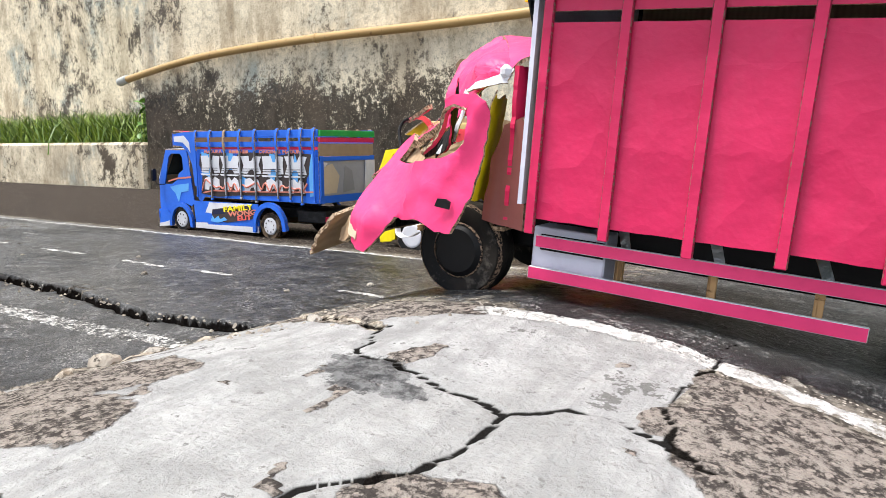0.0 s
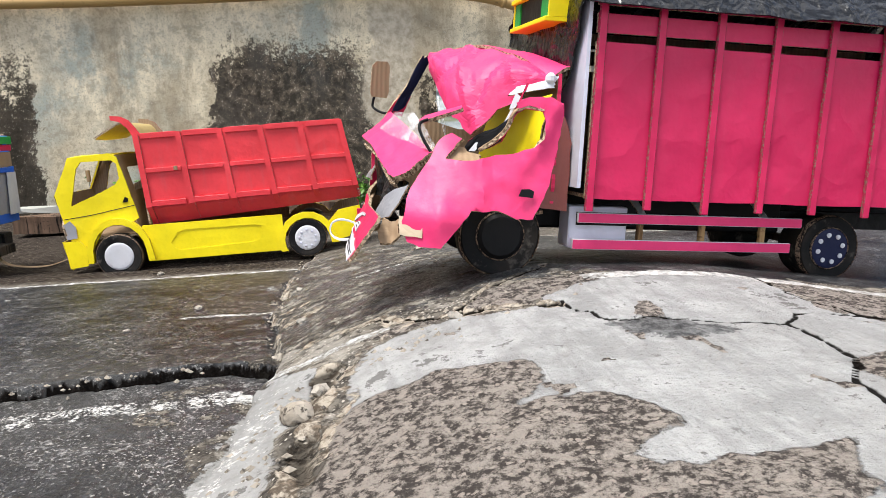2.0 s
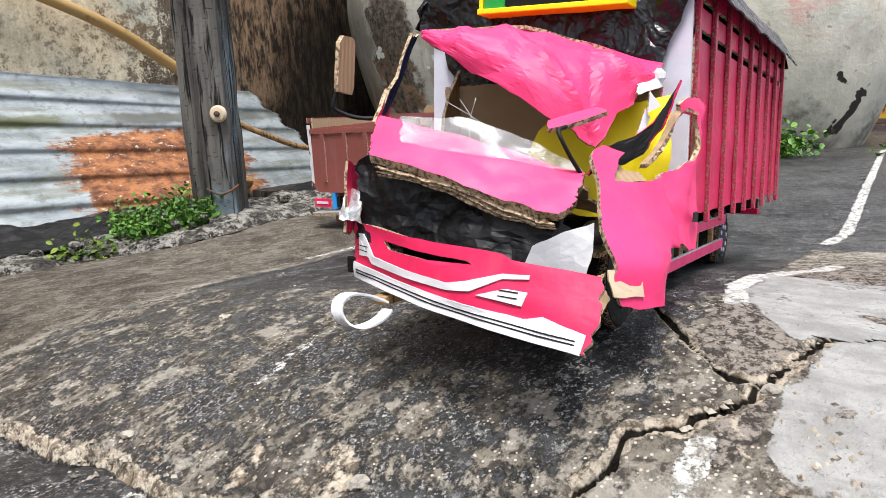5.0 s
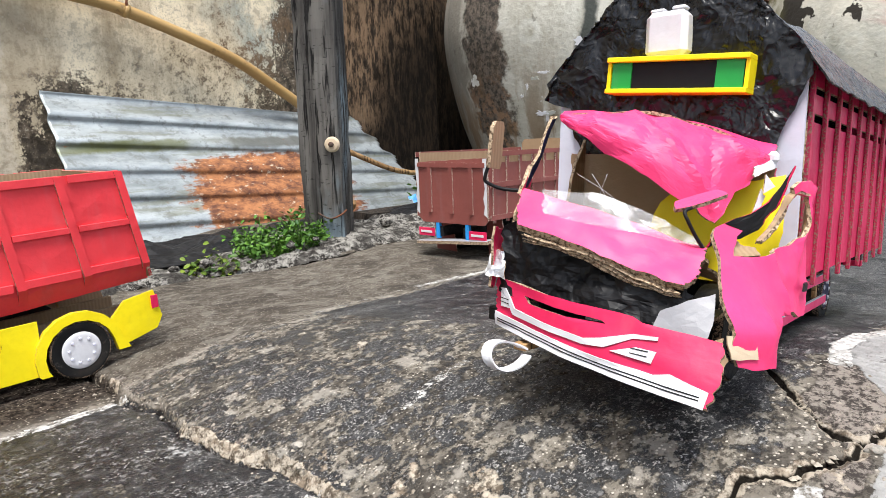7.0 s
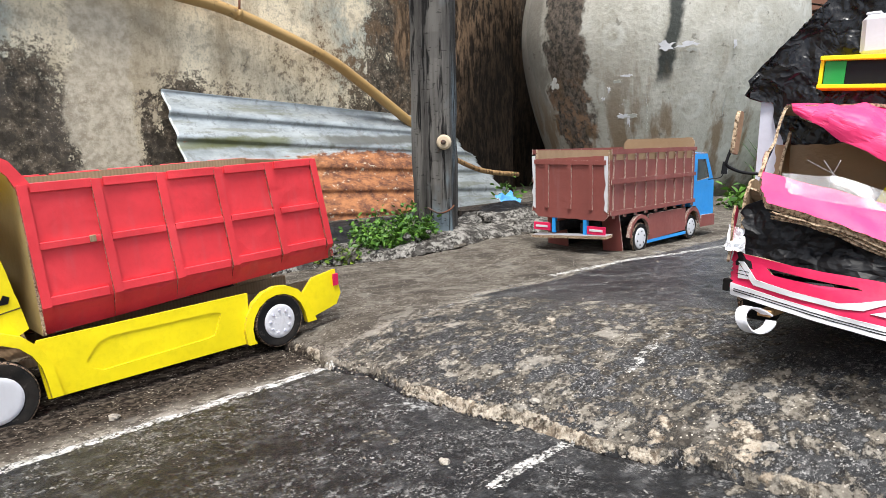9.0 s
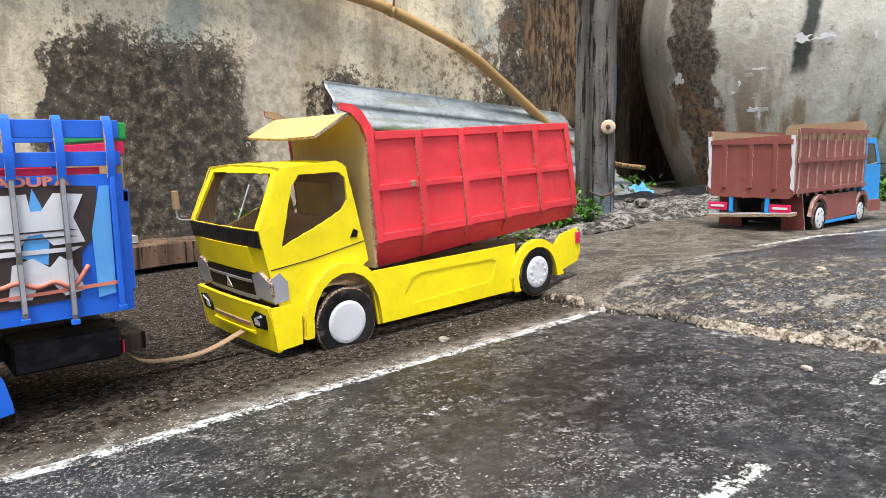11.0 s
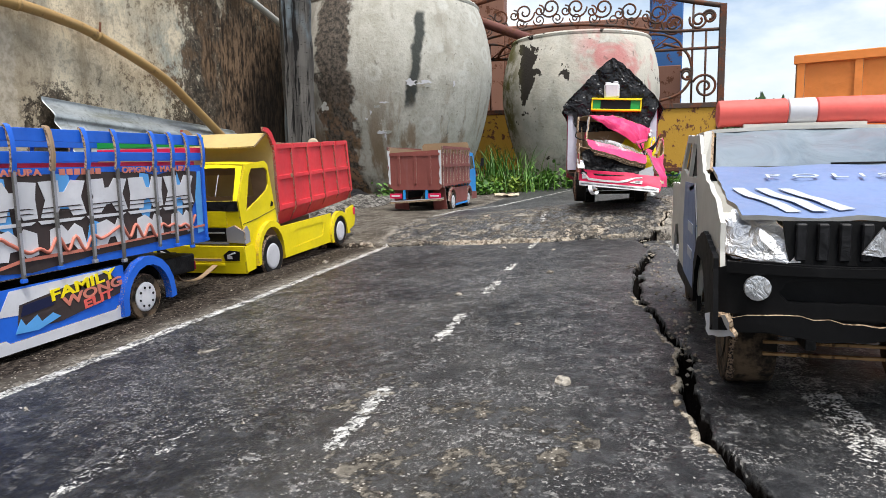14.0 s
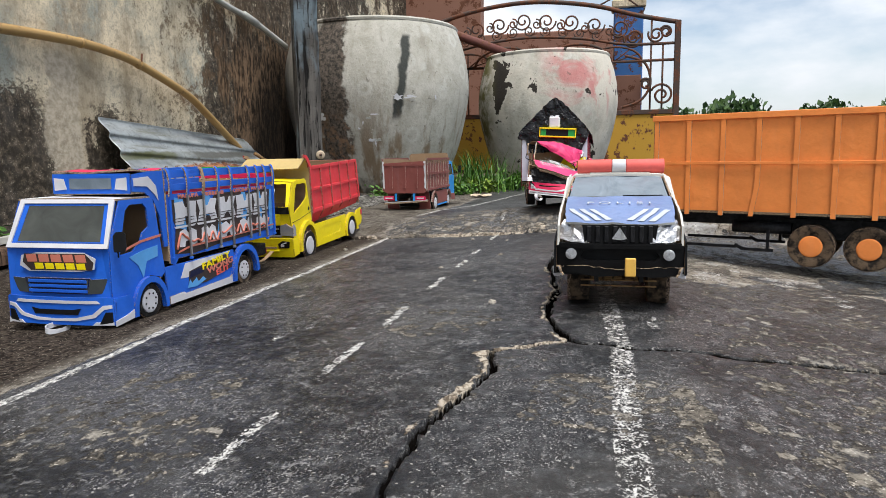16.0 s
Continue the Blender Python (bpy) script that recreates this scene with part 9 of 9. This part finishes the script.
    # tow loop
    ring = smooth_line([(-0.090, -0.012, 0.008), (-0.100, -0.014, 0.000), (-0.118, -0.012, -0.001), (-0.126, 0.0, 0.002), (-0.112, 0.010, 0.004), (-0.096, 0.004, 0.006), (-0.09, -0.004, 0.008)], 5)
    panel("tow_loop", T, (WHITE, WHITE), UNIT, lambda u, v: ring[min(len(ring) - 1, int(round(u * (len(ring) - 1))))] + Vector((0, 0, (v - 0.5) * 0.008 + 0.004)), 0.0012, spacing=0.05, step=0.05, label="white strap tow loop")
    return T


blue_truck()


# ---------------------------------------------------------------- maroon truck, seen from behind
def maroon_truck():
    T = thing("maroon_truck", pose(0.335, 1.155, -0.014, 0, 0, -1), "maroon cardboard toy truck with sky-blue cab", "toy truck")
    MM, CM, SM = (MAROON, MAROONEDGE, MAROON), (CARD, EDGE), (SKYBLUE, EDGE, CARD)
    HW, L = 0.090, 0.372
    for s in (-1, 1):
        panel("side_board", T, MM, [(0.0, 0.088), (L, 0.090), (L, 0.190), (0.0, 0.197)], side_at(s * HW), 0.003)
        for i in range(9):
            x = 0.014 + i * (L - 0.024) / 8
            panel("rib", T, MM, rect(x - 0.0032, x + 0.0032, 0.082, 0.218 - 0.008 * i / 8), side_at(s * (HW + 0.003)), 0.004, rag=0.0006, step=0.006, seed=i)
        for z0 in (0.088, 0.150, 0.208):
            panel("rail", T, MM, [(0.0, z0), (L, z0 + 0.000), (L, z0 + 0.008), (0.0, z0 + 0.010)], side_at(s * (HW + 0.0055)), 0.002)
        panel("card_rim", T, CM, [(0.004, 0.186), (L, 0.180), (L, 0.209), (0.004, 0.2165)], side_at(s * (HW - 0.003)), 0.003)
        wheel(T, 0.118, s * (HW + 0.005), 0.0315, 0.0325, 0.028, TYRE, WHITE, 0.68, 6, s, 0.0, seed=41 + s)
        wheel(T, 0.375, s * (HW - 0.004), 0.0285, 0.0285, 0.022, TYRE, WHITE, 0.70, 6, s, 0.0, seed=51 + s)
        panel("mud_flap", T, MM, UNIT, quad((0.055, s * HW * 1.03, 0.012), (0.062, s * HW * 0.48, 0.008), (0.050, s * HW * 0.5, 0.088), (0.045, s * HW * 0.98, 0.088), 0.002), 0.002)
        outer, inner = arch(0.118, 0.036, 0.046, 178, 0, 8), arch(0.118, 0.036, 0.038, 178, 0, 8)
        panel("wheel_arch", T, MM, outer + inner[::-1], side_at(s * (HW + 0.003)), 0.008)
        panel("skirt", T, MM, [(0.160, 0.022), (0.335, 0.026), (0.335, 0.078), (0.160, 0.078)], side_at(s * HW), 0.003)
        box("skirt_edge", T, SKYBLUE, 0.155, 0.338, s * HW - 0.002, s * HW + 0.002, 0.016, 0.0225, 0.0004)
        outer, inner = arch(0.375, 0.034, 0.042, 178, 0, 8), arch(0.375, 0.034, 0.034, 178, 0, 8)
        panel("wheel_arch", T, MM, outer + inner[::-1], side_at(s * (HW - 0.001)), 0.006)
        cab = [(0.378, 0.078), (0.378, 0.196), (0.392, 0.200), (0.450, 0.198), (0.492, 0.130), (0.496, 0.030), (0.425, 0.030), (0.415, 0.060), (0.395, 0.076)]
        panel("cab_side", T, SM, cab, side_at(s * (HW - 0.004)), 0.003, [[(0.398, 0.135), (0.398, 0.186), (0.442, 0.185), (0.466, 0.140)]])
        panel("side_glass", T, (DARKFILM, DARKFILM), [(0.398, 0.135), (0.398, 0.186), (0.442, 0.185), (0.466, 0.140)], side_at(s * (HW - 0.0045)), 0.0008)
        panel("cab_skirt", T, MM, [(0.418, 0.024), (0.498, 0.022), (0.498, 0.050), (0.424, 0.052)], side_at(s * (HW - 0.001)), 0.003)
        box("tail_lamp", T, CRIMSON, -0.0055, -0.003, s * 0.066 - 0.021, s * 0.066 + 0.021, 0.050, 0.066, 0.0004, "red tail lamp with white bar")
        box("lamp_bar", T, WHITE, -0.0066, -0.0054, s * 0.066 - 0.015, s * 0.066 + 0.015, 0.056, 0.0605, 0.0002)
        box("lamp_stay", T, SKYBLUE, -0.003, 0.006, s * 0.038 - 0.004, s * 0.038 + 0.004, 0.046, 0.082, 0.0004)
        arm = tube("mirror_arm", T, BLACK, smooth_line([(0.455, s * HW, 0.136), (0.475, s * (HW + 0.02), 0.140), (0.480, s * (HW + 0.026), 0.152)], 4), 0.0013, 5)
        panel("mirror", arm, (BLACK, WHITE), [(0, 0), (1, 0), (1, 1), (0.2, 1)], quad((0.478, s * (HW + 0.020), 0.148), (0.482, s * (HW + 0.034), 0.148), (0.484, s * (HW + 0.034), 0.178), (0.480, s * (HW + 0.020), 0.178)), 0.003)
    gate = [(-HW, 0.086), (-HW + 0.008, 0.078), (HW - 0.014, 0.078), (HW, 0.092), (HW, 0.198), (-HW, 0.206)]
    panel("tail_gate", T, MM, gate, front_at(-0.002), 0.003, rag=0.0006, step=0.01)
    panel("gate_rail", T, MM, rect(-HW + 0.004, HW - 0.004, 0.188, 0.197), front_at(-0.005), 0.003, rag=0.0006, step=0.008, out=(-1, 0, 0))
    for y in (-0.052, -0.002, 0.054):
        panel("gate_rib", T, MM, rect(y - 0.0045, y + 0.0045, 0.098, 0.188), front_at(-0.005), 0.003, rag=0.0007, step=0.006, seed=int(y * 999), out=(-1, 0, 0))
    for s in (-1, 1):
        panel("torn_edge", T, (WHITE, EDGE), [(-0.004, 0.094), (0.004, 0.10), (0.002, 0.115), (0.005, 0.13), (0.001, 0.15), (0.004, 0.165), (0.006, 0.205), (-0.003, 0.205)], lambda u, v, s=s: (-0.0045, s * (HW - 0.003) + u, v), 0.001, label="torn white paper edge")
    panel("bed_floor", T, CM, rect(0, L, -HW, HW), flat_at(0.090), 0.003)
    panel("bed_front", T, CM, [(-HW, 0.09), (HW, 0.09), (HW, 0.226), (HW - 0.008, 0.235), (-HW + 0.006, 0.237), (-HW, 0.227)], front_at(L), 0.004, rag=0.0006, step=0.012)
    panel("step_plate", T, (GREY, EDGE), UNIT, quad((-0.014, -0.094, 0.047), (-0.014, 0.086, 0.036), (0.010, 0.086, 0.038), (0.010, -0.094, 0.049)), 0.006, label="grey card step plate")
    for s in (-1, 1):
        box("chassis_rail", T, SHEET, 0.0, 0.49, s * 0.03 - 0.004, s * 0.03 + 0.004, 0.050, 0.070, 0.0006)
    tube("axle", T, PLANK, [(0.118, -0.07, 0.0285), (0.118, 0.07, 0.0285)], 0.012, 8)
    tube("axle", T, PLANK, [(0.375, -0.07, 0.0285), (0.375, 0.07, 0.0285)], 0.005, 8)
    panel("cab_roof", T, SM, rect(0.378, 0.452, -HW + 0.004, HW - 0.004), flat_at(0.200), 0.003)
    panel("cab_back", T, SM, rect(-HW + 0.004, HW - 0.004, 0.075, 0.198), front_at(0.380), 0.003)
    panel("cab_front", T, SM, UNIT, quad((0.496, -HW + 0.004, 0.03), (0.496, HW - 0.004, 0.03), (0.492, HW - 0.004, 0.13), (0.492, -HW + 0.004, 0.13)), 0.003)
    panel("windscreen", T, (DARKFILM, DARKFILM), UNIT, quad((0.492, -HW + 0.006, 0.13), (0.492, HW - 0.006, 0.13), (0.452, HW - 0.006, 0.198), (0.452, -HW + 0.006, 0.198)), 0.001)
    return T


maroon_truck()
rag = thing("plastic_litter", pose(1.28, 1.02, gz(1.28, 1.02)), "crumpled beige plastic litter on the ground", "litter")
panel("film", rag, (MASKING, MASKING), [(0, 0), (0.8, -0.1), (1, 0.5), (0.7, 1), (0.2, 0.8), (-0.1, 0.5)], lambda u, v: (0.11 * u - 0.05, 0.11 * v - 0.05, 0.010 + 0.010 * noise.noise(Vector((u * 4, v * 4, 2)))), 0.002, spacing=0.1, rag=0.03, step=0.1, seed=3)


# ---------------------------------------------------------------- police pickup
def police_car():
    T = thing("police_pickup", pose(-1.350, 0.357, -0.002, 0, 0, 0), "battered black and white toy police pickup with red light bar", "toy car")
    HW = 0.080
    WM, KM = (OFFWHITE, OFFWHITE, CARD), (BLACKTAPE, BLACKTAPE, CARD)
    side = [(0.006, 0.084), (0.010, 0.120), (0.040, 0.134), (0.125, 0.150), (0.185, 0.178), (0.290, 0.181), (0.318, 0.150), (0.325, 0.132), (0.425, 0.130), (0.428, 0.060), (0.395, 0.052), (0.388, 0.070), (0.372, 0.086), (0.345, 0.088), (0.325, 0.074), (0.318, 0.048), (0.125, 0.046), (0.118, 0.072), (0.098, 0.090), (0.066, 0.090), (0.044, 0.074), (0.036, 0.050)]
    win1 = [(0.160, 0.144), (0.198, 0.171), (0.228, 0.173), (0.228, 0.142)]
    win2 = [(0.238, 0.142), (0.238, 0.173), (0.282, 0.173), (0.298, 0.148)]
    for s in (-1, 1):
        panel("body_side", T, WM, side, lambda u, v, s=s: (u, s * (HW + 0.002 - 0.10 * max(0, v - 0.140)), v), 0.003, [win1, win2], spacing=0.02, rag=0.0012, step=0.008, seed=2, out=(0, s, 0))
        panel("door_sticker", T, (POLBLUE, POLBLUE), [(0.130, 0.050), (0.252, 0.052), (0.262, 0.100), (0.250, 0.137), (0.168, 0.138), (0.142, 0.106)], side_at(s * (HW + 0.0042)), 0.0008, label="faded blue door sticker")
        for k in range(2):
            box("lettering_bar", T, FADED, 0.165, 0.205, s * (HW + 0.0050) - 0.0003, s * (HW + 0.0050) + 0.0003, 0.074 + 0.022 * k, 0.082 + 0.022 * k, 0.0)
        panel("door_edge", T, (WHITE, WHITE), [(0.130, 0.056), (0.135, 0.056), (0.148, 0.108), (0.166, 0.134), (0.205, 0.130), (0.207, 0.133), (0.160, 0.139), (0.143, 0.110)], side_at(s * (HW + 0.0042)), 0.0008)
        panel("sill", T, KM, [(0.120, 0.040), (0.320, 0.040), (0.320, 0.052), (0.120, 0.052)], side_at(s * (HW + 0.003)), 0.003)
        box("tail_lamp", T, CRIMSON, 0.424, 0.4305, s * (HW - 0.006) - 0.006, s * (HW - 0.006) + 0.006, 0.102, 0.126, 0.0006, "red tail lamp")
        wheel(T, 0.080, s * (HW - 0.010), 0.036, 0.0365, 0.030, MUDTYRE, PLANK, 0.55, 0, s, 0.004, seed=61 + s)
        wheel(T, 0.357, s * (HW - 0.010), 0.036, 0.0365, 0.030, MUDTYRE, PLANK, 0.55, 0, s, 0.004, seed=71 + s)
        panel("bumper_side", T, KM, [(-0.003, 0.056), (0.038, 0.046), (0.046, 0.072), (0.066, 0.088), (0.098, 0.088), (0.116, 0.072), (0.122, 0.048), (0.130, 0.048), (0.126, 0.078), (0.104, 0.099), (0.060, 0.110), (0.034, 0.106), (0.004, 0.099)], side_at(s * (HW + 0.0062)), 0.003, rag=0.0008, step=0.006, seed=5, label="black taped bumper side")
        # black sheets stand in for the shaded inside of the open windows
        for win in (win1, win2):
            panel("side_window", T, (BLACK, BLACK), win, lambda u, v, s=s: (u, s * (HW - 0.0005 - 0.10 * max(0, v - 0.140)), v), 0.0008, label="black sheet in the side window opening")
        # lamp units
        panel("headlamp", T, (FOIL, EDGE), [(0, 0.15), (0.55, 0.0), (1, 0.12), (0.97, 0.6), (0.7, 1), (0.2, 0.98)], quad((0.014, s * (HW + 0.004), 0.097), (-0.001, s * 0.040, 0.095), (0.004, s * 0.040, 0.120), (0.032, s * (HW + 0.004), 0.130), 0.004, 5 + s, 70), 0.003, spacing=0.16, rag=0.02, step=0.12, seed=6, label="crinkled silver headlamp")
        lathe("fog_lamp", T, FOIL, [(0.0002, 0.0), (0.006, 0.001), (0.0075, 0.0005), (0.0075, -0.003)], pose(-0.0065, s * 0.064, 0.083, 0, -90, 0), 14, "round silver fog lamp")
        panel("bumper_corner", T, (WHITE, EDGE), UNIT, quad((-0.004, s * 0.074, 0.053), (0.016, s * (HW + 0.007), 0.048), (0.018, s * (HW + 0.008), 0.062), (-0.005, s * 0.080, 0.067), 0.002), 0.003, spacing=0.3, rag=0.06, step=0.2, seed=9, label="torn white bumper corner")
        panel("screen_pillar", T, (OFFWHITE, EDGE), UNIT, quad((0.120, s * (HW - 0.003), 0.150), (0.128, s * (HW + 0.001), 0.148), (0.190, s * (HW - 0.005), 0.180), (0.184, s * (HW - 0.011), 0.181)), 0.003)
    mouth = [(-0.052, 0.080), (-0.047, 0.088), (0.047, 0.088), (0.052, 0.080), (0.047, 0.075), (-0.047, 0.075)]
    panel("bumper", T, KM, [(-0.084, 0.066), (0.084, 0.066), (0.087, 0.092), (0.070, 0.099), (0.030, 0.097), (-0.030, 0.097), (-0.070, 0.099), (-0.087, 0.092)], lambda u, v: (-0.006 + 0.014 * (abs(u) / 0.087) ** 3, u, v), 0.004, [mouth], spacing=0.018, rag=0.0006, step=0.008, seed=11, label="matt black taped bumper", out=(-1, 0, 0))
    panel("torn_strip", T, (BLACKTAPE, EDGE, CARD), [(-0.086, 0.064), (-0.05, 0.067), (0.0, 0.063), (0.05, 0.067), (0.086, 0.063), (0.088, 0.054), (0.06, 0.057), (0.03, 0.052), (-0.01, 0.055), (-0.05, 0.053), (-0.088, 0.057)], lambda u, v: (-0.010 + 0.016 * (abs(u) / 0.087) ** 3 + 0.002 * math.sin(u * 60), u, v), 0.003, spacing=0.02, rag=0.0012, step=0.008, seed=17, label="torn black strip hanging under the bumper", out=(-1, 0, 0))
    panel("bumper_tape", T, KM, [(-0.080, 0.091), (0.080, 0.091), (0.080, 0.098), (0.03, 0.096), (-0.03, 0.096), (-0.080, 0.098)], lambda u, v: (-0.009 + 0.014 * (abs(u) / 0.087) ** 3, u, v), 0.003, spacing=0.02, label="black tape strip", out=(-1, 0, 0))
    panel("grille", T, KM, [(-0.046, 0.096), (0.046, 0.096), (0.050, 0.122), (-0.050, 0.122)], lambda u, v: (0.002 + 0.1 * (v - 0.096), u, v), 0.003, label="black ribbed grille", out=(-1, 0, 0))
    for k in range(8):
        y = -0.040 + k * 0.0115
        box("grille_rib", T, SHEET, -0.002, 0.003, y - 0.003, y + 0.003, 0.099, 0.121, 0.0008)
    panel("badge", T, (FOIL, FOIL), [(0, 0.0105), (-0.010, -0.005), (0, -0.0065), (0.010, -0.005)], lambda u, v: (-0.0045, u, v + 0.109), 0.0015, label="plain silver badge")
    hood = quad((0.008, -0.076, 0.123), (0.008, 0.076, 0.123), (0.128, 0.076, 0.151), (0.128, -0.076, 0.151), 0.0025, 3, 25)
    panel("bonnet", T, (POLBLUE, OFFWHITE), [(0.03, 0.02), (0.3, -0.02), (0.7, -0.02), (0.97, 0.02), (1.0, 0.5), (1, 1), (0, 1), (0, 0.5)], hood, 0.003, spacing=0.1, rag=0.006, step=0.06, seed=13, smooth=True, label="faded blue bonnet with white stripes")
    on = lambda u, v: Vector(hood(u, v)) + Vector((-0.0012, 0, 0.0026))
    for k in range(3):
        for s in (-1, 1):
            a = 0.5 + s * (0.16 + 0.095 * k)
            b = 0.5 + s * (0.23 + 0.095 * k)
            panel("bonnet_stripe", T, (FADED, FADED), [(a - s * 0.10 + 0.0, 0.05), (a - s * 0.045, 0.05), (b + s * 0.045, 0.46), (b - s * 0.005, 0.46)], on, 0.0004, spacing=0.08, label="white bonnet stripe")
    base = Vector(hood(0.5, 0.66)) + Vector((-0.001, 0, 0.0032))
    tilt = math.degrees(math.atan2(0.028, 0.120))
    words("polisi_lettering", T, FADED, "P O L I S I", Matrix.Translation(base) @ pose(0, 0, 0, tilt, 0, -90), 0.0135, 0.0003, 1.65, "white capital letters on the bonnet")
    ws = quad((0.130, -0.073, 0.152), (0.130, 0.073, 0.152), (0.188, 0.066, 0.180), (0.188, -0.066, 0.180), 0.0016, 5, 22)
    panel("windscreen", T, (GREYFILM, OFFWHITE), UNIT, ws, 0.001, spacing=0.1, step=0.1, smooth=True, label="creased grey-blue film windscreen")
    tube("wiper", T, BLACK, [Vector(ws(0.05, 0.06)) + Vector((-0.002, 0, 0.001)), Vector(ws(0.45, 0.03)) + Vector((-0.002, 0, 0.001))], 0.0008, 5)
    panel("roof", T, WM, rect(0.186, 0.292, -0.070, 0.070), lambda u, v: (u, v, 0.181 + 0.002 * math.cos(v * 20)), 0.003, spacing=0.03, rag=0.001, step=0.01, out=(0, 0, 1))
    panel("rear_window", T, (DARKFILM, DARKFILM), UNIT, quad((0.322, -0.076, 0.135), (0.322, 0.076, 0.135), (0.292, 0.070, 0.179), (0.292, -0.070, 0.179)), 0.001)
    panel("tail_gate", T, WM, rect(-HW, HW, 0.055, 0.130), front_at(0.427), 0.003)
    panel("load_floor", T, WM, rect(0.322, 0.427, -HW, HW), flat_at(0.092), 0.003)
    panel("inner_floor", T, (SHEET, SHEET), rect(0.015, 0.322, -HW + 0.003, HW - 0.003), flat_at(0.052), 0.003)
    # light bar: two red halves and a white middle
    for y0, y1, mt, nm in ((-0.072, -0.013, CORALBAR, "red_lamp"), (-0.013, 0.009, WHITE, "white_lamp"), (0.009, 0.064, CORALBAR, "red_lamp")):
        m = pose(0.205, y0, 0.1965, -90, 0, 0)
        lathe(nm, T, mt, [(0.0005, 0.0), (0.010, 0.0), (0.0115, 0.001), (0.0115, y1 - y0 - 0.001), (0.010, y1 - y0), (0.0005, y1 - y0)], m, 18)
    box("bar_foot", T, OFFWHITE, 0.196, 0.214, -0.050, 0.044, 0.181, 0.187, 0.0006)
    # undercarriage
    tube("axle", T, STICK, [(0.080, -0.06, 0.036), (0.080, 0.06, 0.036)], 0.0035, 6)
    tube("axle", T, STICK, [(0.357, -0.06, 0.036), (0.357, 0.06, 0.036)], 0.0035, 6)
    for y in (0.032, 0.040):
        box("steering_rod", T, STICK, 0.034, 0.037, -0.052, 0.052, y - 0.001, y + 0.001, 0.0003)
    for s in (-1, 1):
        box("chassis_rail", T, SHEET, 0.01, 0.42, s * 0.030 - 0.003, s * 0.030 + 0.003, 0.042, 0.052, 0.0006)
    hook = box("tow_tab", T, FOAM, -0.026, -0.021, -0.021, -0.007, 0.056, 0.081, 0.0012, "dull yellow foam tow tab")
    box("tow_peg", hook, STICK, -0.024, 0.02, -0.012, -0.007, 0.062, 0.066, 0.0005)
    # black sheet added behind the bumper opening in place of its shade
    panel("mouth_back", T, (BLACK, BLACK), rect(-0.074, 0.074, 0.060, 0.096), front_at(0.012), 0.002)
    return T


police_car()


# ---------------------------------------------------------------- orange trailer truck
def orange_truck():
    T = thing("orange_truck", pose(-0.745, 0.272, -0.013, 0, 0, -112), "long orange cardboard toy truck body on black chassis", "toy truck")
    # local x runs along the body away from the crack, local y across; the near side is at y = 0
    OM = (ORANGE, EDGE, CARD)
    L, W = 0.755, 0.19
    for y, s in ((0.0, -1), (W, 1)):
        panel("side_board", T, OM, rect(0, L, 0.106, 0.298), lambda u, v, y=y: (u, y + 0.0015 * noise.noise(Vector((u * 12, v * 12, y))), v), 0.003, spacing=0.04, step=0.03, out=(0, s, 0))
        for i in range(12):
            x = 0.006 + i * 0.0675
            lean = 0.010 if i == 3 else 0.0
            panel("rib", T, OM, [(x - 0.0045 - lean, 0.097), (x + 0.0045 - lean, 0.097), (x + 0.0045, 0.16), (x + 0.0045, 0.292), (x - 0.0045, 0.292), (x - 0.0045, 0.16)], side_at(y + s * 0.0035), 0.004)
        box("mid_rail", T, ORANGE, 0, L, y + s * 0.006 - 0.001, y + s * 0.006 + 0.001, 0.201, 0.207, 0.0003)
        box("top_rail", T, ORANGE, -0.003, L + 0.003, y + s * 0.002 - 0.005, y + s * 0.002 + 0.005, 0.292, 0.304, 0.0008)
        for x in (0.308, 0.405, 0.600):
            wheel(T, x, y + (0.006 if s < 0 else -0.006), 0.041, 0.0420, 0.032, MUDTYRE, ORANGE, 0.50, 0, s, 0.0, seed=81 + int(x * 10))
        box("chassis_rail", T, SHEET, 0.02, L, W / 2 + s * 0.035 - 0.005, W / 2 + s * 0.035 + 0.005, 0.074, 0.100, 0.0008)
        box("side_guard", T, SHEET, 0.03, 0.17, y - s * 0.020 - 0.002, y - s * 0.020 + 0.002, 0.028, 0.034, 0.0005)
        panel("guard_dip", T, (SHEET, SHEET), [(0.165, 0.033), (0.180, 0.024), (0.240, 0.024), (0.240, 0.030), (0.184, 0.030), (0.168, 0.038)], side_at(y - s * 0.020), 0.004)
        box("guard_stay", T, SHEET, 0.226, 0.232, y - s * 0.020 - 0.002, y - s * 0.020 + 0.002, 0.028, 0.070, 0.0005)
    for x in (0.0, L):
        panel("end_board", T, OM, rect(0.0, W, 0.106, 0.298), front_at(x), 0.003)
    panel("floor_board", T, (SHEET, EDGE), rect(0, L, 0, W), flat_at(0.104), 0.006)
    panel("card_lining", T, (CARD, EDGE), rect(0.06, L - 0.02, 0.20, 0.309), side_at(W - 0.012), 0.003)
    for x in (0.308, 0.405, 0.600):
        tube("axle", T, SHEET, [(x, 0.02, 0.041), (x, W - 0.02, 0.041)], 0.006, 8)
    box("spring_block", T, SHEET, 0.25, 0.47, 0.05, 0.14, 0.05, 0.092, 0.002)
    tube("fuel_cylinder", T, SHEET, [(0.16, 0.03, 0.072), (0.27, 0.03, 0.072)], 0.012, 10)
    return T


orange_truck()
